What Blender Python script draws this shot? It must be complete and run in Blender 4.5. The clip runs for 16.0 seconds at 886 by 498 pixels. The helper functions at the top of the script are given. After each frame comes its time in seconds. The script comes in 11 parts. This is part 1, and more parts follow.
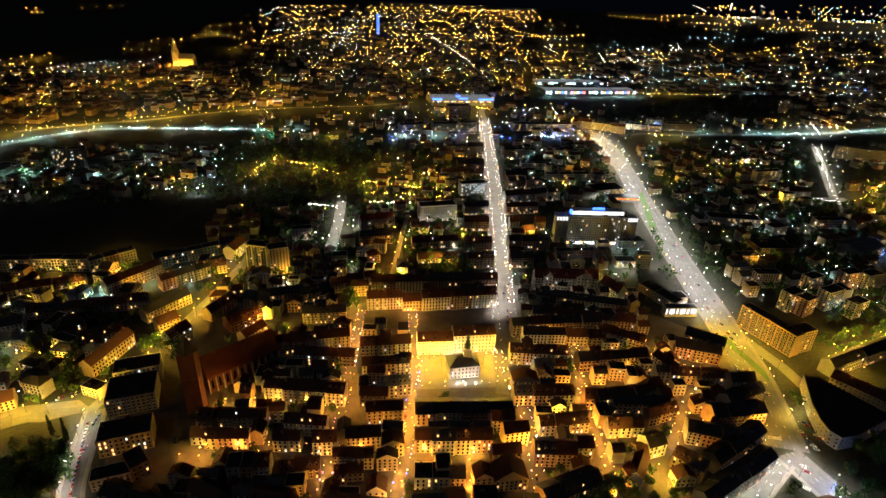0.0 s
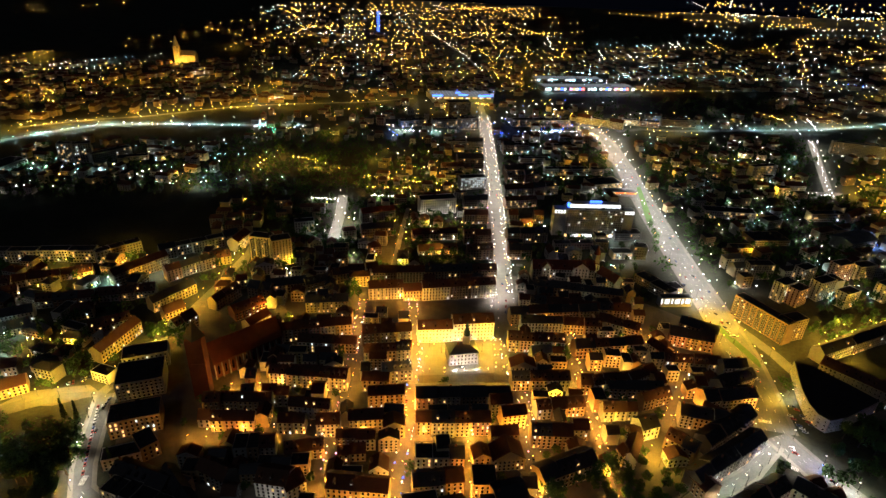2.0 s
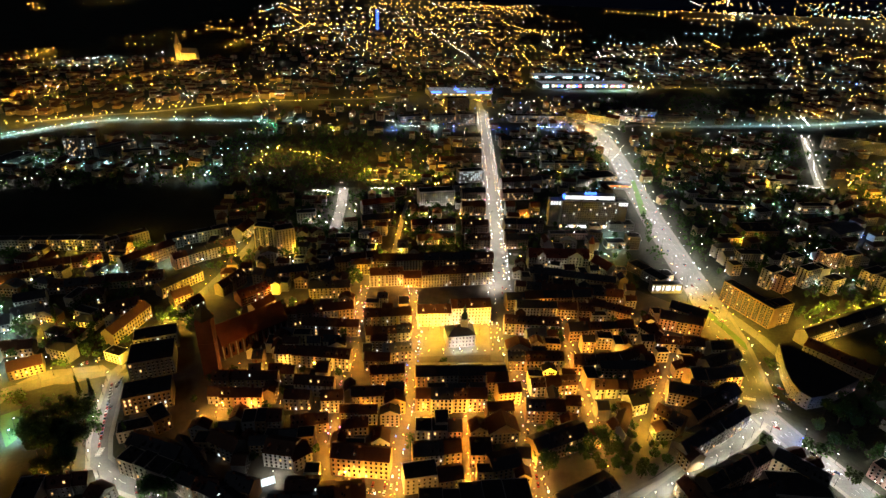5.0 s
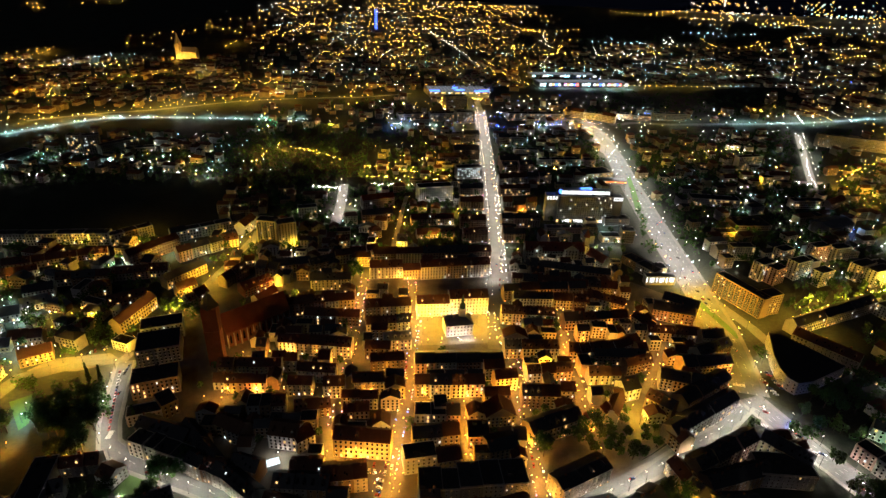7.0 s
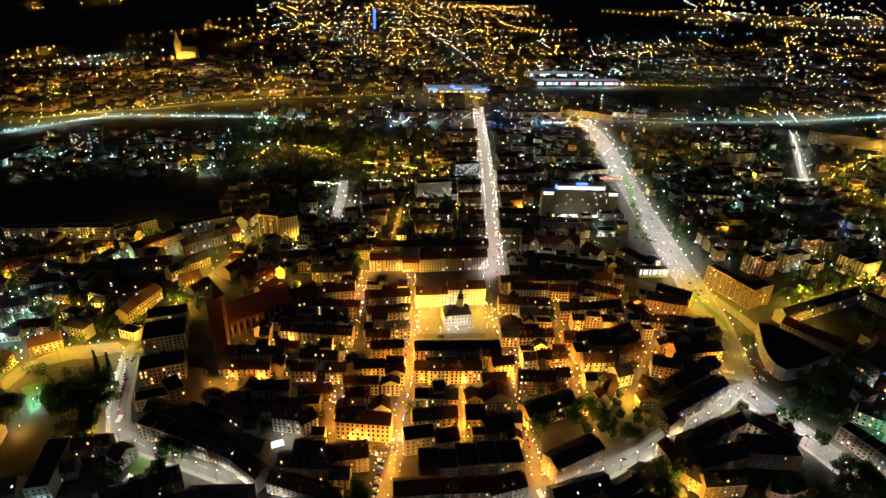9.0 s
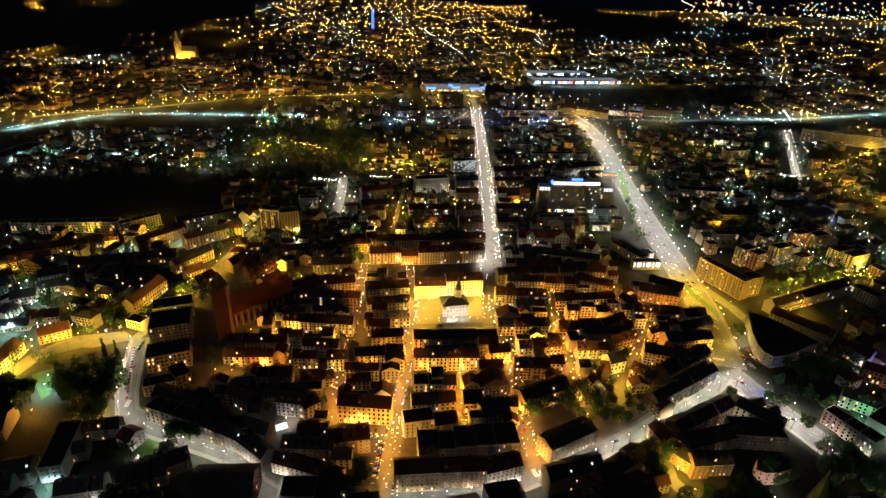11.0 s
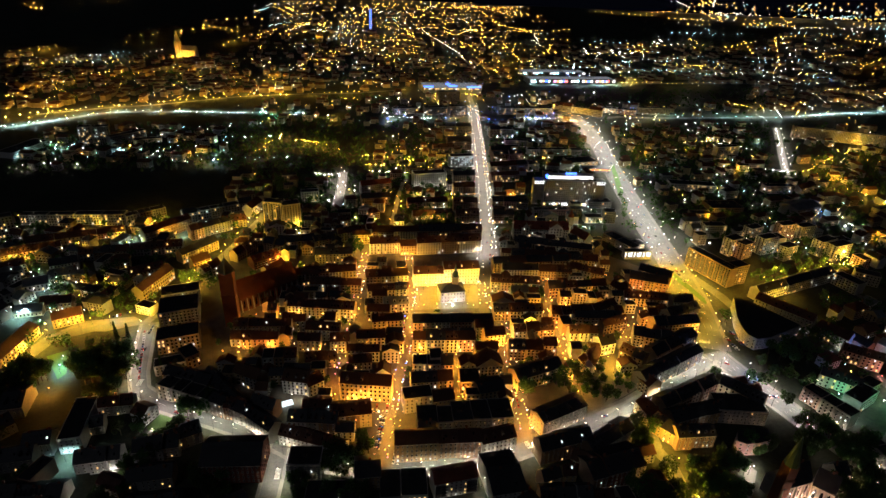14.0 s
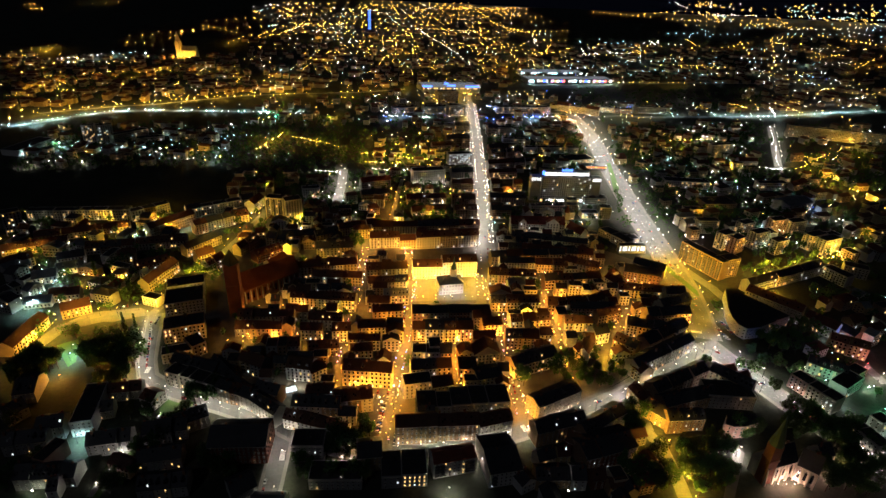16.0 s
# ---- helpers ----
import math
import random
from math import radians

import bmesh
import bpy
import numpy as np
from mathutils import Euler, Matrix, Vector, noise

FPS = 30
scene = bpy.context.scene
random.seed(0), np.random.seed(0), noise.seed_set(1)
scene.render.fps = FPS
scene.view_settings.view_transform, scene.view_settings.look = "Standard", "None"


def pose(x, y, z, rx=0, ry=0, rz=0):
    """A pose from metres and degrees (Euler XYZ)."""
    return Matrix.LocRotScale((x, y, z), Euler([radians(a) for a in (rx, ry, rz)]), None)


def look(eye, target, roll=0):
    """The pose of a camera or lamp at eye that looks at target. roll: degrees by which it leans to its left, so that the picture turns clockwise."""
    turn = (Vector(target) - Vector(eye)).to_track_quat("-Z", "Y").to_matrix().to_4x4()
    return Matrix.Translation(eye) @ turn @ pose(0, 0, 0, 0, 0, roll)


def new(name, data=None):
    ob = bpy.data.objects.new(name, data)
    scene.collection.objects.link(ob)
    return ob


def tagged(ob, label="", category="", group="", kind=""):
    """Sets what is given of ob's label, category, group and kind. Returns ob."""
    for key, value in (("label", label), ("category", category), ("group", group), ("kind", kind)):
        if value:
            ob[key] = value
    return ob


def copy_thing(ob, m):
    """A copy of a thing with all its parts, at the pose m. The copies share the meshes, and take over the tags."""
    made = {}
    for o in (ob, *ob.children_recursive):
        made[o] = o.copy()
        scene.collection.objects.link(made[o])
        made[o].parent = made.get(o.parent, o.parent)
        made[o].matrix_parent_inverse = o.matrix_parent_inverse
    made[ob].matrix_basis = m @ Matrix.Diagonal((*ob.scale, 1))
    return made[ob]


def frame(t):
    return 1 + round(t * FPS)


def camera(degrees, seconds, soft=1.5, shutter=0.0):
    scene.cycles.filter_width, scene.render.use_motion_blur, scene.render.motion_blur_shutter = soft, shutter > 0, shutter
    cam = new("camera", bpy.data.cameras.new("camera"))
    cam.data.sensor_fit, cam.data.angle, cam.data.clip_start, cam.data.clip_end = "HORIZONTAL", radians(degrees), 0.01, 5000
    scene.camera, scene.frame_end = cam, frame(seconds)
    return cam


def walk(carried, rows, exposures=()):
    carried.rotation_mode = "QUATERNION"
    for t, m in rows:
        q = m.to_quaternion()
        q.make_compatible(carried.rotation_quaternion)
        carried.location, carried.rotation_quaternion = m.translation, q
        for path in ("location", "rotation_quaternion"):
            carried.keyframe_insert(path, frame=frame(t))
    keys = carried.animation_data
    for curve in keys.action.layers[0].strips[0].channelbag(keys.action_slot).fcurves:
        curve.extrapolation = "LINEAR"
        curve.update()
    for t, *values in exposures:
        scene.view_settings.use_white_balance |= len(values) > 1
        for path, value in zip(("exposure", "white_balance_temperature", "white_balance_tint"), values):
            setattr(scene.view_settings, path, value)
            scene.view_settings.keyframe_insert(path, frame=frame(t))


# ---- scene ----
cam = camera(76.0, 16.0, soft=1.45)
# seconds, place, heading, pitch and roll of the flight
FLIGHT = [
    (0.0, -0.42, 6.47, 315.81, -1.065, -26.671, 2.587),
    (0.5, -0.34, 2.95, 315.60, -1.058, -26.735, 2.589),
    (1.0, -0.27, -0.62, 315.39, -1.055, -26.788, 2.592),
    (1.5, -0.20, -4.24, 315.19, -1.059, -26.832, 2.594),
    (2.0, -0.14, -7.90, 314.99, -1.067, -26.868, 2.597),
    (3.0, -0.02, -15.36, 314.61, -1.097, -26.919, 2.602),
    (4.0, 0.07, -22.99, 314.24, -1.143, -26.948, 2.607),
    (5.0, 0.15, -30.75, 313.88, -1.204, -26.960, 2.612),
    (6.0, 0.21, -38.65, 313.54, -1.276, -26.961, 2.617),
    (7.0, 0.25, -46.66, 313.21, -1.357, -26.954, 2.623),
    (8.0, 0.28, -54.77, 312.88, -1.446, -26.941, 2.629),
    (9.0, 0.28, -62.97, 312.57, -1.539, -26.926, 2.635),
    (10.0, 0.27, -71.22, 312.25, -1.635, -26.908, 2.641),
    (11.0, 0.24, -79.53, 311.95, -1.732, -26.888, 2.648),
    (12.0, 0.19, -87.88, 311.64, -1.826, -26.866, 2.654),
    (13.0, 0.13, -96.24, 311.34, -1.915, -26.839, 2.661),
    (14.0, 0.04, -104.61, 311.03, -1.998, -26.805, 2.668),
    (15.0, -0.06, -112.96, 310.72, -2.072, -26.760, 2.675),
    (16.0, -0.18, -121.29, 310.41, -2.135, -26.700, 2.682),
]
walk(cam, [(t, pose(x, y, z, 90 + pitch, 0, yaw) @ pose(0, 0, 0, 0, 0, roll)) for t, x, y, z, yaw, pitch, roll in FLIGHT])

# ---- night: dim sky, lamps do the lighting ----
world = bpy.data.worlds.new("night_sky")
scene.world = world
world.use_nodes = True
world.node_tree.nodes["Background"].inputs[0].default_value = (0.26, 0.33, 0.70, 1)
world.node_tree.nodes["Background"].inputs[1].default_value = 0.0034
# dim added fill from above, lifting the unlit roofs
night_fill = new("night_fill_light", bpy.data.lights.new("night_fill_light", "SUN"))
night_fill.data.energy, night_fill.data.angle, night_fill.data.color = 0.05, radians(3), (0.8, 0.86, 1.0)
night_fill.matrix_world = look((-300, -200, 600), (0, 300, 0))

SODIUM, AMBER, LED, COOL = (1.0, 0.445, 0.055), (1.0, 0.57, 0.05), (1.0, 0.88, 0.74), (0.52, 0.92, 1.0)
RND = random.Random(7)


# ---- materials ----
def mat(name, base, rough=0.85, var=0.35, coarse=0.12, fine=1.6, bump=0.25, tint=0.18, metal=0.0):
    """Two scales of stain and grain on a base colour, shifted a little from object to object."""
    m = bpy.data.materials.new(name)
    m.use_nodes = True
    nt = m.node_tree
    n, ln = nt.nodes, nt.links
    b = n["Principled BSDF"]
    geo, info = n.new("ShaderNodeNewGeometry"), n.new("ShaderNodeObjectInfo")
    vals = []
    for s, det in ((coarse, 5), (fine, 8)):
        t = n.new("ShaderNodeTexNoise")
        t.inputs["Scale"].default_value, t.inputs["Detail"].default_value = s, det
        t.inputs["Roughness"].default_value = 0.65
        ln.new(geo.outputs["Position"], t.inputs["Vector"])
        vals.append(t.outputs["Fac"])
    add = n.new("ShaderNodeMath")
    add.operation = "ADD"
    ln.new(vals[0], add.inputs[0]), ln.new(vals[1], add.inputs[1])
    rng = n.new("ShaderNodeMapRange")
    rng.inputs["From Min"].default_value, rng.inputs["From Max"].default_value = 0.6, 1.4
    rng.inputs["To Min"].default_value, rng.inputs["To Max"].default_value = 1 - var, 1 + var
    ln.new(add.outputs[0], rng.inputs["Value"])
    rr = n.new("ShaderNodeMapRange")
    rr.inputs["To Min"].default_value, rr.inputs["To Max"].default_value = 1 - tint, 1 + tint
    ln.new(info.outputs["Random"], rr.inputs["Value"])
    mul = n.new("ShaderNodeMath")
    mul.operation = "MULTIPLY"
    ln.new(rng.outputs[0], mul.inputs[0]), ln.new(rr.outputs[0], mul.inputs[1])
    hsv = n.new("ShaderNodeHueSaturation")
    hsv.inputs["Color"].default_value = (*base, 1)
    ln.new(mul.outputs[0], hsv.inputs["Value"])
    hr = n.new("ShaderNodeMapRange")
    hr.inputs["To Min"].default_value, hr.inputs["To Max"].default_value = 0.5 - tint * 0.08, 0.5 + tint * 0.08
    ln.new(info.outputs["Random"], hr.inputs["Value"])
    ln.new(hr.outputs[0], hsv.inputs["Hue"])
    ln.new(hsv.outputs[0], b.inputs["Base Color"])
    b.inputs["Roughness"].default_value, b.inputs["Metallic"].default_value = rough, metal
    if bump:
        bp = n.new("ShaderNodeBump")
        bp.inputs["Strength"].default_value, bp.inputs["Distance"].default_value = bump, 0.25
        ln.new(vals[1], bp.inputs["Height"])
        ln.new(bp.outputs[0], b.inputs["Normal"])
    return m


def glow(name, col, strength, lights=False):
    m = bpy.data.materials.new(name)
    m.use_nodes = True
    nt = m.node_tree
    nt.nodes.remove(nt.nodes["Principled BSDF"])
    e = nt.nodes.new("ShaderNodeEmission")
    e.inputs[0].default_value, e.inputs[1].default_value = (*col, 1), strength
    nt.links.new(e.outputs[0], nt.nodes["Material Output"].inputs[0])
    m.cycles.emission_sampling = "FRONT" if lights else "NONE"
    return m


def glass(name, col=(0.012, 0.014, 0.018)):
    m = bpy.data.materials.new(name)
    m.use_nodes = True
    b = m.node_tree.nodes["Principled BSDF"]
    b.inputs["Base Color"].default_value, b.inputs["Roughness"].default_value = (*col, 1), 0.12
    return m


M = dict(
    ochre=mat("ochre_plaster", (0.52, 0.40, 0.22)), cream=mat("cream_plaster", (0.62, 0.53, 0.38)),
    white=mat("white_plaster", (0.72, 0.70, 0.66), var=0.22), grey=mat("grey_plaster", (0.36, 0.35, 0.33)),
    pink=mat("pink_plaster", (0.58, 0.36, 0.30)), brick=mat("red_brick", (0.22, 0.08, 0.05), fine=2.6, bump=0.5),
    brown=mat("brown_plaster", (0.34, 0.23, 0.14)), stone=mat("pale_stone", (0.46, 0.42, 0.35), bump=0.4),
    concrete=mat("panel_concrete", (0.42, 0.41, 0.39), var=0.25),
    tiles=mat("clay_roof_tiles", (0.13, 0.055, 0.035), fine=3.0, bump=0.6, rough=0.75),
    red_tiles=mat("red_roof_tiles", (0.22, 0.06, 0.035), fine=3.0, bump=0.6, rough=0.75),
    slate=mat("slate_roof", (0.055, 0.055, 0.06), fine=3.0, bump=0.5, rough=0.6),
    felt=mat("bitumen_roof", (0.045, 0.043, 0.042), coarse=0.2, var=0.5), sheet=mat("sheet_metal_roof", (0.20, 0.22, 0.22), rough=0.5, metal=0.3),
    copper=mat("green_copper", (0.08, 0.15, 0.11), rough=0.6),
    chimney=mat("chimney_brick", (0.24, 0.10, 0.06)), trim=mat("painted_trim", (0.66, 0.60, 0.50), var=0.15),
    asphalt=mat("asphalt", (0.145, 0.142, 0.135), coarse=0.06, fine=0.8, var=0.45, bump=0.1), setts=mat("stone_setts", (0.17, 0.15, 0.125), coarse=0.1, fine=2.2, var=0.45, bump=0.6),
    slabs=mat("paving_slabs", (0.19, 0.178, 0.158), coarse=0.1, fine=1.5, var=0.35), ground=mat("earth_and_rough_grass", (0.042, 0.046, 0.028), coarse=0.015, fine=0.3, var=0.7, bump=0.4),
    lawn=mat("mown_grass", (0.075, 0.14, 0.03), coarse=0.05, fine=1.2, var=0.4, bump=0.5), leaves=mat("foliage", (0.062, 0.115, 0.030), coarse=0.3, fine=2.5, var=0.5, bump=0.2, tint=0.4),
    bark=mat("bark", (0.08, 0.06, 0.045)), paint=mat("road_paint", (0.70, 0.70, 0.66), var=0.3), iron=mat("painted_iron", (0.06, 0.06, 0.065), rough=0.5, metal=0.6),
    frame=mat("window_frame_paint", (0.60, 0.57, 0.50), var=0.15), pane=glass("dark_pane"), tyre=mat("rubber", (0.02, 0.02, 0.02)),
    rail=mat("balcony_metal", (0.10, 0.10, 0.11), rough=0.5),
)
M.update(
    warm=glow("warm_window_light", (1.0, 0.60, 0.22), 1.8), cold=glow("cold_window_light", (0.82, 0.95, 1.0), 1.5),
    sodium=glow("sodium_bulb", (1.0, 0.46, 0.12), 9), amber=glow("amber_bulb", (1.0, 0.55, 0.16), 8), led=glow("white_bulb", (1.0, 0.90, 0.76), 9), cool=glow("cool_bulb", (0.70, 0.95, 1.0), 9),
    far_sodium=glow("far_sodium_bulb", (1.0, 0.50, 0.075), 17), far_led=glow("far_white_bulb", (0.96, 0.94, 0.76), 13), far_cool=glow("far_cool_bulb", (0.42, 0.88, 1.0), 9),
    far_blue=glow("blue_bulb", (0.04, 0.12, 1.0), 6), far_green=glow("green_bulb", (0.05, 0.9, 0.5), 3), far_red=glow("red_bulb", (1.0, 0.12, 0.1), 5), rosy=glow("rosy_sign_light", (1.0, 0.35, 0.75), 3), neon=glow("orange_neon_light", (1.0, 0.25, 0.06), 1.6),
    # beam_*: hidden glowing squares, added under far lanterns to brighten the ground
    beam_sodium=glow("sodium_ground_glow", (1.0, 0.56, 0.06), 480, True), beam_led=glow("white_ground_glow", (0.95, 1.0, 0.84), 320, True), beam_cool=glow("cool_ground_glow", (0.55, 0.95, 1.0), 330, True),
    beam_blue=glow("blue_ground_glow", (0.08, 0.2, 1.0), 700, True), beam_green=glow("green_ground_glow", (0.1, 1.0, 0.55), 420, True), milky=glow("lit_roof_glow", (0.86, 0.92, 1.0), 0.22),
    sign_blue=glow("blue_sign_light", (0.05, 0.16, 1.0), 5, True), sign_white=glow("white_sign_light", (0.95, 0.97, 1.0), 2.4, True), head=glow("headlight", (1.0, 0.95, 0.85), 9), tail=glow("tail_light", (1.0, 0.05, 0.03), 5),
)


# ---- mesh helpers ----
def mesh_of(name, verts, faces, mats, idx=None, smooth=False):
    me = bpy.data.meshes.new(name)
    me.from_pydata([tuple(v) for v in verts], [], faces)
    for m in mats:
        me.materials.append(M[m])
    if idx:
        me.polygons.foreach_set("material_index", idx)
    if smooth:
        me.polygons.foreach_set("use_smooth", [True] * len(me.polygons))
    me.update()
    return me


class Build:
    """Collects boxes, prisms and tubes into one mesh."""

    def __init__(self):
        self.v, self.f, self.i = [], [], []

    def add(self, verts, faces, k=0):
        o = len(self.v)
        self.v += [tuple(p) for p in verts]
        self.f += [tuple(o + a for a in q) for q in faces]
        self.i += [k] * len(faces)

    def box(self, x0, x1, y0, y1, z0, z1, k=0):
        self.add([(x0, y0, z0), (x1, y0, z0), (x1, y1, z0), (x0, y1, z0), (x0, y0, z1), (x1, y0, z1), (x1, y1, z1), (x0, y1, z1)],
                 [(3, 2, 1, 0), (4, 5, 6, 7), (0, 1, 5, 4), (1, 2, 6, 5), (2, 3, 7, 6), (3, 0, 4, 7)], k)

    def tub(self, x0, x1, y0, y1, z0, z1, rim, t, k=0):
        """A closed block whose top is sunk behind a parapet."""
        v = []
        for e, z in ((0, z0), (0, z1 + rim), (t, z1 + rim), (t, z1)):
            v += [(x0 + e, y0 + e, z), (x1 - e, y0 + e, z), (x1 - e, y1 - e, z), (x0 + e, y1 - e, z)]
        f = [(3, 2, 1, 0), (12, 13, 14, 15)]
        for m in (0, 4, 8):
            f += [(m + a, m + (a + 1) % 4, m + 4 + (a + 1) % 4, m + 4 + a) for a in range(4)]
        self.add(v, f, k)

    def prism(self, outline, z0, z1, k=0, top=None):
        """An upright prism over an outline; top: a smaller or shifted outline for the upper end."""
        n, top = len(outline), top or outline
        self.add([(x, y, z0) for x, y in outline] + [(x, y, z1) for x, y in top],
                 [tuple(range(n - 1, -1, -1)), tuple(range(n, 2 * n))] + [(a, (a + 1) % n, n + (a + 1) % n, n + a) for a in range(n)], k)

    def along_x(self, prof, x0, x1, k=0):
        """A profile of (y, z) drawn along x."""
        n = len(prof)
        self.add([(x0, y, z) for y, z in prof] + [(x1, y, z) for y, z in prof],
                 [tuple(range(n)), tuple(range(2 * n - 1, n - 1, -1))] + [(a, n + a, n + (a + 1) % n, (a + 1) % n) for a in range(n)], k)

    def along_y(self, prof, y0, y1, k=0):
        n = len(prof)
        self.add([(x, y0, z) for x, z in prof] + [(x, y1, z) for x, z in prof],
                 [tuple(range(n)), tuple(range(2 * n - 1, n - 1, -1))] + [(a, n + a, n + (a + 1) % n, (a + 1) % n) for a in range(n)], k)

    def tube(self, x, y, z0, z1, r0, r1, n=8, k=0):
        self.prism([(x + r0 * math.cos(6.2832 * a / n), y + r0 * math.sin(6.2832 * a / n)) for a in range(n)], z0, z1, k,
                   [(x + r1 * math.cos(6.2832 * a / n), y + r1 * math.sin(6.2832 * a / n)) for a in range(n)])

    def ball(self, x, y, z, r, k=0):
        self.add([(x + r, y, z), (x - r, y, z), (x, y + r, z), (x, y - r, z), (x, y, z + r), (x, y, z - r)],
                 [(0, 2, 4), (2, 1, 4), (1, 3, 4), (3, 0, 4), (2, 0, 5), (1, 2, 5), (3, 1, 5), (0, 3, 5)], k)

    def mesh(self, name, *mats):
        return mesh_of(name, self.v, self.f, mats, self.i)


def part(name, data, parent, label="", loc=None, turn=0.0):
    ob = new(name, data)
    ob.parent = parent
    if loc:
        ob.matrix_basis = pose(*loc, 0, 0, turn)
    return tagged(ob, label) if label else ob


def thing(name, x, y, ang, label, category, group="", z=0.0):
    ob = new(name)
    ob.empty_display_size = 0.5
    ob.matrix_world = pose(x, y, z, 0, 0, ang)
    return tagged(ob, label, category, group)


WINDOWS = {}


def window_mesh(w, h, lit):
    key = (w, h, lit)
    if key not in WINDOWS:
        xs, zs, f = (-w / 2, -w / 2 + 0.14, -0.05, 0.05, w / 2 - 0.14, w / 2), (0, 0.14, h - 0.14, h), {}
        v, faces, idx = [], [], []

        def at(i, k, y):
            if (i, k, y) not in f:
                f[(i, k, y)] = len(v)
                v.append((xs[i], y, zs[k]))
            return f[(i, k, y)]

        for i in range(5):
            for k in range(3):
                hole = k == 1 and i in (1, 3)
                y = -0.03 if hole else -0.14
                faces.append((at(i, k, y), at(i + 1, k, y), at(i + 1, k + 1, y), at(i, k + 1, y)))
                idx.append(1 if hole else 0)
                if hole:
                    for p, q in (((i, 1), (i + 1, 1)), ((i + 1, 1), (i + 1, 2)), ((i + 1, 2), (i, 2)), ((i, 2), (i, 1))):
                        faces.append((at(*p, -0.14), at(*q, -0.14), at(*q, -0.03), at(*p, -0.03)))
                        idx.append(0)
        for p, q in (((0, 0), (5, 0)), ((5, 0), (5, 3)), ((5, 3), (0, 3)), ((0, 3), (0, 0))):
            faces.append((at(*q, -0.14), at(*p, -0.14), at(*p, 0.02), at(*q, 0.02)))
            idx.append(0)
        WINDOWS[key] = mesh_of("window", v, faces, ("frame", lit or "pane"), idx)
    return WINDOWS[key]


def facade(ob, w, h, floors, x0=0.0, lit=0.08, pitch=3.1, y=0.0, ww=1.3, joined=False, rnd=RND, shop=False):
    """Windows over a wall of width w, seen from outside."""
    n = max(1, int((w - 1.0) / pitch))
    fl = h / floors
    wh = round(min(fl * 0.56, 2.1), 1)
    bulk = Build()
    for j in range(floors):
        for i in range(n):
            u = x0 + (i + 0.5 - n / 2) * (w - 1.0) / n
            z = j * fl + fl * 0.27
            kind = ""
            if rnd.random() < lit + (0.2 if j == 0 and shop else 0.0):
                kind = "warm" if rnd.random() < (0.2 if ob.name.startswith(("hotel", "office")) else 0.75) else "cold"
            if joined:
                bulk.box(u - ww / 2, u + ww / 2, y - 0.10, y + 0.02, z, z + wh, {"": 0, "warm": 1, "cold": 2}[kind])
                bulk.box(u - ww / 2 - 0.2, u + ww / 2 + 0.2, y - 0.25, y + 0.02, z - 0.25, z - 0.02, 3)
                continue
            part("window", window_mesh(ww, wh, kind), ob, "", (u, y - 0.01, z))
    if joined and bulk.v:
        k = part("glazing", bulk.mesh("glazing", "pane", "warm", "cold", "frame"), ob, "rows of small windows, a few lit")
        k["kind"] = "stuff"


LABEL = {
    "ochre": "ochre plastered", "cream": "cream plastered", "white": "white plastered", "grey": "grey plastered", "pink": "pinkish plastered",
    "brick": "red brick", "brown": "brown plastered", "stone": "pale stone", "concrete": "grey concrete panel",
}
ROOFS = {"tiles": "dark clay-tiled", "red_tiles": "red-tiled", "slate": "dark slate", "felt": "flat black felt", "sheet": "grey sheet-metal", "copper": "green copper"}


PLACED, SEGS = [], []


def clear(x, y, r):
    """Keeps an open yard free of back houses."""
    PLACED.append((x, y, r))


def buttresses(ob, w, h, n):
    """Stepped buttresses along a church wall with tall pointed windows between them."""
    for i in range(n + 1):
        u = -w / 2 + 0.5 + i * (w - 1.0) / n
        b = Build()
        b.prism([(u - 0.5, -1.8), (u + 0.5, -1.8), (u + 0.5, -0.003), (u - 0.5, -0.003)], 0, h * 0.55, 0, [(u - 0.45, -1.2), (u + 0.45, -1.2), (u + 0.45, -0.003), (u - 0.45, -0.003)])
        b.prism([(u - 0.45, -1.1), (u + 0.45, -1.1), (u + 0.45, -0.003), (u - 0.45, -0.003)], h * 0.55, h * 0.9, 0, [(u - 0.4, -0.3), (u + 0.4, -0.3), (u + 0.4, -0.003), (u - 0.4, -0.003)])
        part("buttress", b.mesh("buttress", "stone"), ob, "pale stepped stone buttress")
    for i in range(n):
        u = -w / 2 + 0.5 + (i + 0.5) * (w - 1.0) / n
        b = Build()
        b.along_y([(u - 0.9, h * 0.22), (u - 0.9, h * 0.68), (u, h * 0.84), (u + 0.9, h * 0.68), (u + 0.9, h * 0.22)], -0.06, 0.02)
        part("window", b.mesh("lancet", "pane"), ob, "tall pointed church window")


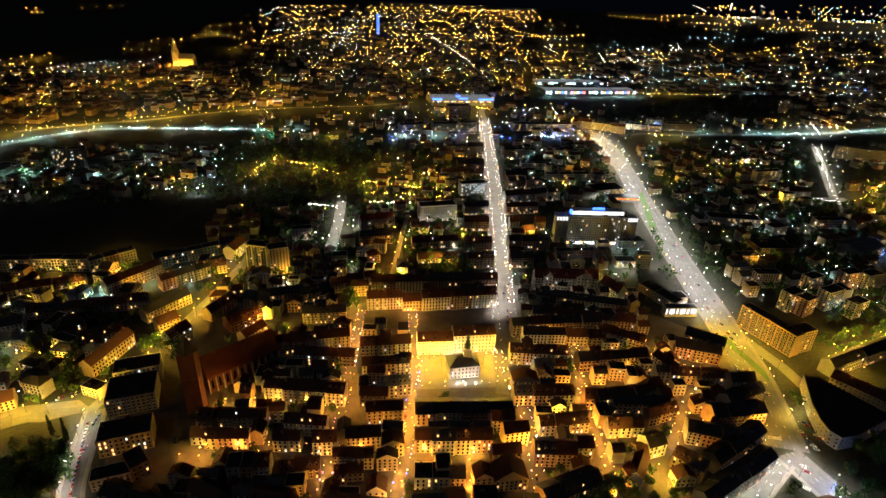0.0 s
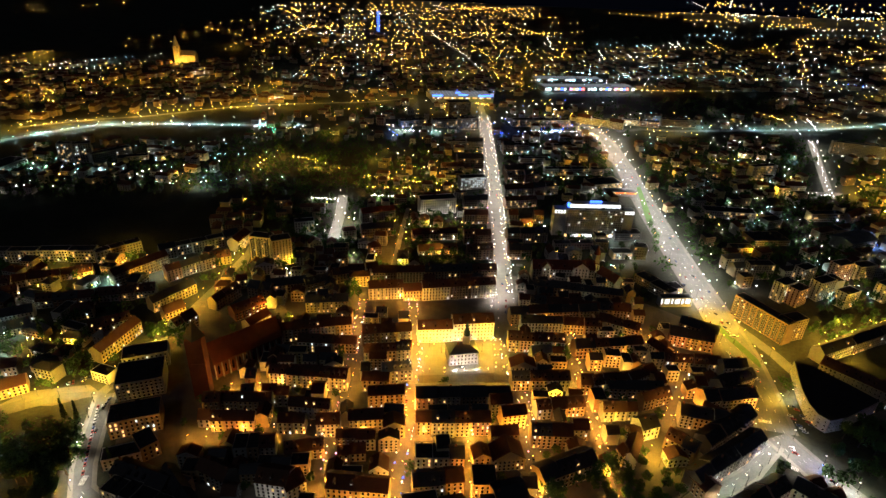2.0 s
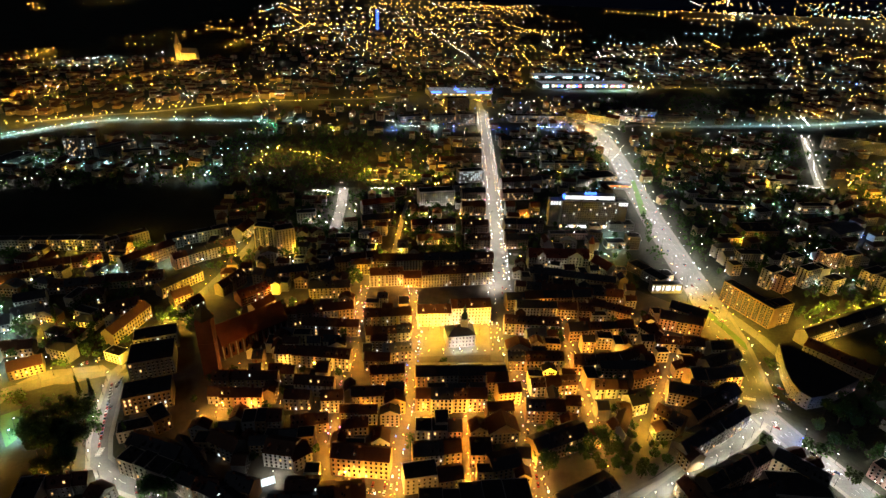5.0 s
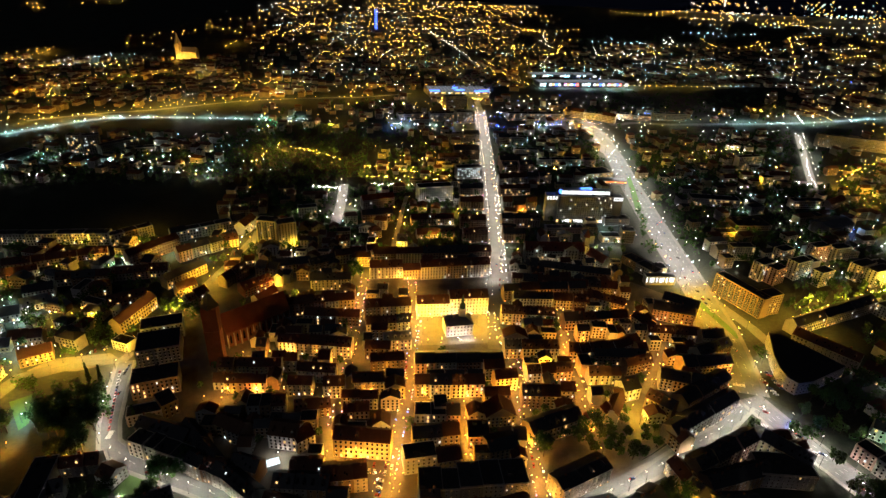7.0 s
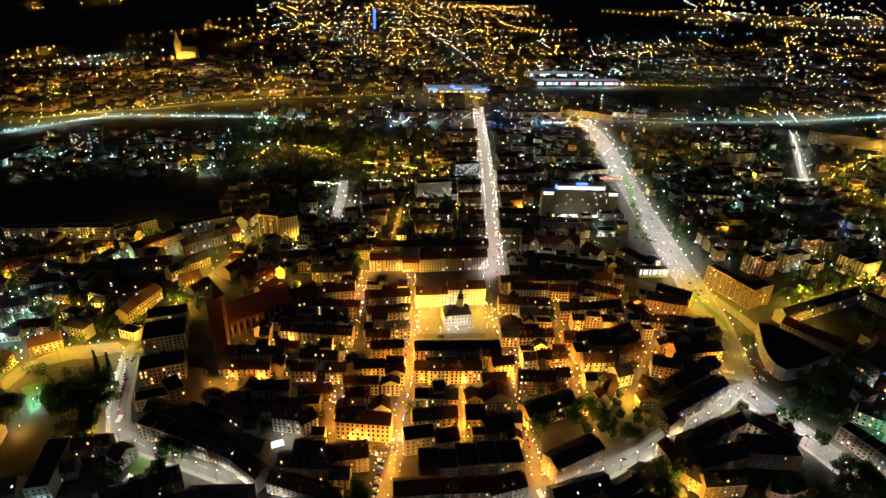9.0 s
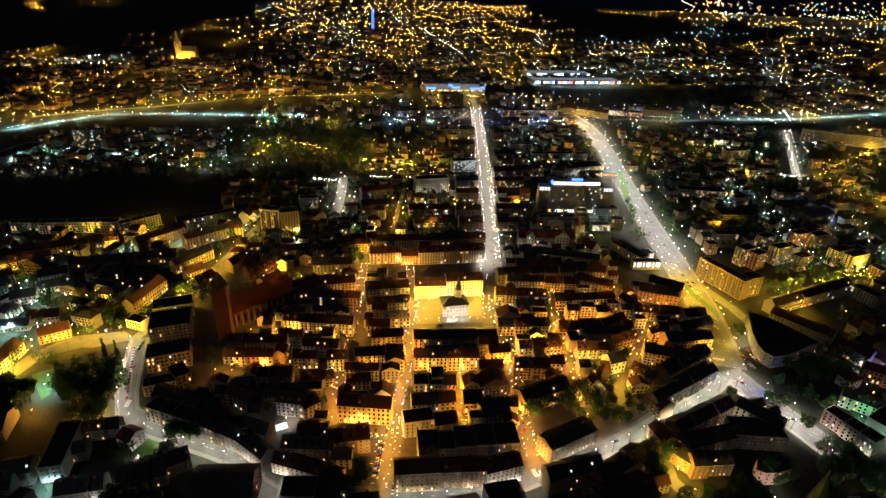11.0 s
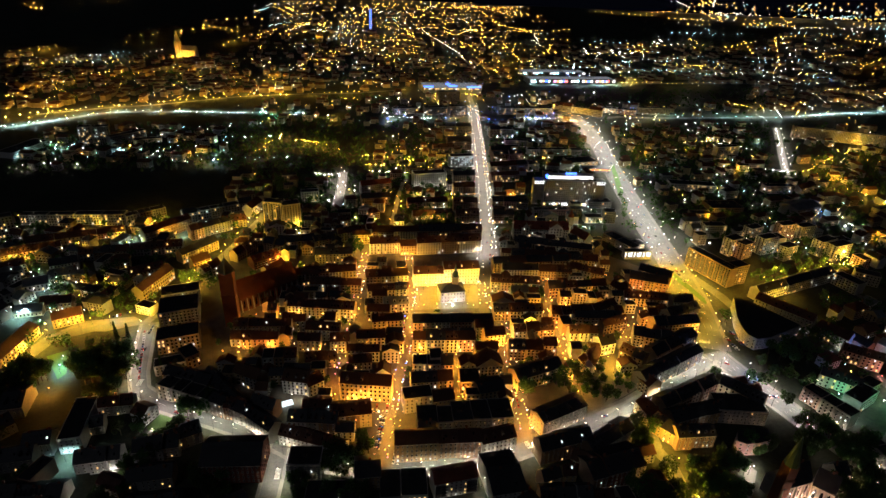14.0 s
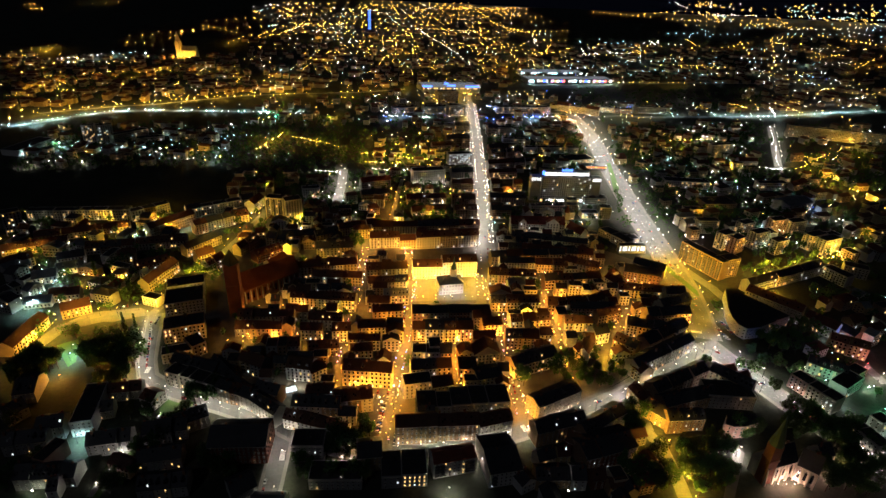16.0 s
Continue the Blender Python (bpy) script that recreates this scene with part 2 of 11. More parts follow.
def house(x, y, w, d, ang, h, wall="ochre", roof="tiles", kind="gable", rise=5.0, lit=0.06, fine=True, dormers=0, name="tenement_house", label="", category="house", storey=3.5, sides=False, group="old town houses"):
    """A house whose front stands on (x, y), w wide and d deep behind it, h to the eaves."""
    floors = max(1, round(h / storey))
    a0 = radians(ang)
    for q in range(max(1, round(w / d))):
        u = (q + 0.5) * w / max(1, round(w / d)) - w / 2
        PLACED.append((x + u * math.cos(a0) - d / 2 * math.sin(a0), y + u * math.sin(a0) + d / 2 * math.cos(a0), d * 0.6))
    if name == "tenement_house":
        name = "flat_roofed_house" if kind == "flat" else "tenement_house" if floors >= 4 else "town_house"
    what = label or f"{LABEL[wall]} {floors}-storey town house with a {ROOFS[roof]} roof"
    ob = thing(name, x, y, ang, what, category, group)
    rnd = random.Random(int(abs(x * 13 + y * 7 + w)))
    b, r = Build(), Build()
    hw = w / 2
    if kind == "gable":
        b.along_x([(0, 0), (d, 0), (d, h), (d / 2, h + rise), (0, h)], -hw, hw)
        s = rise / (d / 2)
        r.along_x([(-0.5, h - 0.5 * s + 0.08), (d / 2, h + rise + 0.08), (d / 2, h + rise + 0.42), (-0.5, h - 0.5 * s + 0.42)], -hw - 0.2, hw + 0.2)
        r.along_x([(d / 2, h + rise + 0.08), (d + 0.5, h - 0.5 * s + 0.08), (d + 0.5, h - 0.5 * s + 0.42), (d / 2, h + rise + 0.42)], -hw - 0.2, hw + 0.2)
    elif kind == "front":
        b.along_y([(-hw, 0), (-hw, h), (0, h + rise), (hw, h), (hw, 0)], 0, d)
        s = rise / hw
        r.along_y([(-hw - 0.4, h - 0.4 * s + 0.08), (-hw - 0.4, h - 0.4 * s + 0.42), (0, h + rise + 0.42), (0, h + rise + 0.08)], -0.2, d + 0.2)
        r.along_y([(0, h + rise + 0.08), (0, h + rise + 0.42), (hw + 0.4, h - 0.4 * s + 0.42), (hw + 0.4, h - 0.4 * s + 0.08)], -0.2, d + 0.2)
    elif kind == "hip":
        b.box(-hw, hw, 0, d, 0, h)
        k = min(d, w) / 2 - 0.3
        o = 0.5
        r.prism([(-hw - o, -o), (hw + o, -o), (hw + o, d + o), (-hw - o, d + o)], h, h + 0.3)
        r.prism([(-hw - o, -o), (hw + o, -o), (hw + o, d + o), (-hw - o, d + o)], h + 0.3, h + 0.3 + rise, 0, [(-hw + k, k), (hw - k, k), (hw - k, d - k), (-hw + k, d - k)])
    else:
        b.tub(-hw, hw, 0, d, 0, h, 0.7, 0.3)
        r.box(-hw + 0.3, hw - 0.3, 0.3, d - 0.3, h + 0.004, h + 0.25)
        for _ in range(1 + int(w * d / 160)):
            u, v, a = rnd.uniform(-hw + 2, hw - 2), rnd.uniform(2, d - 2), rnd.uniform(0.8, 1.8)
            r.box(u - a, u + a, v - a * 0.8, v + a * 0.8, h + 0.252, h + rnd.uniform(1.2, 2.6))
    if not fine and kind != "flat":
        b.box(-hw - 0.03, hw + 0.03, -0.25, -0.003, h - 0.7, h - 0.3)
    part("wall", b.mesh("wall", wall), ob)
    rf = part("roof", r.mesh("roof", roof), ob)
    if fine:
        t = Build()
        t.box(-hw - 0.05, hw + 0.05, -0.32, -0.003, h - 0.75, h - 0.3)
        part("cornice", t.mesh("cornice", "trim"), ob)
    if "church" in name:
        buttresses(ob, w, h, max(3, int(w / 6)))
    else:
        facade(ob, w, h - 0.6, floors, lit=lit, joined=not fine, rnd=rnd, shop=group == "old town houses" and kind == "gable")
    if sides:
        for sgn in (-1, 1):
            e = Build()
            n = max(1, int(d / 3.4))
            for j in range(floors):
                for i in range(n):
                    v, z = (i + 0.5) * d / n, j * h / floors + 0.9
                    e.box(sgn * hw - 0.1, sgn * hw + 0.1, v - 0.65, v + 0.65, z, z + 1.7, 1 if rnd.random() < lit else 0)
            part("side_glazing", e.mesh("side_glazing", "pane", "warm"), ob)["kind"] = "stuff"
    for _ in range(0 if kind == "flat" else rnd.randint(1, 2) if fine else rnd.random() < 0.45):
        c = Build()
        u, v = rnd.uniform(-hw + 1, hw - 1), d / 2 + rnd.uniform(-2, 2) if d > 6 else d / 2
        c.box(u - 0.7, u + 0.7, v - 0.4, v + 0.4, h + 0.5, h + rise + rnd.uniform(0.8, 1.8))
        c.box(u - 0.8, u + 0.8, v - 0.5, v + 0.5, h + rise + 1.0, h + rise + 1.25)
        part("chimney", c.mesh("chimney", "chimney"), rf)
    if kind == "gable":
        for i in range(dormers):
            u = (i + 0.5 - dormers / 2) * w / dormers
            q = Build()
            v, zb = d * 0.12, h + rise * 0.24
            top = zb + min(2.3, rise * 0.6)
            q.along_y([(u - 1.1, zb - 1.0), (u - 1.1, top), (u, top + 0.8), (u + 1.1, top), (u + 1.1, zb - 1.0)], v, d * 0.46, 0)
            q.box(u - 0.6, u + 0.6, v - 0.06, v + 0.02, zb + 0.3, top - 0.1, 2 if rnd.random() < lit * 2 else 1)
            part("dormer", q.mesh("dormer", roof, "pane", "warm"), rf)
        for _ in range(rnd.randint(0, 2) if fine else rnd.random() < 0.2):
            u, a = rnd.uniform(-hw + 1, hw - 1), rnd.uniform(0.25, 0.75)
            q = Build()
            yy, zz = d / 2 * a, h + rise * a + 0.45
            s = rise / (d / 2)
            q.add([(u - 0.5, yy - 0.6, zz - 0.6 * s), (u + 0.5, yy - 0.6, zz - 0.6 * s), (u + 0.5, yy + 0.6, zz + 0.6 * s), (u - 0.5, yy + 0.6, zz + 0.6 * s),
                   (u - 0.5, yy - 0.6, zz - 0.6 * s + 0.12), (u + 0.5, yy - 0.6, zz - 0.6 * s + 0.12), (u + 0.5, yy + 0.6, zz + 0.6 * s + 0.12), (u - 0.5, yy + 0.6, zz + 0.6 * s + 0.12)],
                  [(4, 5, 6, 7), (0, 1, 5, 4), (1, 2, 6, 5), (2, 3, 7, 6), (3, 0, 4, 7)])
            part("skylight", q.mesh("skylight", "cold" if rnd.random() < 0.1 else "pane"), rf)
    return ob


# ---- roads and ground ----
LEVEL = [0]


def strip(points, width, z0, z1, side=0.0):
    b = Build()
    pts = [Vector((p[0], p[1])) for p in points]
    left, right = [], []
    for i, p in enumerate(pts):
        a = (pts[min(i + 1, len(pts) - 1)] - pts[max(i - 1, 0)]).normalized()
        n = Vector((-a.y, a.x))
        left.append(p + n * (side + width / 2)), right.append(p + n * (side - width / 2))
    for i in range(len(pts) - 1):
        b.prism([tuple(right[i]), tuple(right[i + 1]), tuple(left[i + 1]), tuple(left[i])], z0, z1)
    return b


def road(points, width, m="asphalt", name="road", label="", kerb=0.0, lanes=0):
    LEVEL[0] += 1
    SEGS.extend((Vector(p), Vector(q), width / 2 + kerb) for p, q in zip(points, points[1:]))
    z = 0.03 + 0.004 * LEVEL[0]
    ob = new(name, strip(points, width, -0.2, z).mesh(name, m))
    tagged(ob, label or "worn grey asphalt street under street lamps", "road", kind="structure")
    if kerb:
        for s in (-1, 1):
            k = new("pavement", strip(points, kerb, -0.2, z + 0.12, s * (width + kerb) / 2).mesh("pavement", "slabs"))
            tagged(k, "raised pavement of grey paving slabs along the street", "pavement", kind="structure")
    if lanes:
        b = Build()
        for (ax, ay), (bx, by) in zip(points, points[1:]):
            a, n = Vector((bx - ax, by - ay)), 0
            ln, a = a.length, a.normalized()
            nn = Vector((-a.y, a.x))
            for lane in range(1, lanes):
                off = (lane / lanes - 0.5) * width
                s = 0.0
                while s + 3 < ln:
                    p, q = Vector((ax, ay)) + a * s + nn * off, Vector((ax, ay)) + a * (s + 3) + nn * off
                    e = nn * 0.09
                    b.prism([tuple(p - e), tuple(q - e), tuple(q + e), tuple(p + e)], z + 0.002, z + 0.02)
                    s += 12
        k = new("lane_markings", b.mesh("lane_markings", "paint"))
        tagged(k, "white dashed lane markings painted on the asphalt", "road marking", kind="stuff")
    return ob


def patch(points, z, m, name, label, category):
    b = Build()
    b.prism(points, -0.3, z)
    return tagged(new(name, b.mesh(name, m)), label, category, kind="structure")


# ---- street lamps ----
def lamp_proto(kind, col, power, h, label, name="street_lamp"):
    ob = thing(name, 0, 0, 0, label, "street lamp", name.replace("_", " ") + "s")
    b = Build()
    b.tube(0, 0, 0, h, 0.14, 0.08)
    b.tube(0, 0, 0, 1.0, 0.22, 0.2)
    b.along_y([(-0.06, h - 0.1), (1.6, h + 0.25), (1.6, h + 0.37), (-0.06, h + 0.05)], -0.06, 0.06)
    part("pole", b.mesh("pole", "iron"), ob)
    b = Build()
    b.prism([(1.5, -0.15), (1.9, -0.15), (1.9, 0.15), (1.5, 0.15)], h + 0.5, h + 0.85, 0, [(1.6, -0.08), (1.8, -0.08), (1.8, 0.08), (1.6, 0.08)])
    # street lantern balls enlarged to stand in for the glare around the bulb
    b.ball(1.7, 0, h + 0.1, 0.9 if h == 13 else 0.52 if h > 3.5 else 0.22, 1)
    part("lantern", b.mesh("lantern", "iron", kind), ob, "glowing lantern head")
    down = col[2] > 0.3 and h > 8.5
    lt = bpy.data.lights.new("lamp_light", "SPOT" if down else "POINT")
    lt.energy, lt.color, lt.shadow_soft_size = power, col, 0.35
    if down:
        lt.spot_size, lt.spot_blend = radians(140 if h == 14 else 160 if h == 9 else 170), 0.85
    k = new("lamp_light", lt)
    k.parent, k.location = ob, (1.7, 0, h - 0.75)
    return ob


LAMPS = {
    "s": lamp_proto("sodium", SODIUM, 8800, 6.0, "iron street lamp with a glowing orange sodium lantern"),
    "a": lamp_proto("amber", AMBER, 15000, 8.5, "steel street lamp with a glowing amber lantern"),
    "w": lamp_proto("led", (1.0, 0.91, 0.80), 17500, 10.0, "tall steel street lamp with a bright white lantern", "avenue_lamp"),
    "c": lamp_proto("cool", COOL, 19000, 9.0, "steel street lamp with a cold white lantern", "yard_lamp"),
    "M": lamp_proto("sodium", (1.0, 0.52, 0.035), 34000, 13.0, "tall square mast lamp with an amber lantern ball enlarged for its glare", "mast_lamp"),
    "Q": lamp_proto("led", (1.0, 0.93, 0.84), 2500, 1.6, "white floodlight on a short post", "floodlight"),
    "q": lamp_proto("led", (1.0, 0.95, 0.9), 1100, 1.5, "low white floodlight on a short post", "floodlight"),
    "g": lamp_proto("cool", (0.2, 1.0, 0.45), 2600, 4.0, "yard lamp with a greenish glow", "yard_lamp"),
    "r": lamp_proto("far_red", (1.0, 0.35, 0.35), 4000, 4.0, "yard lamp with a reddish glow", "yard_lamp"),
    "b": lamp_proto("far_blue", (0.1, 0.25, 1.0), 6000, 4.0, "blue glowing sign lamp on a post", "yard_lamp"),
    "h": lamp_proto("led", (1.0, 0.92, 0.76), 10500, 9.0, "steel street lamp with a white lantern", "avenue_lamp"),
    "W": lamp_proto("led", (1.0, 0.93, 0.87), 48000, 16.0, "tall twin-lane mast lamp with a bright white lantern", "mast_lamp"),
    "S": lamp_proto("sodium", AMBER, 26000, 12.0, "tall mast lamp with a strong amber lantern", "mast_lamp"),
    "C": lamp_proto("cool", COOL, 130000, 14.0, "tall motorway mast lamp with a cold white lantern", "motorway_lamp"),
    "f": lamp_proto("sodium", (1.0, 0.45, 0.05), 52000, 4.0, "strong floodlight on a post, orange light", "floodlight"),
    "y": lamp_proto("sodium", SODIUM, 3400, 4.5, "small added yard lamp with an orange sodium bulb", "yard_lamp"),
    "p": lamp_proto("led", (1.0, 0.60, 0.46), 3000, 3.0, "low floodlight on a short post, warm pinkish light", "floodlight"),
}
USED = set()


def lamp(x, y, kind="s", turn=0.0):
    p = LAMPS[kind]
    m = pose(x, y, 0, 0, 0, turn)
    if kind not in USED:
        USED.add(kind)
        p.matrix_world = m
        return p
    return copy_thing(p, m)


def lamps(points, step, kind="s", off=0.0, both=False):
    """Lamps along a street, off metres to its left, alternating sides where both."""
    s0, side = step / 2, 1
    for (ax, ay), (bx, by) in zip(points, points[1:]):
        a = Vector((bx - ax, by - ay))
        ln, a = a.length, a.normalized()
        nn = Vector((-a.y, a.x))
        s = s0
        while s < ln:
            p = Vector((ax, ay)) + a * s + nn * off * side
            lamp(p.x, p.y, kind, math.degrees(math.atan2(-nn.y * side * (1 if off >= 0 else -1), -nn.x * side * (1 if off >= 0 else -1))))
            s += step
            side = -side if both else side
        s0 = s - ln


# ---- far lights: many small lanterns on poles ----
MEADOW = [(434.2, 1370.1), (859.3, 1443.6), (992.5, 1691.8), (515.1, 1596.7)]


def in_meadow(x, y):
    """Whether a place lies in the open dark meadow beyond the motorway."""
    turns = [(b[0] - a[0]) * (y - a[1]) - (b[1] - a[1]) * (x - a[0]) for a, b in zip(MEADOW, MEADOW[1:] + MEADOW[:1])]
    return min(turns) > 0


class Far:
    """Lantern heads: an oversized glowing bowl over a cap that hides an added glowing square, which lights the ground.
    """

    def __init__(self):
        self.sets, self.rnd = {}, random.Random(21)

    def dot(self, x, y, kind, r, z, share=0.5):
        if in_meadow(x, y):
            return
        b = self.sets.setdefault(kind, Build())
        # bowl enlarged with distance, which brightens the far lights
        r *= 1.0 + max(0.0, min(0.55, (y - 1500) / 2200))
        b.ball(x, y, z, r, 0)
        b.add([(x - 0.12, y, 0), (x + 0.12, y, 0), (x, y + 0.2, z - r)], [(0, 1, 2)], 1)
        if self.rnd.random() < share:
            # cap, and below it an added emitting square to light the ground
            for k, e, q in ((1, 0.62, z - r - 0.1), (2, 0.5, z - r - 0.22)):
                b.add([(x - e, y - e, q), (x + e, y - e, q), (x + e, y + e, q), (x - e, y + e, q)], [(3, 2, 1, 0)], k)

    def line(self, x0, y0, x1, y1, n, kind="far_sodium", r=1.0, z=8.0, z1=None):
        z1 = z if z1 is None else z1
        for i in range(n):
            t = i / max(1, n - 1)
            self.dot(x0 + (x1 - x0) * t + self.rnd.uniform(-2, 2), y0 + (y1 - y0) * t + self.rnd.uniform(-4, 4), kind, r * self.rnd.uniform(0.6, 1.15) * (0.55 if kind == "far_cool" else 0.9), z + (z1 - z) * t, 0.8)

    def sprinkle(self, q, n, kind, r, z):
        """Short rows of lanterns along side streets, and single ones between them."""
        left = int(n * 1.95)
        a0, a1 = quad(q, 0, 0.5), quad(q, 1, 0.5)
        along = math.atan2(a1.y - a0.y, a1.x - a0.x)
        while left > 0:
            p, k = quad(q, self.rnd.random(), self.rnd.random()), self.rnd.choice((1, 1, 2, 5, 7, 10))
            a = along + self.rnd.choice((0.1, 0.1, 1.35)) + self.rnd.uniform(-0.25, 0.25)
            g = self.rnd.uniform(22, 36) * max(1.0, p.y / 2200)
            for i in range(min(k, left)):
                self.dot(p.x + math.cos(a) * g * i, p.y + math.sin(a) * g * i, kind, r * self.rnd.choice((0.35, 0.45, 0.55, 0.7, 0.9, 1.2)), z * self.rnd.uniform(0.6, 1.1), 0.4)
            left -= k

    def finish(self):
        for kind, b in self.sets.items():
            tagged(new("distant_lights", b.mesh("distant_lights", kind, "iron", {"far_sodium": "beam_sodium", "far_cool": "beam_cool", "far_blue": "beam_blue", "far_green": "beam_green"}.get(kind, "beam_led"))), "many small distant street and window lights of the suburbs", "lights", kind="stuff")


FAR = Far()


# ---- trees ----
def tree_proto(seed, h, r, slim=False):
    rnd = random.Random(seed)
    ob = thing("tree", 0, 0, 0, "dark poplar with a slim upright crown" if slim else "broad dark deciduous tree in full leaf", "tree", "trees")
    b = Build()
    b.tube(0, 0, 0, h * 0.5, 0.035 * h * 0.6, 0.018 * h * 0.6, 7)
    for i in range(5):
        a, z = rnd.uniform(0, 6.28), h * rnd.uniform(0.28, 0.5)
        q = [(0.16 * math.cos(a + k * 2.1), 0.16 * math.sin(a + k * 2.1)) for k in range(3)]
        dx, dy = math.cos(a) * r * 0.6, math.sin(a) * r * 0.6
        b.prism(q, z, z + h * 0.25, 0, [(u * 0.4 + dx, v * 0.4 + dy) for u, v in q])
    part("trunk", b.mesh("trunk", "bark"), ob)
    b = Build()
    lobes = [(0, 0, h * 0.62, r * 0.8)] + [(math.cos(a) * r * rnd.uniform(0.4, 0.65), math.sin(a) * r * rnd.uniform(0.4, 0.65), h * rnd.uniform(0.45, 0.85), r * rnd.uniform(0.35, 0.55)) for a in [rnd.uniform(0, 6.28) for _ in range(9)]]
    if slim:
        lobes = [(rnd.uniform(-0.3, 0.3), rnd.uniform(-0.3, 0.3), h * (0.15 + 0.8 * i / 9), r * (1.0 - 0.085 * i)) for i in range(10)]
    for cx, cy, cz, cr in lobes:
        for _ in range(75):
            v = Vector((rnd.gauss(0, 1), rnd.gauss(0, 1), rnd.gauss(0, 1))).normalized() * cr * rnd.uniform(0.55, 1.08)
            c = Vector((cx, cy, cz)) + v
            u = Vector((rnd.gauss(0, 1), rnd.gauss(0, 1), rnd.gauss(0, 1))).normalized()
            w2 = u.cross(v.normalized() + Vector((0.1, 0.2, 0.3))).normalized()
            s = rnd.uniform(0.3, 0.75)
            b.add([c - u * s, c + w2 * s * 0.8, c + u * s, c - w2 * s * 0.8 + v.normalized() * 0.3 * s], [(0, 1, 2), (0, 2, 3)])
    part("crown", b.mesh("crown", "leaves"), ob)
    return ob


TREES = [tree_proto(1, 14, 5.0), tree_proto(2, 17, 6.0), tree_proto(3, 11, 4.2), tree_proto(4, 20, 2.0, True)]
TUSED = set()


def tree(x, y, k=0, s=1.0):
    p, m = TREES[k], pose(x, y, 0, 0, 0, RND.uniform(0, 360))
    if k not in TUSED:
        TUSED.add(k)
        p.matrix_world = m
        return p
    o = copy_thing(p, m)
    o.scale = (s, s, s * RND.uniform(0.9, 1.15))
    return o


def grove(x0, y0, x1, y1, n, wide, big=1.0):
    """Trees strewn along a line, within wide metres of it."""
    a = Vector((x1 - x0, y1 - y0))
    nn = Vector((-a.y, a.x)).normalized()
    for i in range(n):
        p = Vector((x0, y0)) + a * ((i + RND.random()) / n) + nn * RND.uniform(-wide, wide)
        if p.y > 262:
            AWAY.tree(p.x, p.y, big * RND.uniform(0.75, 1.15))
        else:
            tree(p.x, p.y, RND.choice((0, 0, 1, 2)), big * RND.uniform(0.75, 1.15))


# ---- cars ----
def car_proto(colour, name):
    M[name] = mat(name, colour, rough=0.3, var=0.05, bump=0, tint=0.1)
    ob = thing("car", 0, 0, 0, f"parked {name.replace('_paint', '').replace('_', ' ')} passenger car at the kerb", "car", "parked cars")
    b = Build()
    b.along_x([(-0.85, 0.3), (0.85, 0.3), (0.88, 0.6), (0.82, 0.85), (-0.82, 0.85), (-0.88, 0.6)], -2.1, 2.1)
    b.prism([(-1.5, -0.78), (1.0, -0.78), (1.0, 0.78), (-1.5, 0.78)], 0.86, 1.42, 1, [(-1.1, -0.62), (0.35, -0.62), (0.35, 0.62), (-1.1, 0.62)])
    b.box(-1.05, 0.3, -0.6, 0.6, 1.422, 1.46, 0)
    part("body", b.mesh("body", name, "pane"), ob)
    for u in (-1.3, 1.3):
        for v in (-0.8, 0.8):
            b = Build()
            b.along_y([(u + 0.32 * math.cos(k * 0.7854), 0.32 + 0.32 * math.sin(k * 0.7854)) for k in range(8)], v - 0.1, v + 0.1)
            part("wheel", b.mesh("wheel", "tyre"), ob)
    return ob


CARS = [car_proto(c, n) for c, n in (((0.5, 0.5, 0.5), "silver_paint"), ((0.03, 0.03, 0.035), "black_paint"), ((0.28, 0.03, 0.025), "red_paint"), ((0.65, 0.65, 0.62), "white_paint"), ((0.05, 0.08, 0.2), "blue_paint"))]
CUSED = set()


def car(x, y, ang):
    k = RND.randrange(5)
    m = pose(x, y, 0.13, 0, 0, ang)
    if k not in CUSED:
        CUSED.add(k)
        CARS[k].matrix_world = m
        return CARS[k]
    return copy_thing(CARS[k], m)


def parked(x0, y0, x1, y1, n, turn=0.0):
    a = math.degrees(math.atan2(y1 - y0, x1 - x0)) + turn
    for i in range(n):
        if RND.random() < 0.78:
            t = (i + 0.5) / n
            car(x0 + (x1 - x0) * t, y0 + (y1 - y0) * t, a + RND.uniform(-3, 3))


def driving(x, y, ang):
    """A car with its lights on."""
    o = car(x, y, ang)
    b = Build()
    for v in (-0.6, 0.6):
        b.ball(2.12, v, 0.65, 0.2, 0)
        b.ball(-2.12, v, 0.7, 0.2, 1)
    part("lights", b.mesh("car_lights", "head", "tail"), o)
    o["label"] = "passenger car on the street with its lights on"



def free(x, y, r):
    """Whether a circle lies clear of all roads and houses."""
    if any((x - a) ** 2 + (y - b) ** 2 < (r + c) ** 2 for a, b, c in PLACED):
        return False
    p = Vector((x, y))
    for a, b, c in SEGS:
        e = b - a
        t = max(0, min(1, (p - a).dot(e) / e.length_squared))
        if (p - a - e * t).length < r + c:
            return False
    return True


def quad(q, u, v):
    a, b, c, d = (Vector(p) for p in q)
    return (a * (1 - u) + b * u) * (1 - v) + (d * (1 - u) + c * u) * v


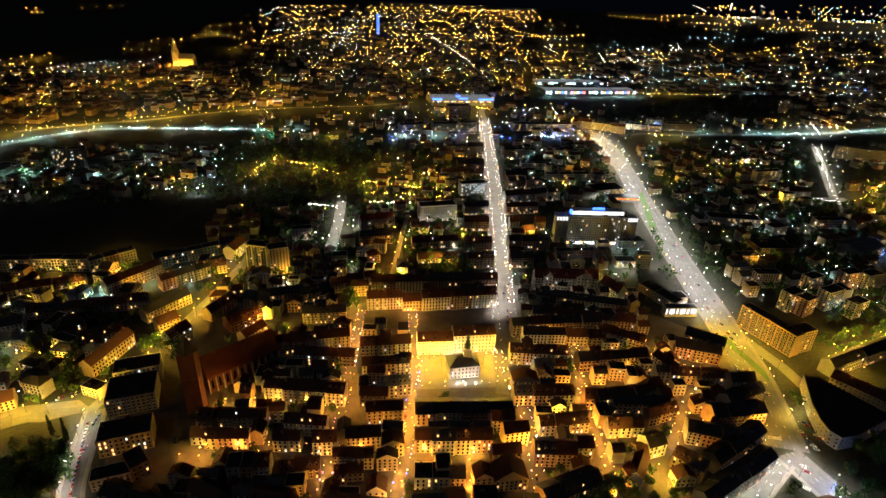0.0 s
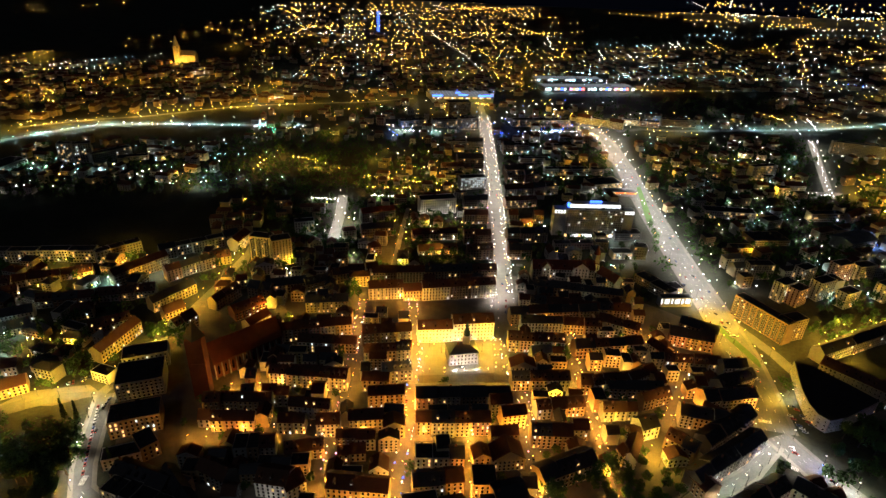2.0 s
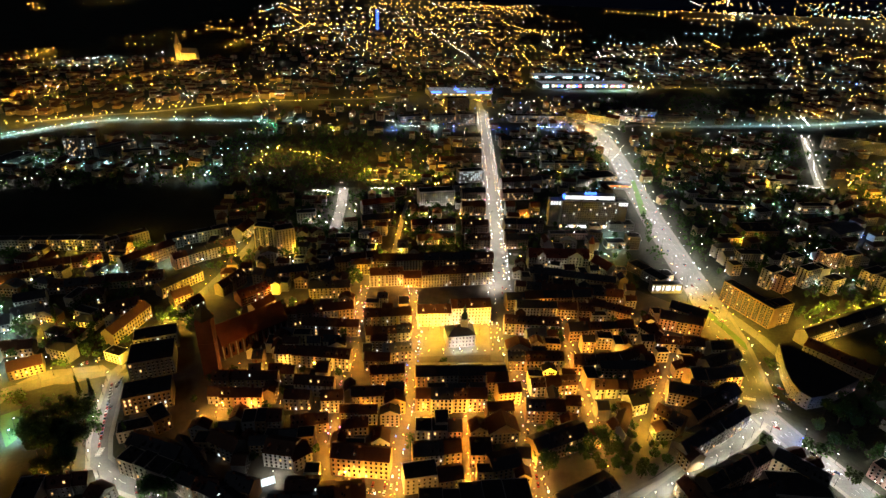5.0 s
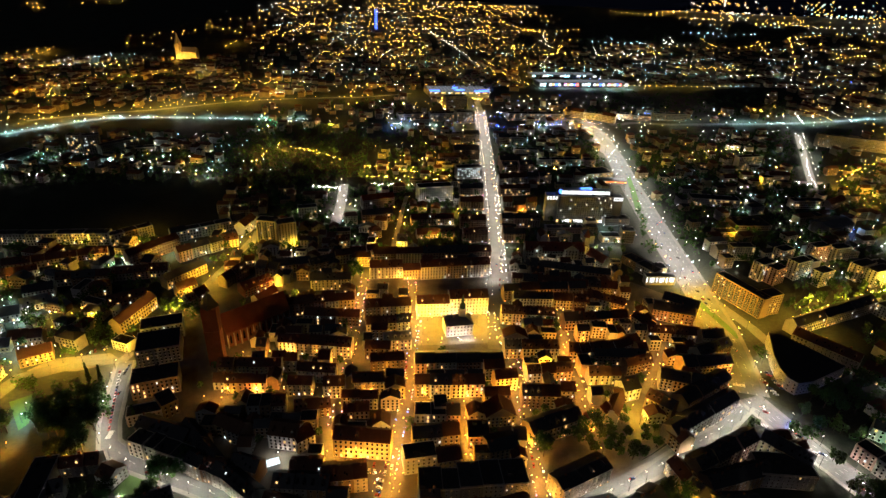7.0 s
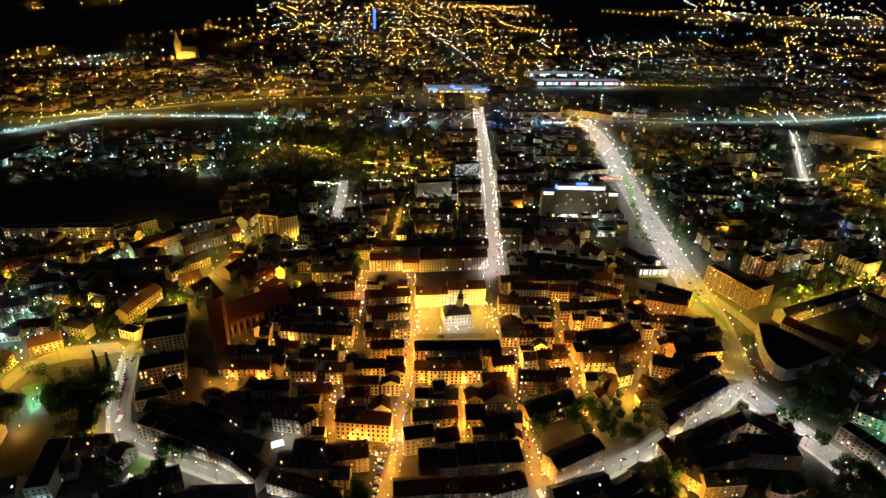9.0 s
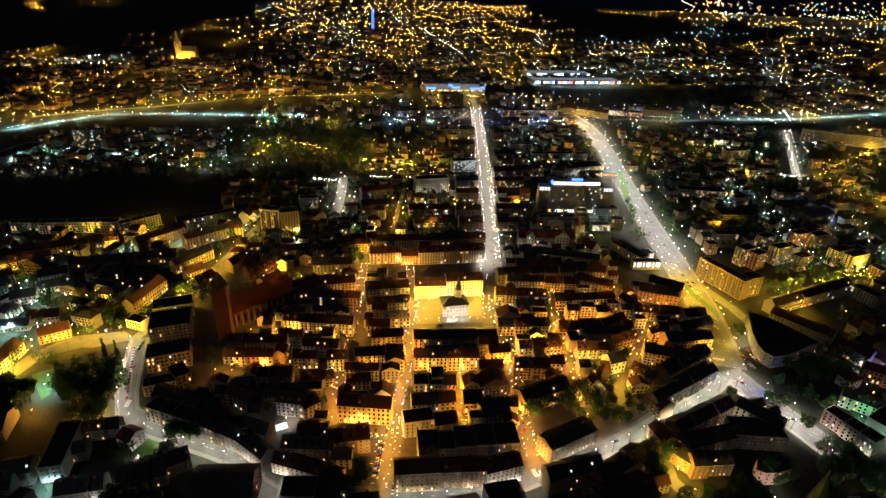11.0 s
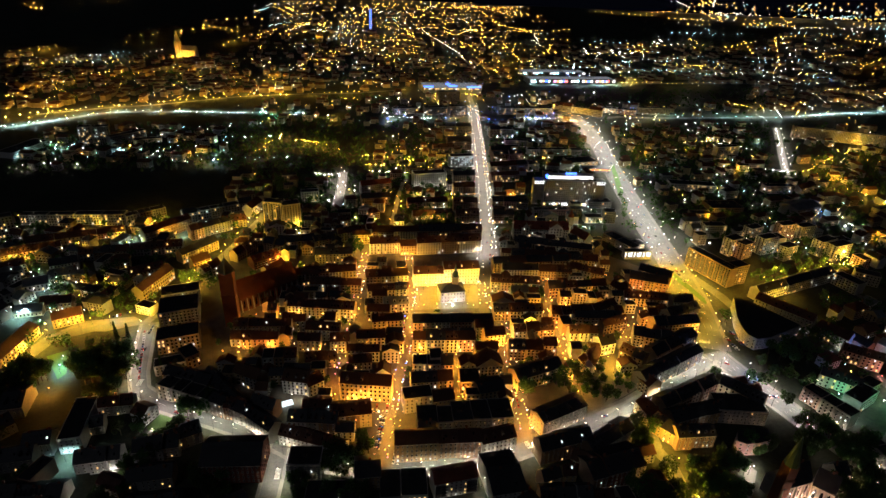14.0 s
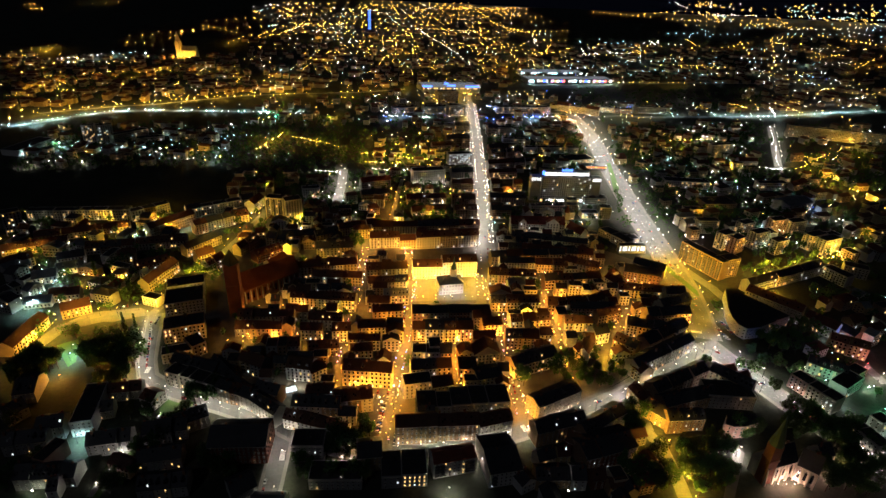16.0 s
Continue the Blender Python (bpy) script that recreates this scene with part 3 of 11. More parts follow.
class Stuff:
    """Far-off houses and woods, too small to tell apart."""

    def __init__(self):
        self.houses, self.woods = Build(), Build()

    def town(self, q, n, ang):
        for _ in range(n):
            p = quad(q, RND.random(), RND.random())
            if in_meadow(p.x, p.y):
                continue
            a, w, d, h = radians(ang + RND.choice((0, 90)) + RND.uniform(-10, 10)), RND.uniform(6, 16), RND.uniform(5, 8), RND.uniform(5, 12)
            ca, sa = math.cos(a), math.sin(a)
            c = [(p.x + u * ca - v * sa, p.y + u * sa + v * ca) for u, v in ((-w, -d), (w, -d), (w, d), (-w, d))]
            self.houses.prism(c, 0, h, 0)
            e = [(p.x + u * ca - v * sa, p.y + u * sa + v * ca) for u, v in ((-w + 2, -0.4), (w - 2, -0.4), (w - 2, 0.4), (-w + 2, 0.4))]
            self.houses.prism(c, h + 0.05, h + 4, 1, e)

    def tree(self, x, y, s):
        """A crown of leaf clumps on a thin trunk."""
        h, r = 13 * s, 4.6 * s
        self.woods.add([(x - 0.3, y, 0), (x + 0.3, y, 0), (x, y, h * 0.7), (x, y + 0.4, 0)], [(0, 1, 2), (1, 3, 2), (3, 0, 2)], 1)
        for _ in range(46):
            v = Vector((RND.gauss(0, 1), RND.gauss(0, 1), RND.gauss(0, 1))).normalized() * RND.uniform(0.45, 1.1)
            c = Vector((x + v.x * r, y + v.y * r, h * 0.62 + v.z * h * 0.36))
            u = Vector((RND.gauss(0, 1), RND.gauss(0, 1), RND.gauss(0, 1))).normalized() * RND.uniform(0.7, 1.5)
            w = u.cross(v).normalized() * RND.uniform(0.7, 1.5)
            self.woods.add([c - u, c + w, c + u, c - w + v * 0.3], [(0, 1, 2), (0, 2, 3)])

    def one(self, x, y, w, d, ang, h, flat):
        if in_meadow(x, y):
            return
        a = radians(ang)
        ca, sa = math.cos(a), math.sin(a)

        def ring(k, m):
            return [(x + u * ca - v * sa, y + u * sa + v * ca) for u, v in ((-k, -m), (k, -m), (k, m), (-k, m))]

        w, d = w / 2, d / 2
        tone = RND.choice((0, 2, 3))
        self.houses.prism(ring(w, d), 0, h, tone)
        if flat:
            self.houses.prism(ring(w - 0.4, d - 0.4), h + 0.05, h + 0.4, 4)
        else:
            self.houses.prism(ring(w + 0.4, d + 0.4), h + 0.05, h + 4, 1, ring(w - 1.5, 0.2))
        for j in range(int(h / 3)):
            for i in range(int(w * 2 / 3.5)):
                t = -w + 1.8 + i * 3.5
                px, py = x + t * ca + (d + 0.05) * sa, y + t * sa - (d + 0.05) * ca
                e = (0.65 * ca, 0.65 * sa)
                z = 1.0 + j * 3
                self.houses.add([(px - e[0], py - e[1], z), (px + e[0], py + e[1], z), (px + e[0], py + e[1], z + 1.5), (px - e[0], py - e[1], z + 1.5)], [(0, 1, 2, 3)], 6 if RND.random() < 0.05 else 5)

    def wood(self, q, n, h=12):
        for _ in range(n):
            p = quad(q, RND.random(), RND.random())
            if p.y < 1400 and not free(p.x, p.y, 6):
                continue
            for _ in range(9):
                c = Vector((p.x + RND.gauss(0, 3.5), p.y + RND.gauss(0, 3.5), RND.uniform(0.25, 1.0) * h))
                u = Vector((RND.gauss(0, 1), RND.gauss(0, 1), RND.gauss(0, 1))).normalized() * RND.uniform(1.2, 2.8)
                v = Vector((RND.gauss(0, 1), RND.gauss(0, 1), RND.gauss(0, 1))).normalized() * RND.uniform(1.2, 2.8)
                self.woods.add([c - u, c + v, c + u, c - v * 0.7 + Vector((0, 0, 0.8))], [(0, 1, 2), (0, 2, 3)])

    def finish(self):
        tagged(new("distant_suburb", self.houses.mesh("distant_suburb", "brown", "tiles", "grey", "ochre", "felt", "pane", "warm")), "countless small distant houses of the outer suburbs", "houses", kind="stuff")
        tagged(new("distant_wood", self.woods.mesh("distant_wood", "leaves", "bark")), "dark distant woodland and hedges between the suburbs", "woods", kind="stuff")


AWAY = Stuff()


def suburb(q, n, ang, big=1.0, lit=0.06, walls=("cream", "grey", "white", "brown"), trees=0.6, lights=0.8, mix=("far_led", "far_sodium", "far_cool"), flat=0.3):
    """Detached houses, garden trees and lamps strewn over a four-cornered district."""
    for _ in range(n):
        p = quad(q, RND.random(), RND.random())
        w, d = RND.uniform(10, 22) * big, RND.uniform(9, 13) * big ** 0.5
        if free(p.x, p.y, d * 0.55):
            k = RND.random() < flat
            if p.y > 620:
                AWAY.one(p.x, p.y, w, d, ang + RND.choice((0, 0, 90)) + RND.uniform(-8, 8), RND.uniform(7, 13) * big ** 0.5, k)
                PLACED.append((p.x, p.y, d * 0.6))
            else:
                house(p.x, p.y - d / 2, w, d, ang + RND.choice((0, 0, 0, 90, -90)) + RND.uniform(-8, 8), RND.uniform(7, 13) * big ** 0.5, RND.choice(walls), "felt" if k else RND.choice(("tiles", "slate", "sheet")), "flat" if k else RND.choice(("gable", "hip", "front")), 4.0, lit, False,
                      name="house", label="", group="suburban houses", storey=3.1)
        if RND.random() < trees:
            t = quad(q, RND.random(), RND.random())
            if free(t.x, t.y, 3) and t.y > 250:
                AWAY.tree(t.x, t.y, RND.uniform(0.7, 1.0))
            elif free(t.x, t.y, 3):
                tree(t.x, t.y, RND.choice((0, 1, 2)), RND.uniform(0.7, 1.0))
        if RND.random() < lights:
            t = quad(q, RND.random(), RND.random())
            if RND.random() < 0.2 and free(t.x, t.y, 2.5):
                lamp(t.x, t.y, {"far_sodium": "a", "far_cool": "c"}.get(RND.choice(mix), "h"), RND.uniform(0, 360))
            elif free(t.x, t.y, 0.5):
                FAR.dot(t.x, t.y, RND.choice(mix), RND.uniform(0.4, 0.75) * max(1.0, t.y / 900), RND.uniform(4, 9))



def polygon_block(points, h, wall, roof, name, label, category):
    """A building over a many-sided plan, with windows on every side."""
    cx, cy = sum(p[0] for p in points) / len(points), sum(p[1] for p in points) / len(points)
    ob = thing(name, cx, cy, 0, label, category)
    q = [(x - cx, y - cy) for x, y in points]
    if sum(a[0] * b[1] - b[0] * a[1] for a, b in zip(q, q[1:] + q[:1])) < 0:
        q = q[::-1]
    PLACED.append((cx, cy, 25))
    b = Build()
    b.prism(q, 0, h + 0.6)
    part("wall", b.mesh("wall", wall), ob)
    b = Build()
    b.prism(q, h + 0.604, h + 0.9, 0, [(x * 0.97, y * 0.97) for x, y in q])
    part("roof", b.mesh("roof", roof), ob)
    for (ax, ay), (bx, by) in zip(q, q[1:] + q[:1]):
        ln, ang = math.hypot(bx - ax, by - ay), math.degrees(math.atan2(by - ay, bx - ax))
        n = int(ln / 3.5)
        for i in range(n):
            for j in range(round(h / 3.6)):
                t = (i + 0.5) / n
                part("window", window_mesh(1.6, 1.8, "warm" if RND.random() < 0.05 else ""), ob, "", (ax + (bx - ax) * t, ay + (by - ay) * t, 1.2 + j * 3.6), ang)


def infill(q, nu, nv, ang, walls=("ochre", "brown", "grey", "cream"), lo=8, hi=13):
    """Back houses and wings that fill the blocks between the street fronts."""
    for i in range(nu):
        for j in range(nv):
            p = quad(q, (i + RND.uniform(0.2, 0.8)) / nu, (j + RND.uniform(0.2, 0.8)) / nv)
            w, d = RND.uniform(10, 15), RND.uniform(8, 11)
            if free(p.x, p.y, 4.6):
                k = RND.random()
                house(p.x, p.y - d / 2, w, d, ang + RND.choice((0, 0, 0, 90, -90)) + RND.uniform(-4, 4), RND.uniform(lo, hi), RND.choice(walls), "felt" if k < 0.25 else RND.choice(("tiles", "tiles", "slate")), "flat" if k < 0.25 else RND.choice(("gable", "gable", "front")), 3.6, 0.05, False,
                      name="courtyard_house", group="courtyard houses", storey=3.3)


def balconies(ob, w, h, floors, columns, wide=3.2):
    """Stacks of projecting balconies with slab and railing on the front."""
    fl = (h - 0.6) / floors
    for u in columns:
        for j in range(1, floors):
            b = Build()
            z = j * fl
            b.tub(u - wide / 2, u + wide / 2, -1.5, -0.02, z, z + 0.18, 0.95, 0.1)
            part("balcony", b.mesh("balcony", "rail"), ob, "projecting balcony with a dark solid railing")


def zebra(x, y, ang, n, long=3.5):
    ob = thing("zebra_crossing", x, y, ang, "white painted zebra crossing bars on the asphalt", "road marking", z=0.2)
    for i in range(n):
        b = Build()
        b.box(-long / 2, long / 2, (i - n / 2) * 1.0, (i - n / 2) * 1.0 + 0.5, -0.19, 0.02)
        part("bar", b.mesh("bar", "paint"), ob)


# ---- ground ----
patch([(-9000, -900), (9000, -900), (9000, 9000), (-9000, 9000)], 0.0, "ground", "ground", "dark earth and rough grass reaching to the horizon", "ground")
patch([(-240.3, 335.8), (-252.0, 423.8), (-225.1, 495.6), (-137.5, 534.2), (-68.0, 556.8), (73.1, 558.5), (218.6, 510.1), (284.5, 455.6), (278.0, 360.1), (261.4, 320.5), (164.8, 252.0), (94.6, 207.1), (24.2, 179.7), (-40.9, 180.8), (-111.2, 204.3), (-203.9, 246.6)], 0.02, 'setts', 'old_town_paving', 'worn stone sett paving of the old town streets', 'pavement')
patch([(-11.0, 373.6), (-11.3, 420.2), (71.2, 431.2), (72.9, 382.3)], 0.03, 'slabs', 'market_square', 'pale stone slab paving of the market square', 'pavement')

# ---- roads ----
road([(-254.4, 339.0), (-242.3, 299.4), (-231.7, 267.6), (-221.4, 247.4), (-197.8, 231.8), (-148.0, 214.1), (-110.1, 199.6), (-98.4, 194.2)], 11, 'asphalt', kerb=3.0, lanes=2)
road([(-98.4, 194.2), (-73.1, 180.5), (-40.0, 172.9), (-16.2, 175.0), (20.1, 179.6), (66.5, 190.6), (113.3, 212.5), (166.5, 241.5), (229.3, 280.8), (262.2, 309.7)], 12, 'asphalt', kerb=3.0, lanes=2)
road([(270.3, 320.8), (279.2, 360.2), (289.4, 414.6), (296.2, 496.7), (301.2, 584.8), (309.7, 702.8), (320.3, 826.1), (334.7, 957.5), (344.3, 1103.6), (337.3, 1226.8)], 26, 'asphalt', label='wide white-lit dual avenue of worn asphalt', kerb=4.0, lanes=4)
road([(268.3, 316.2), (282.9, 274.8), (303.2, 230.1), (323.5, 189.7), (335.8, 165.9)], 18, 'asphalt', kerb=3.5, lanes=4)
road([(68.9, 371.2), (72.0, 456.5), (75.5, 532.7), (79.9, 606.1), (85.2, 718.9), (91.0, 864.4), (95.9, 1015.2), (100.2, 1157.2), (105.0, 1301.8)], 17, 'slabs', label='pale paved shopping avenue, brightly lit', kerb=5.0)
road([(-98.8, 195.9), (-97.0, 166.4), (-95.4, 133.0), (-93.4, 113.4)], 11, 'asphalt', kerb=2.5)
road([(225.7, 284.7), (194.3, 267.8), (145.6, 234.0)], 6, 'slabs')
road([(69.9, 382.2), (76.7, 345.7), (77.5, 304.0), (77.3, 242.1), (79.7, 206.7), (80.6, 194.9)], 9, 'setts', label='stone-paved street between old houses')
road([(-19.7, 492.6), (-13.5, 412.6), (-12.9, 361.8), (-14.7, 308.9), (-18.7, 267.8), (-23.2, 219.1), (-26.3, 175.8)], 9, 'setts', label='stone-paved street between old houses')
road([(-69.8, 489.3), (-69.2, 434.7), (-67.1, 375.1), (-66.8, 306.7), (-67.2, 266.0), (-65.4, 237.4)], 8, 'setts', label='stone-paved street between old houses')
road([(133.9, 440.1), (128.6, 385.2), (128.6, 324.0), (129.4, 289.2), (126.1, 250.7)], 7, 'setts', label='stone-paved street between old houses')
road([(198.0, 457.3), (213.0, 412.9), (235.4, 408.1), (262.8, 406.0)], 8, 'setts')
road([(235.4, 408.1), (207.0, 356.8), (181.1, 317.1)], 8, 'setts')
road([(-65.3, 491.1), (-21.1, 494.1), (69.2, 506.3)], 9, 'setts')
road([(-60.8, 359.5), (-104.7, 354.2), (-132.8, 355.9)], 6, 'setts')
road([(-13.6, 309.0), (-54.5, 302.9), (-111.1, 304.9), (-172.1, 304.9)], 8, 'setts')
road([(69.9, 362.7), (122.7, 368.5), (204.8, 389.1)], 7, 'setts')
road([(-56.3, 237.7), (-19.5, 232.2)], 22, 'setts', label='cobbled parking place between old houses')
road([(-307.5, 323.2), (-286.8, 333.6), (-257.9, 339.8), (-246.5, 393.8), (-227.4, 503.2), (-216.5, 591.8)], 9, 'asphalt')
road([(-349.4, 263.2), (-334.1, 283.2), (-327.4, 313.2), (-308.4, 325.0)], 14, 'asphalt')
road([(293.8, 499.5), (321.9, 418.9), (327.2, 389.6)], 12, 'asphalt')
road([(170.3, 203.2), (178.5, 183.4), (179.1, 152.8), (177.7, 130.1)], 10, 'asphalt')
road([(173.9, 194.5), (175.3, 225.0), (174.9, 238.3)], 9, 'asphalt')
road([(-126.2, 630.0), (-129.5, 698.3), (-137.1, 777.2)], 14, 'slabs')
road([(-214.0, 554.6), (-219.0, 601.5)], 8, 'asphalt')
road([(105.4, 579.2), (97.7, 578.6)], 6, 'asphalt')
road([(-46.0, 558.5), (-41.6, 682.4), (-38.3, 737.8)], 6, 'asphalt')
road([(-12.3, 302.9), (48.9, 306.3), (75.8, 312.7)], 8, 'setts', label='narrow stone-paved alley between old houses')
road([(29.6, 304.6), (29.9, 269.6), (29.6, 237.1)], 6, 'setts', label='narrow stone-paved alley between old houses')
road([(12.2, 226.6), (73.5, 229.8)], 6, 'setts', label='narrow stone-paved alley between old houses')
road([(-202.7, 337.6), (-181.6, 285.2), (-160.1, 251.7)], 7, 'setts', label='narrow stone-paved alley between old houses')
road([(-169.0, 347.1), (-131.7, 350.9)], 7, 'setts')
road([(-207.0, 131.8), (-205.2, 150.5), (-202.5, 164.0), (-198.6, 180.6), (-193.1, 205.0)], 4, 'slabs', label='narrow paved footpath through grass')
road([(346.7, 379.4), (384.0, 365.1), (395.5, 340.3), (401.7, 306.5), (404.8, 260.0)], 9, 'asphalt')

# ---- distant roads ----
road([(-795.9, 953.8), (-765.3, 986.6), (-735.1, 1025.4), (-702.9, 1066.9), (-663.9, 1102.0), (-611.8, 1115.4), (-556.5, 1124.4), (-500.3, 1133.5), (-441.6, 1137.8), (-382.4, 1142.3), (-265.2, 1166.3)], 16, 'asphalt', label='distant motorway under cold white lamps')
road([(390.2, 1211.7), (450.6, 1237.1), (544.6, 1235.5), (663.3, 1259.2), (783.3, 1277.7), (898.3, 1306.8), (989.8, 1338.6), (1085.4, 1371.8), (1222.1, 1418.8)], 17, 'asphalt', label='distant motorway under cold white lamps')
road([(-800.7, 1060.9), (-762.0, 1091.1), (-685.1, 1144.4), (-615.6, 1177.8), (-538.5, 1236.8), (-465.3, 1292.9), (-368.0, 1336.9), (-179.3, 1393.0), (-65.9, 1458.2)], 11, 'asphalt')
road([(803.1, 1184.2), (698.1, 971.3), (636.5, 844.2)], 14, 'slabs')
road([(610.2, 863.5), (668.3, 863.3)], 20, 'slabs')
road([(105.0, 1301.8), (102.7, 1388.2), (140.7, 1566.8)], 14, 'asphalt')
road([(-419.0, 1783.6), (-417.5, 2192.9), (-440.9, 2796.7)], 9, 'asphalt')
road([(-63.7, 2947.9), (87.8, 2266.4), (142.7, 1867.1)], 9, 'asphalt')
road([(656.8, 1692.4), (899.8, 1753.1), (1200.7, 1786.7)], 12, 'asphalt')
road([(315.6, 1275.7), (343.8, 1184.0), (343.0, 1048.6)], 16, 'asphalt')
road([(497.9, 386.8), (477.8, 440.1), (559.6, 645.0)], 8, 'asphalt')

# ---- market square ----
house(29.8, 390.3, 26.0, 18.0, 10.9, 12.0, 'white', 'sheet', 'hip', 6.0, 0.05, True, storey=4.0, name='town_hall', label='white plastered town hall with grey hipped metal roof', category='town hall')
house(4.4, 421.5, 32.1, 16.0, 5.8, 15.0, 'white', 'tiles', 'gable', 5.0, 0.05, True, dormers=3, storey=3.6)
house(39.9, 427.3, 38.4, 17.0, 7.5, 19.0, 'white', 'tiles', 'gable', 5.0, 0.05, True, dormers=3, storey=3.8)
house(-57.0, 491.4, 16.2, 13.2, 9.1, 14.1, 'white', 'tiles', 'gable', 5.6, 0.05, False, storey=3.6)
house(-39.3, 494.2, 19.7, 12.8, 9.1, 14.1, 'white', 'tiles', 'gable', 5.5, 0.05, False, dormers=2, storey=3.6)
house(-19.5, 492.2, 19.8, 13.0, 8.5, 12.0, 'ochre', 'tiles', 'gable', 5.0, 0.05, False)
house(4.5, 495.0, 28.9, 14.5, 10.0, 15.6, 'white', 'tiles', 'gable', 5.1, 0.05, False, dormers=2)
house(29.9, 499.0, 22.7, 13.8, 10.0, 15.8, 'ochre', 'tiles', 'gable', 5.5, 0.05, False, dormers=2)
house(53.8, 503.0, 26.0, 13.4, 10.0, 15.9, 'white', 'tiles', 'gable', 5.7, 0.05, False, dormers=3)
house(-51.8, 524.9, 26.0, 12.7, 7.2, 13.8, 'brown', 'tiles', 'gable', 5.7, 0.05, False)
house(-23.6, 529.8, 31.1, 12.4, 7.2, 13.2, 'cream', 'tiles', 'gable', 4.6, 0.05, False)
house(4.1, 531.1, 24.7, 12.7, 7.2, 14.2, 'ochre', 'slate', 'gable', 5.7, 0.05, False, dormers=2)
house(29.9, 535.3, 27.2, 12.5, 7.2, 13.8, 'brown', 'slate', 'gable', 5.6, 0.05, False, dormers=2)
house(57.1, 538.9, 27.6, 13.0, 7.2, 13.7, 'brown', 'tiles', 'gable', 4.7, 0.05, False, dormers=2)

# ---- west of the square ----
house(-132.1, 414.0, 15.6, 11.7, 12.1, 13.5, 'grey', 'tiles', 'gable', 4.5, 0.05, False)
house(-118.1, 418.5, 13.7, 12.2, 12.1, 12.7, 'brown', 'tiles', 'gable', 5.7, 0.05, False)
house(-106.3, 420.8, 10.3, 11.9, 12.1, 12.8, 'pink', 'tiles', 'gable', 4.6, 0.05, False, dormers=3)
house(-94.9, 425.2, 13.7, 11.0, 12.1, 11.8, 'white', 'tiles', 'gable', 5.2, 0.05, False)
house(-80.7, 428.0, 15.2, 12.4, 12.1, 11.9, 'ochre', 'tiles', 'gable', 4.8, 0.05, False)
house(-107.9, 401.0, 18.9, 12.3, -0.7, 10.9, 'grey', 'tiles', 'gable', 4.7, 0.05, False)
house(-91.9, 400.3, 12.9, 11.6, -0.7, 11.2, 'grey', 'tiles', 'gable', 4.8, 0.05, False)
house(-75.3, 400.6, 20.4, 11.6, -0.7, 10.9, 'brown', 'tiles', 'gable', 4.6, 0.05, False)
house(-122.8, 356.0, 14.9, 11.2, -1.1, 12.4, 'white', 'tiles', 'gable', 4.7, 0.05, False, dormers=2)
house(-109.1, 354.2, 12.0, 13.5, -3.2, 12.6, 'cream', 'tiles', 'gable', 4.4, 0.05, False)
house(-96.2, 353.9, 14.1, 14.7, -3.2, 12.3, 'cream', 'tiles', 'gable', 4.8, 0.05, False)
house(-84.6, 353.7, 9.2, 13.6, -3.2, 12.0, 'white', 'tiles', 'gable', 5.4, 0.05, False, dormers=3)
house(-72.9, 351.0, 13.6, 14.8, -3.2, 13.3, 'cream', 'tiles', 'gable', 4.5, 0.05, False, dormers=3)
house(-100.3, 319.8, 10.7, 10.1, -2.5, 11.5, 'cream', 'tiles', 'gable', 5.6, 0.05, False)
house(-88.8, 318.8, 12.1, 9.1, -2.5, 11.9, 'white', 'tiles', 'gable', 5.6, 0.05, False, dormers=2)
house(-78.4, 318.2, 8.6, 9.0, -2.5, 12.0, 'cream', 'tiles', 'gable', 5.4, 0.05, False, dormers=3)
house(-164.4, 306.8, 9.4, 9.3, 2.5, 8.2, 'white', 'tiles', 'gable', 5.7, 0.05, False)
house(-153.4, 303.0, 9.5, 9.2, 2.5, 11.2, 'ochre', 'tiles', 'gable', 5.6, 0.05, False, dormers=2)
house(-142.6, 303.4, 12.2, 10.0, 2.5, 11.2, 'pink', 'tiles', 'gable', 5.1, 0.05, False)
house(-131.5, 304.2, 10.2, 9.1, 2.5, 11.0, 'pink', 'tiles', 'gable', 4.7, 0.05, False)
house(-103.7, 302.4, 11.1, 11.0, -0.1, 11.7, 'cream', 'tiles', 'gable', 4.3, 0.05, False)
house(-94.1, 303.4, 8.6, 10.1, -0.1, 11.0, 'cream', 'tiles', 'gable', 4.8, 0.05, False)
house(-72.1, 300.9, 17.0, 12.0, 5.4, 13.0, 'cream', 'tiles', 'gable', 5.0, 0.05, False, dormers=2)
house(-164.1, 321.0, 12.6, 11.4, 2.7, 12.2, 'brown', 'tiles', 'gable', 4.8, 0.05, False, dormers=2)
house(-152.2, 325.0, 13.6, 11.2, 2.7, 9.9, 'ochre', 'tiles', 'gable', 4.9, 0.05, False)
house(-137.5, 324.0, 14.9, 10.9, 2.7, 11.0, 'ochre', 'tiles', 'gable', 4.6, 0.05, False)
house(-124.0, 333.9, 11.3, 10.8, 2.7, 10.0, 'brown', 'tiles', 'gable', 5.7, 0.05, False)
house(-112.7, 331.3, 9.7, 9.9, 2.7, 12.0, 'grey', 'tiles', 'gable', 4.4, 0.05, False)
house(-53.6, 412.2, 15.7, 13.6, 8.3, 14.7, 'brown', 'tiles', 'gable', 5.3, 0.05, False, dormers=2)
house(-37.9, 414.5, 16.2, 13.3, 8.3, 14.7, 'ochre', 'tiles', 'gable', 4.8, 0.05, False)
house(-23.5, 418.6, 13.0, 13.3, 8.3, 13.6, 'white', 'tiles', 'gable', 5.5, 0.05, False)
house(-50.0, 388.6, 13.6, 10.2, 9.9, 11.9, 'cream', 'tiles', 'gable', 5.4, 0.05, False)
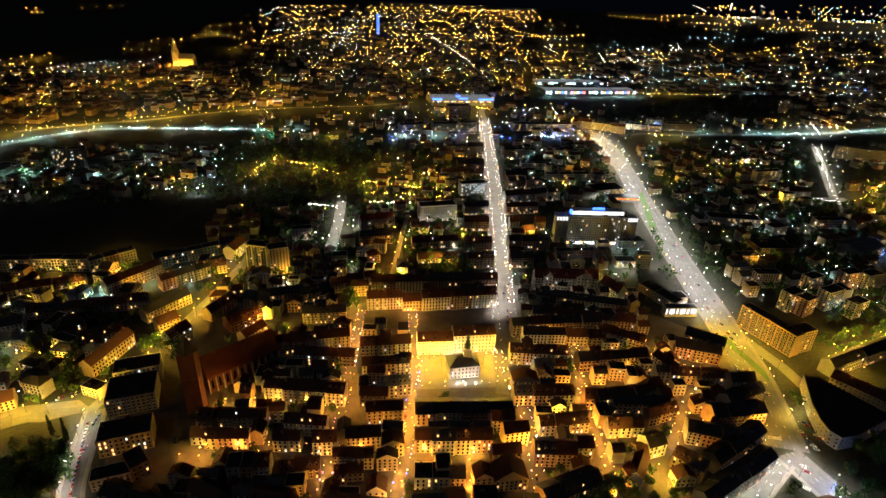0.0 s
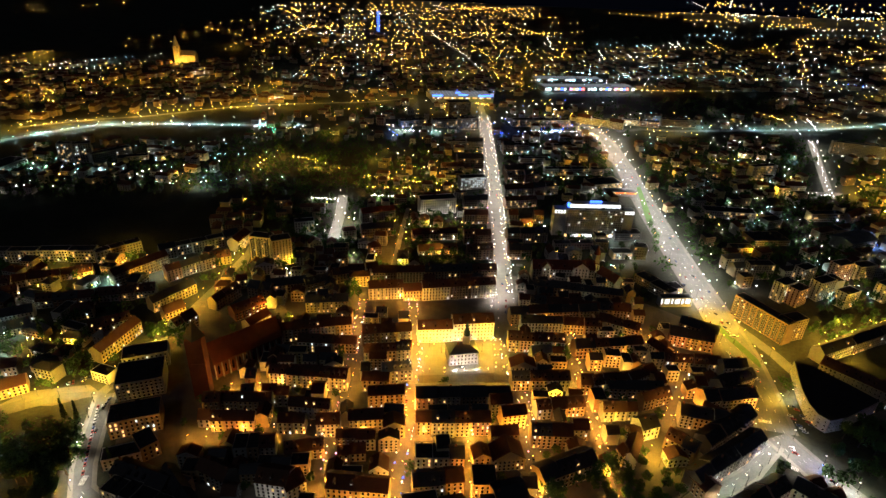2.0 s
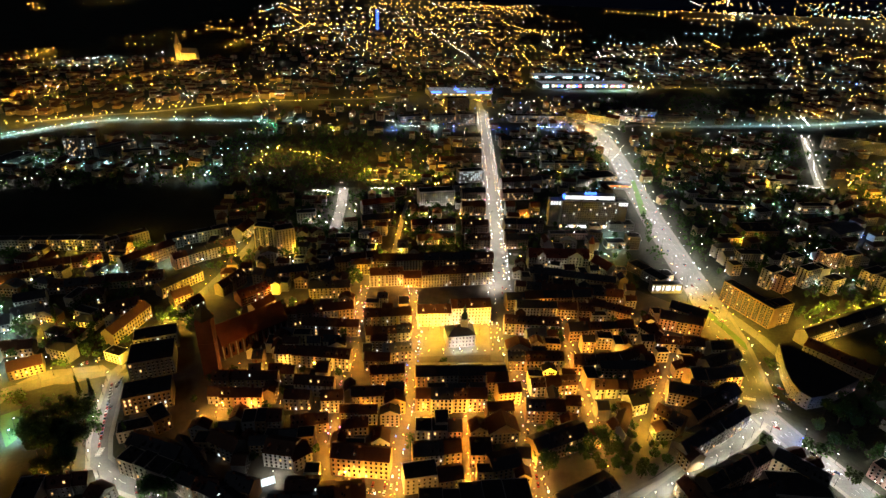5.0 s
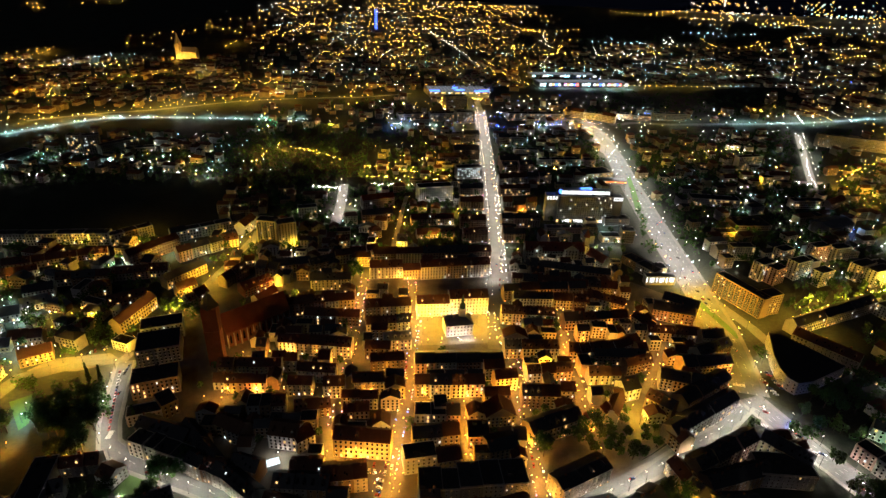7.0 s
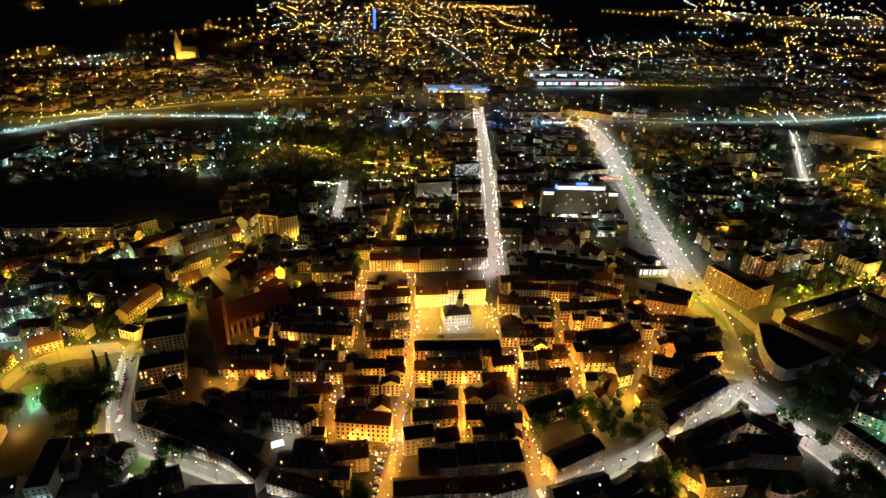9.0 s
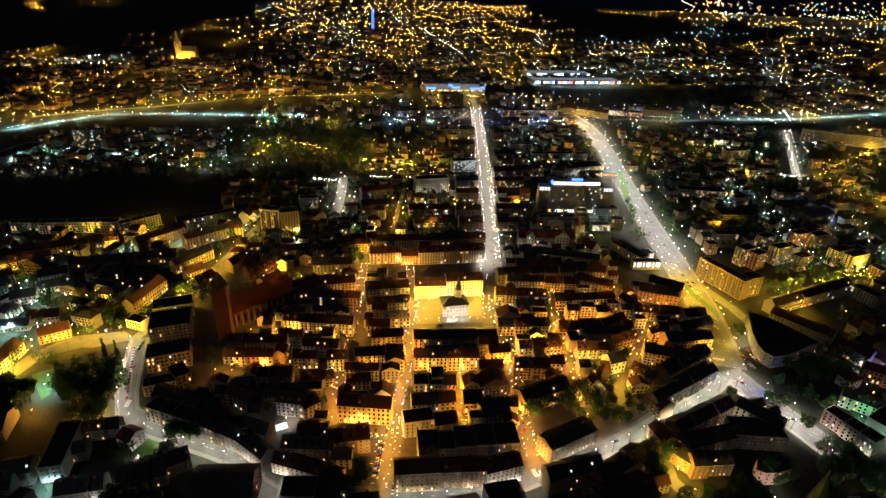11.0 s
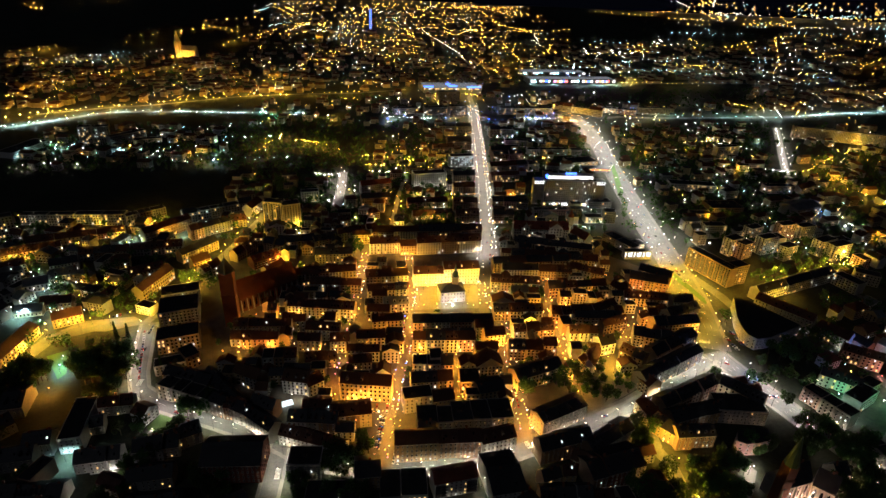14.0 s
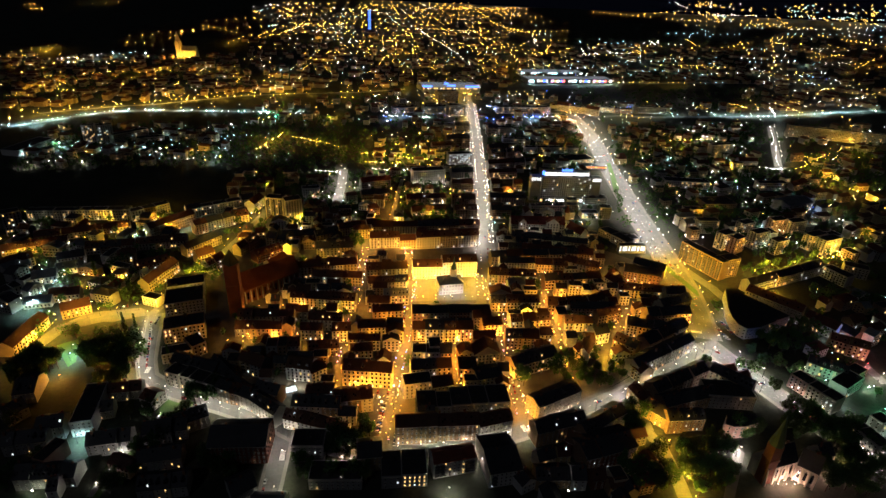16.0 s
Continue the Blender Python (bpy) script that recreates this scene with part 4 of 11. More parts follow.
house(-36.2, 391.0, 14.4, 10.5, 9.9, 11.9, 'brown', 'tiles', 'gable', 4.5, 0.05, False, dormers=3)
house(-23.1, 392.4, 12.0, 11.9, 9.9, 12.4, 'grey', 'slate', 'gable', 4.8, 0.05, False, dormers=3)
house(-31.4, 362.1, 13.9, 11.3, 10.4, 13.1, 'grey', 'sheet', 'gable', 5.6, 0.05, False, dormers=2)
house(-19.3, 366.1, 11.0, 10.3, 10.4, 12.0, 'grey', 'sheet', 'gable', 5.4, 0.05, False, dormers=3)
house(-47.8, 351.6, 12.7, 10.2, 0.2, 11.8, 'brown', 'tiles', 'gable', 5.1, 0.05, False)
house(-36.7, 351.5, 9.3, 10.6, 0.2, 11.9, 'brown', 'tiles', 'gable', 4.6, 0.05, False)
house(-40.4, 333.0, 12.8, 11.4, 8.7, 13.0, 'brown', 'tiles', 'gable', 4.6, 0.05, False)
house(-26.3, 333.6, 15.6, 12.0, 8.7, 14.0, 'ochre', 'tiles', 'gable', 4.4, 0.05, False)
house(-45.3, 305.5, 25.4, 12.0, 6.6, 14.0, 'cream', 'tiles', 'gable', 5.0, 0.05, False)
house(-23.9, 301.3, 15.8, 12.0, 8.8, 12.0, 'ochre', 'tiles', 'front', 4.0, 0.05, False)
house(-52.1, 241.3, 22.1, 14.3, -4.0, 16.9, 'ochre', 'tiles', 'gable', 5.4, 0.05, False, dormers=2, storey=4.0)
house(-32.1, 240.1, 18.0, 13.3, -4.0, 16.8, 'ochre', 'tiles', 'gable', 5.2, 0.05, False, storey=4.0)
house(-31.6, 263.5, 12.8, 12.0, 2.1, 9.0, 'white', 'tiles', 'front', 5.0, 0.05, False)
house(-56.9, 275.5, 8.0, 9.4, 7.0, 10.0, 'brown', 'tiles', 'gable', 4.4, 0.05, False)
house(-47.6, 279.2, 11.3, 9.7, 7.0, 8.1, 'brown', 'tiles', 'gable', 5.1, 0.05, False)
house(-155.2, 256.8, 10.3, 11.4, 2.1, 10.6, 'brown', 'felt', 'flat', 5.1, 0.05, False)
house(-142.6, 257.2, 14.8, 11.2, 2.1, 10.7, 'ochre', 'felt', 'flat', 4.9, 0.05, False)
house(-146.1, 256.5, 12.2, 12.5, -23.3, 11.4, 'ochre', 'tiles', 'gable', 4.7, 0.05, False)
house(-134.7, 250.5, 11.7, 12.5, -23.3, 12.4, 'grey', 'tiles', 'gable', 5.7, 0.05, False)
house(-99.2, 246.8, 21.2, 16.0, -7.6, 13.0, 'white', 'tiles', 'gable', 5.0, 0.05, False, dormers=3)
house(-82.5, 247.4, 14.0, 14.0, 39.9, 11.0, 'white', 'tiles', 'gable', 5.0, 0.05, False)
house(-128.5, 277.0, 9.5, 14.3, 7.2, 11.0, 'grey', 'felt', 'flat', 5.3, 0.05, False, dormers=3)
house(-119.4, 276.9, 8.0, 14.9, 7.2, 11.9, 'brown', 'felt', 'flat', 4.5, 0.05, False, dormers=3)
house(-110.4, 279.2, 10.8, 13.6, 7.2, 11.1, 'grey', 'tiles', 'gable', 4.5, 0.05, False, dormers=2)
house(-92.2, 275.3, 9.5, 11.8, 11.1, 10.6, 'brown', 'tiles', 'gable', 5.6, 0.05, False, dormers=3)
house(-83.9, 278.6, 8.1, 12.9, 11.1, 9.4, 'grey', 'tiles', 'gable', 4.9, 0.05, False)
house(-75.7, 280.8, 8.7, 11.5, 11.1, 9.0, 'brown', 'tiles', 'gable', 4.4, 0.05, False, dormers=2)

# ---- south of the square ----
house(-1.2, 330.1, 16.4, 16.7, 5.0, 14.6, 'pink', 'slate', 'gable', 4.4, 0.05, False)
house(16.3, 333.8, 18.7, 16.6, 5.0, 13.2, 'grey', 'slate', 'gable', 3.4, 0.05, False)
house(35.6, 332.9, 20.3, 16.1, 5.0, 14.9, 'brown', 'slate', 'gable', 4.1, 0.05, False)
house(55.3, 334.3, 19.4, 15.1, 5.0, 15.1, 'grey', 'slate', 'gable', 3.6, 0.05, False)
house(-2.6, 305.8, 11.9, 12.6, 2.5, 13.2, 'ochre', 'tiles', 'gable', 4.6, 0.05, False)
house(11.8, 303.9, 17.0, 12.9, 2.5, 15.0, 'white', 'slate', 'gable', 5.6, 0.05, False, dormers=2)
house(26.0, 305.5, 11.3, 12.0, 2.5, 14.3, 'cream', 'tiles', 'gable', 5.0, 0.05, False, dormers=3)
house(39.4, 307.1, 15.3, 12.7, 2.5, 13.6, 'pink', 'tiles', 'gable', 5.2, 0.05, False)
house(57.1, 328.2, 17.6, 12.0, 8.9, 13.0, 'cream', 'tiles', 'gable', 5.0, 0.05, False)
house(65.8, 316.0, 19.1, 12.0, 10.9, 13.0, 'ochre', 'tiles', 'gable', 5.0, 0.05, False)
house(39.3, 277.1, 12.6, 12.0, 9.5, 9.0, 'ochre', 'tiles', 'front', 4.0, 0.05, False)
house(57.6, 275.3, 23.1, 16.0, 8.1, 10.0, 'ochre', 'tiles', 'front', 8.0, 0.05, False)
house(-1.4, 272.9, 12.2, 13.9, 2.2, 11.6, 'white', 'felt', 'flat', 5.4, 0.05, False)
house(10.4, 274.0, 11.5, 14.4, 2.2, 11.1, 'grey', 'felt', 'flat', 4.8, 0.05, False)
house(21.4, 274.6, 10.4, 13.6, 2.2, 11.0, 'pink', 'slate', 'gable', 4.9, 0.05, False)
house(-2.3, 247.8, 10.7, 13.9, 8.2, 14.0, 'ochre', 'slate', 'gable', 4.8, 0.05, False)
house(8.1, 249.2, 10.3, 13.3, 8.2, 14.1, 'grey', 'slate', 'gable', 4.9, 0.05, False, dormers=2)
house(19.6, 253.6, 12.7, 13.3, 8.2, 11.9, 'brown', 'tiles', 'gable', 5.2, 0.05, False)
house(56.8, 297.5, 20.8, 10.0, 7.2, 11.0, 'brown', 'tiles', 'gable', 5.0, 0.05, False)
house(-1.2, 229.9, 22.6, 14.0, 12.2, 14.0, 'white', 'felt', 'flat', 5.0, 0.05, True)
house(18.3, 230.5, 17.1, 13.0, 13.2, 12.0, 'ochre', 'tiles', 'gable', 5.0, 0.05, True)
house(39.5, 252.2, 16.0, 17.6, 2.1, 11.2, 'brown', 'felt', 'flat', 4.3, 0.05, False)
house(56.6, 240.6, 21.7, 16.0, 16.9, 13.0, 'ochre', 'slate', 'gable', 3.0, 0.05, False)
house(-1.6, 181.0, 30.1, 14.0, 5.7, 17.0, 'brown', 'tiles', 'gable', 5.0, 0.05, True, storey=4.0)
house(20.4, 184.7, 13.9, 12.2, 4.7, 14.9, 'brown', 'tiles', 'gable', 5.0, 0.05, True, dormers=2)
house(35.6, 185.2, 16.8, 12.6, 4.7, 15.6, 'brown', 'tiles', 'gable', 5.4, 0.05, True)
house(56.2, 187.7, 25.9, 13.0, 18.0, 15.0, 'white', 'tiles', 'gable', 5.0, 0.05, True, dormers=4)
house(5.7, 204.3, 15.2, 18.6, 4.3, 13.5, 'grey', 'felt', 'flat', 5.2, 0.05, True, dormers=2)
house(18.8, 205.9, 11.2, 17.2, 4.3, 12.9, 'grey', 'felt', 'flat', 5.3, 0.05, True, dormers=2)
house(31.9, 208.3, 15.1, 20.6, 6.4, 13.0, 'grey', 'slate', 'flat', 5.6, 0.05, True)
house(46.4, 211.1, 13.7, 20.9, 6.4, 11.9, 'grey', 'felt', 'flat', 4.5, 0.05, True)
house(61.5, 211.6, 17.2, 20.7, 6.4, 13.0, 'grey', 'felt', 'flat', 5.5, 0.05, True)
house(5.4, 198.4, 12.6, 8.0, 7.0, 12.0, 'white', 'slate', 'gable', 5.0, 0.05, True)

# ---- east of the square ----
house(96.9, 439.0, 23.0, 11.5, 1.6, 13.7, 'white', 'slate', 'gable', 5.4, 0.05, False)
house(116.9, 440.2, 16.8, 11.1, 1.6, 13.4, 'white', 'slate', 'gable', 4.5, 0.05, False)
house(136.7, 442.1, 20.5, 10.5, -0.7, 11.0, 'ochre', 'tiles', 'gable', 5.5, 0.05, False)
house(154.1, 438.3, 16.1, 11.8, -0.7, 12.9, 'brown', 'tiles', 'gable', 5.3, 0.05, False, dormers=3)
house(75.7, 411.7, 10.6, 13.9, -2.2, 13.0, 'ochre', 'tiles', 'gable', 5.5, 0.05, False, dormers=2)
house(87.9, 411.1, 13.9, 13.2, -2.2, 13.1, 'pink', 'tiles', 'gable', 4.7, 0.05, False, dormers=3)
house(103.1, 412.5, 15.8, 13.9, -2.2, 12.0, 'grey', 'tiles', 'gable', 5.2, 0.05, False, dormers=2)
house(116.7, 411.6, 11.7, 14.9, -2.2, 12.2, 'white', 'tiles', 'gable', 4.6, 0.05, False, dormers=3)
house(79.8, 375.4, 21.7, 12.3, 3.0, 11.3, 'cream', 'red_tiles', 'front', 5.4, 0.05, False)
house(99.5, 397.7, 18.8, 9.6, 10.4, 9.6, 'grey', 'sheet', 'gable', 5.7, 0.05, False)
house(76.3, 358.9, 15.5, 12.7, 4.1, 10.8, 'ochre', 'slate', 'gable', 5.0, 0.05, False, dormers=3)
house(91.1, 358.3, 14.7, 12.7, 4.1, 11.8, 'ochre', 'tiles', 'gable', 5.7, 0.05, False, dormers=3)
house(107.7, 359.4, 18.6, 13.5, 4.1, 11.9, 'cream', 'tiles', 'gable', 4.6, 0.05, False, dormers=3)
house(139.5, 404.8, 18.4, 12.8, 8.7, 12.1, 'brown', 'slate', 'gable', 5.7, 0.05, False)
house(155.8, 408.9, 13.8, 12.8, 8.7, 11.2, 'ochre', 'tiles', 'gable', 4.3, 0.05, False, dormers=2)
house(170.3, 410.9, 15.5, 12.0, 8.7, 11.3, 'ochre', 'slate', 'gable', 4.3, 0.05, False)
house(186.9, 415.1, 16.9, 11.9, 8.7, 10.3, 'pink', 'tiles', 'gable', 5.6, 0.05, False)
house(130.5, 355.9, 11.3, 15.0, -2.5, 11.3, 'brown', 'tiles', 'gable', 5.6, 0.05, False)
house(140.7, 355.8, 9.9, 13.9, 13.5, 11.9, 'white', 'tiles', 'gable', 4.7, 0.05, False, dormers=3)
house(150.8, 356.8, 11.9, 13.9, 13.5, 12.9, 'grey', 'tiles', 'gable', 5.0, 0.05, False, dormers=2)
house(163.0, 360.9, 12.3, 12.4, 13.5, 12.1, 'white', 'tiles', 'gable', 5.4, 0.05, False)
house(175.7, 364.5, 16.9, 11.4, 29.5, 12.7, 'white', 'tiles', 'gable', 4.3, 0.05, False)
house(189.0, 373.4, 12.2, 11.6, 29.5, 11.6, 'cream', 'tiles', 'gable', 4.6, 0.05, False)
house(168.1, 450.3, 12.6, 10.9, -23.6, 10.9, 'ochre', 'tiles', 'gable', 5.4, 0.05, False)
house(178.9, 443.6, 12.1, 9.6, -23.6, 11.8, 'grey', 'tiles', 'gable', 4.5, 0.05, False, dormers=2)
house(189.9, 436.2, 13.7, 9.7, -23.6, 13.0, 'brown', 'tiles', 'gable', 5.2, 0.05, False, dormers=2)
house(86.5, 455.3, 18.6, 11.6, 8.3, 12.6, 'brown', 'slate', 'gable', 5.0, 0.05, False)
house(105.6, 459.1, 19.5, 12.7, 8.3, 12.1, 'brown', 'tiles', 'gable', 5.6, 0.05, False)
house(122.7, 461.9, 14.9, 11.3, 8.3, 11.9, 'brown', 'slate', 'gable', 5.4, 0.05, False)
house(138.2, 463.2, 17.0, 11.1, 8.3, 12.4, 'brown', 'slate', 'gable', 5.0, 0.05, False)
house(155.1, 463.0, 18.5, 11.4, 8.3, 13.8, 'brown', 'slate', 'gable', 4.8, 0.05, False)
house(107.4, 476.0, 15.6, 11.5, -6.4, 12.7, 'ochre', 'slate', 'gable', 5.7, 0.05, False, dormers=2)
house(122.6, 471.5, 16.3, 12.5, -6.4, 14.1, 'cream', 'tiles', 'gable', 5.5, 0.05, False)
house(141.0, 470.0, 20.5, 11.9, -6.4, 13.8, 'brown', 'tiles', 'gable', 5.7, 0.05, False)
house(160.1, 470.5, 16.5, 12.0, -6.4, 12.5, 'ochre', 'tiles', 'gable', 4.5, 0.05, False)
house(174.0, 466.9, 12.7, 12.3, -6.4, 13.5, 'brown', 'slate', 'gable', 4.5, 0.05, False, dormers=2)
house(189.6, 467.2, 17.5, 11.1, -6.4, 12.5, 'ochre', 'tiles', 'gable', 5.7, 0.05, False)
house(90.5, 326.2, 12.4, 11.3, 8.2, 10.7, 'grey', 'tiles', 'gable', 4.5, 0.05, False, dormers=3)
house(101.9, 325.8, 11.7, 12.9, 8.2, 12.1, 'ochre', 'tiles', 'gable', 5.7, 0.05, False)
house(115.7, 330.3, 15.0, 12.4, 8.2, 10.4, 'brown', 'tiles', 'gable', 4.7, 0.05, False, dormers=3)
house(83.6, 296.5, 15.2, 15.1, -0.9, 12.8, 'brown', 'slate', 'gable', 4.7, 0.05, False, dormers=3)
house(98.6, 296.3, 14.9, 14.6, -0.9, 12.8, 'brown', 'tiles', 'gable', 5.5, 0.05, False)
house(114.3, 305.2, 12.1, 12.0, 2.4, 11.0, 'ochre', 'tiles', 'gable', 5.0, 0.05, False)
house(84.7, 257.7, 13.3, 16.2, 24.8, 13.1, 'ochre', 'slate', 'gable', 4.5, 0.05, False, storey=3.8)
house(98.5, 263.9, 17.3, 16.1, 24.8, 13.2, 'brown', 'slate', 'gable', 5.4, 0.05, False, dormers=3, storey=3.8)
house(112.2, 269.8, 13.1, 15.9, 24.8, 13.6, 'ochre', 'slate', 'gable', 5.1, 0.05, False, storey=3.8)
house(124.1, 273.2, 8.2, 9.0, -8.8, 9.0, 'ochre', 'tiles', 'front', 4.0, 0.05, False)
house(143.0, 282.7, 9.6, 9.0, 16.9, 10.0, 'ochre', 'tiles', 'front', 4.0, 0.05, False)
house(152.3, 288.6, 23.3, 10.0, 61.1, 10.0, 'white', 'tiles', 'gable', 5.0, 0.05, False)
house(140.3, 325.9, 9.4, 9.6, 2.6, 10.7, 'grey', 'tiles', 'gable', 5.7, 0.05, False, dormers=2)
house(150.0, 327.1, 9.5, 9.6, 2.6, 10.2, 'white', 'tiles', 'gable', 5.7, 0.05, False)
house(159.2, 328.0, 8.5, 11.0, 2.6, 9.9, 'grey', 'tiles', 'gable', 4.3, 0.05, False)
house(167.2, 308.2, 15.4, 14.0, 19.3, 12.0, 'white', 'slate', 'gable', 5.0, 0.05, False)
house(154.7, 353.1, 15.3, 9.4, -1.1, 10.5, 'brown', 'slate', 'gable', 4.4, 0.05, False)
house(170.4, 353.8, 15.4, 10.5, -1.1, 9.9, 'brown', 'slate', 'gable', 4.8, 0.05, False)
house(185.4, 353.6, 14.5, 9.9, -1.1, 9.8, 'brown', 'slate', 'gable', 5.6, 0.05, False)
house(176.7, 340.5, 11.3, 9.1, 20.2, 11.0, 'brown', 'tiles', 'gable', 4.3, 0.05, False)
house(189.7, 346.2, 15.3, 9.1, 20.2, 10.3, 'brown', 'tiles', 'gable', 5.3, 0.05, False, dormers=3)
house(212.4, 389.4, 12.9, 11.4, -5.3, 12.0, 'ochre', 'tiles', 'gable', 4.5, 0.05, False, dormers=2)
house(226.4, 391.5, 12.3, 11.1, -5.3, 10.1, 'ochre', 'tiles', 'gable', 4.8, 0.05, False, dormers=2)
house(237.8, 389.0, 11.9, 12.2, -5.3, 10.9, 'ochre', 'tiles', 'gable', 5.7, 0.05, False, dormers=3)
house(249.7, 389.5, 10.5, 11.9, -5.3, 10.0, 'white', 'tiles', 'gable', 5.4, 0.05, False)
house(201.5, 413.7, 10.6, 10.7, -59.6, 10.8, 'cream', 'tiles', 'gable', 4.7, 0.05, False)
house(206.8, 400.6, 14.0, 10.9, -59.6, 12.2, 'pink', 'tiles', 'gable', 4.3, 0.05, False)
house(231.2, 427.6, 15.1, 16.6, -15.7, 12.4, 'pink', 'slate', 'gable', 5.5, 0.05, False)
house(243.6, 423.3, 11.2, 15.4, -15.7, 12.8, 'brown', 'slate', 'gable', 4.7, 0.05, False)
house(255.8, 421.3, 12.9, 16.5, -15.7, 12.1, 'brown', 'slate', 'gable', 5.6, 0.05, False)
house(247.8, 444.0, 19.3, 14.3, -31.3, 13.3, 'brown', 'slate', 'gable', 5.0, 0.05, False)
house(262.9, 435.1, 15.9, 14.9, -31.3, 13.2, 'brown', 'slate', 'gable', 5.0, 0.05, False)
house(220.6, 327.4, 16.7, 11.5, -40.5, 9.6, 'grey', 'tiles', 'gable', 5.6, 0.05, False)
house(178.9, 297.0, 11.9, 13.6, -42.2, 11.4, 'brown', 'tiles', 'gable', 4.8, 0.05, False, dormers=3)
house(186.2, 288.0, 9.8, 13.3, -42.2, 12.6, 'brown', 'slate', 'gable', 4.5, 0.05, False)
house(181.0, 260.6, 17.7, 14.0, -67.1, 11.0, 'ochre', 'tiles', 'gable', 5.0, 0.05, False)
house(199.2, 321.7, 10.4, 16.2, -15.0, 12.4, 'grey', 'slate', 'gable', 5.2, 0.05, False)
house(211.3, 319.3, 14.0, 15.0, -15.0, 11.9, 'brown', 'slate', 'gable', 4.5, 0.05, False)
house(222.0, 314.9, 9.6, 15.7, -15.0, 12.8, 'grey', 'slate', 'gable', 5.7, 0.05, False)
house(232.8, 313.0, 11.9, 16.2, -15.0, 12.2, 'grey', 'slate', 'gable', 4.4, 0.05, False)
house(190.2, 262.0, 16.4, 13.2, 32.1, 13.9, 'stone', 'slate', 'gable', 4.2, 0.05, False)
house(202.5, 269.5, 13.0, 14.0, 32.1, 14.2, 'stone', 'slate', 'gable', 4.4, 0.05, False)
house(215.2, 278.1, 15.9, 13.0, 32.1, 13.5, 'stone', 'slate', 'gable', 4.1, 0.05, False, dormers=2)
house(228.9, 286.1, 17.9, 13.1, 32.1, 14.2, 'white', 'slate', 'gable', 3.8, 0.05, False)
house(243.4, 296.1, 14.4, 13.1, 32.1, 13.2, 'white', 'slate', 'gable', 3.8, 0.05, False)
house(213.6, 298.2, 20.0, 14.1, 33.9, 12.2, 'brown', 'slate', 'gable', 4.4, 0.05, False)
house(229.8, 308.2, 20.7, 14.0, 33.9, 13.1, 'brown', 'slate', 'gable', 5.3, 0.05, False, dormers=3)
house(247.3, 320.8, 19.4, 13.9, 33.9, 12.1, 'brown', 'slate', 'gable', 4.6, 0.05, False)
house(227.4, 338.9, 13.3, 16.0, 9.0, 13.0, 'brown', 'slate', 'gable', 5.4, 0.05, False)
house(241.6, 339.7, 17.1, 14.5, 9.0, 14.0, 'brown', 'slate', 'gable', 4.9, 0.05, False)
house(258.6, 344.4, 14.9, 15.3, 9.0, 12.6, 'pink', 'slate', 'gable', 4.7, 0.05, False)
house(248.9, 356.7, 18.6, 14.0, 26.6, 13.9, 'cream', 'slate', 'gable', 4.9, 0.05, False, dormers=3)
house(267.2, 366.8, 21.0, 12.3, 26.6, 13.2, 'brown', 'slate', 'gable', 5.2, 0.05, False, dormers=2)
house(258.3, 380.2, 10.7, 12.1, 3.0, 14.1, 'grey', 'slate', 'gable', 5.1, 0.05, False)
house(269.1, 380.9, 10.7, 14.0, 3.0, 14.0, 'ochre', 'slate', 'gable', 5.4, 0.05, False)
house(86.7, 212.7, 15.7, 4.0, -59.9, 14.0, 'cream', 'felt', 'flat', 5.0, 0.05, True)
house(109.1, 216.0, 42.2, 16.0, 28.6, 14.0, 'stone', 'slate', 'gable', 3.0, 0.03, True, dormers=4, storey=3.6)

# ---- south west ring ----
house(-209.9, 297.6, 34.3, 20.0, 20.2, 15.0, 'ochre', 'felt', 'flat', 5.0, 0.3, False)
house(-224.5, 336.4, 34.2, 28.0, 19.8, 16.0, 'grey', 'felt', 'flat', 5.0, 0.05, False)
house(-236.1, 370.6, 34.7, 18.0, 21.8, 14.0, 'grey', 'felt', 'flat', 5.0, 0.05, False)
house(-205.3, 268.4, 23.9, 12.0, 21.1, 9.0, 'white', 'felt', 'flat', 5.0, 0.05, False)
house(-189.2, 276.8, 12.2, 18.0, 43.5, 12.0, 'brown', 'felt', 'flat', 5.0, 0.05, False)
house(-196.5, 236.5, 13.3, 12.3, -19.5, 13.4, 'stone', 'felt', 'flat', 3.1, 0.05, False)
house(-186.6, 234.2, 9.5, 13.4, -19.5, 12.1, 'stone', 'felt', 'flat', 3.0, 0.05, False)
house(-175.2, 229.4, 13.6, 12.6, -19.5, 12.9, 'stone', 'felt', 'flat', 3.2, 0.05, True, dormers=2)
house(-163.5, 225.6, 11.5, 12.1, -19.5, 12.6, 'grey', 'felt', 'flat', 2.7, 0.05, True, dormers=3)
house(-151.9, 220.3, 12.6, 11.7, -23.8, 13.3, 'stone', 'slate', 'gable', 3.7, 0.05, True)
house(-142.2, 217.2, 9.9, 11.6, -23.8, 12.0, 'stone', 'slate', 'gable', 3.4, 0.05, True, dormers=3)
house(-133.1, 212.9, 9.8, 12.3, -23.8, 12.3, 'white', 'slate', 'gable', 4.3, 0.05, True)
house(-122.9, 206.6, 13.9, 11.6, -36.3, 12.5, 'white', 'slate', 'gable', 4.5, 0.05, True, dormers=2)
house(-111.4, 197.9, 14.2, 11.7, -36.3, 12.9, 'white', 'slate', 'gable', 4.6, 0.05, True, dormers=3)
house(-198.6, 250.7, 11.4, 14.2, -17.5, 12.6, 'brown', 'slate', 'gable', 4.3, 0.05, False)
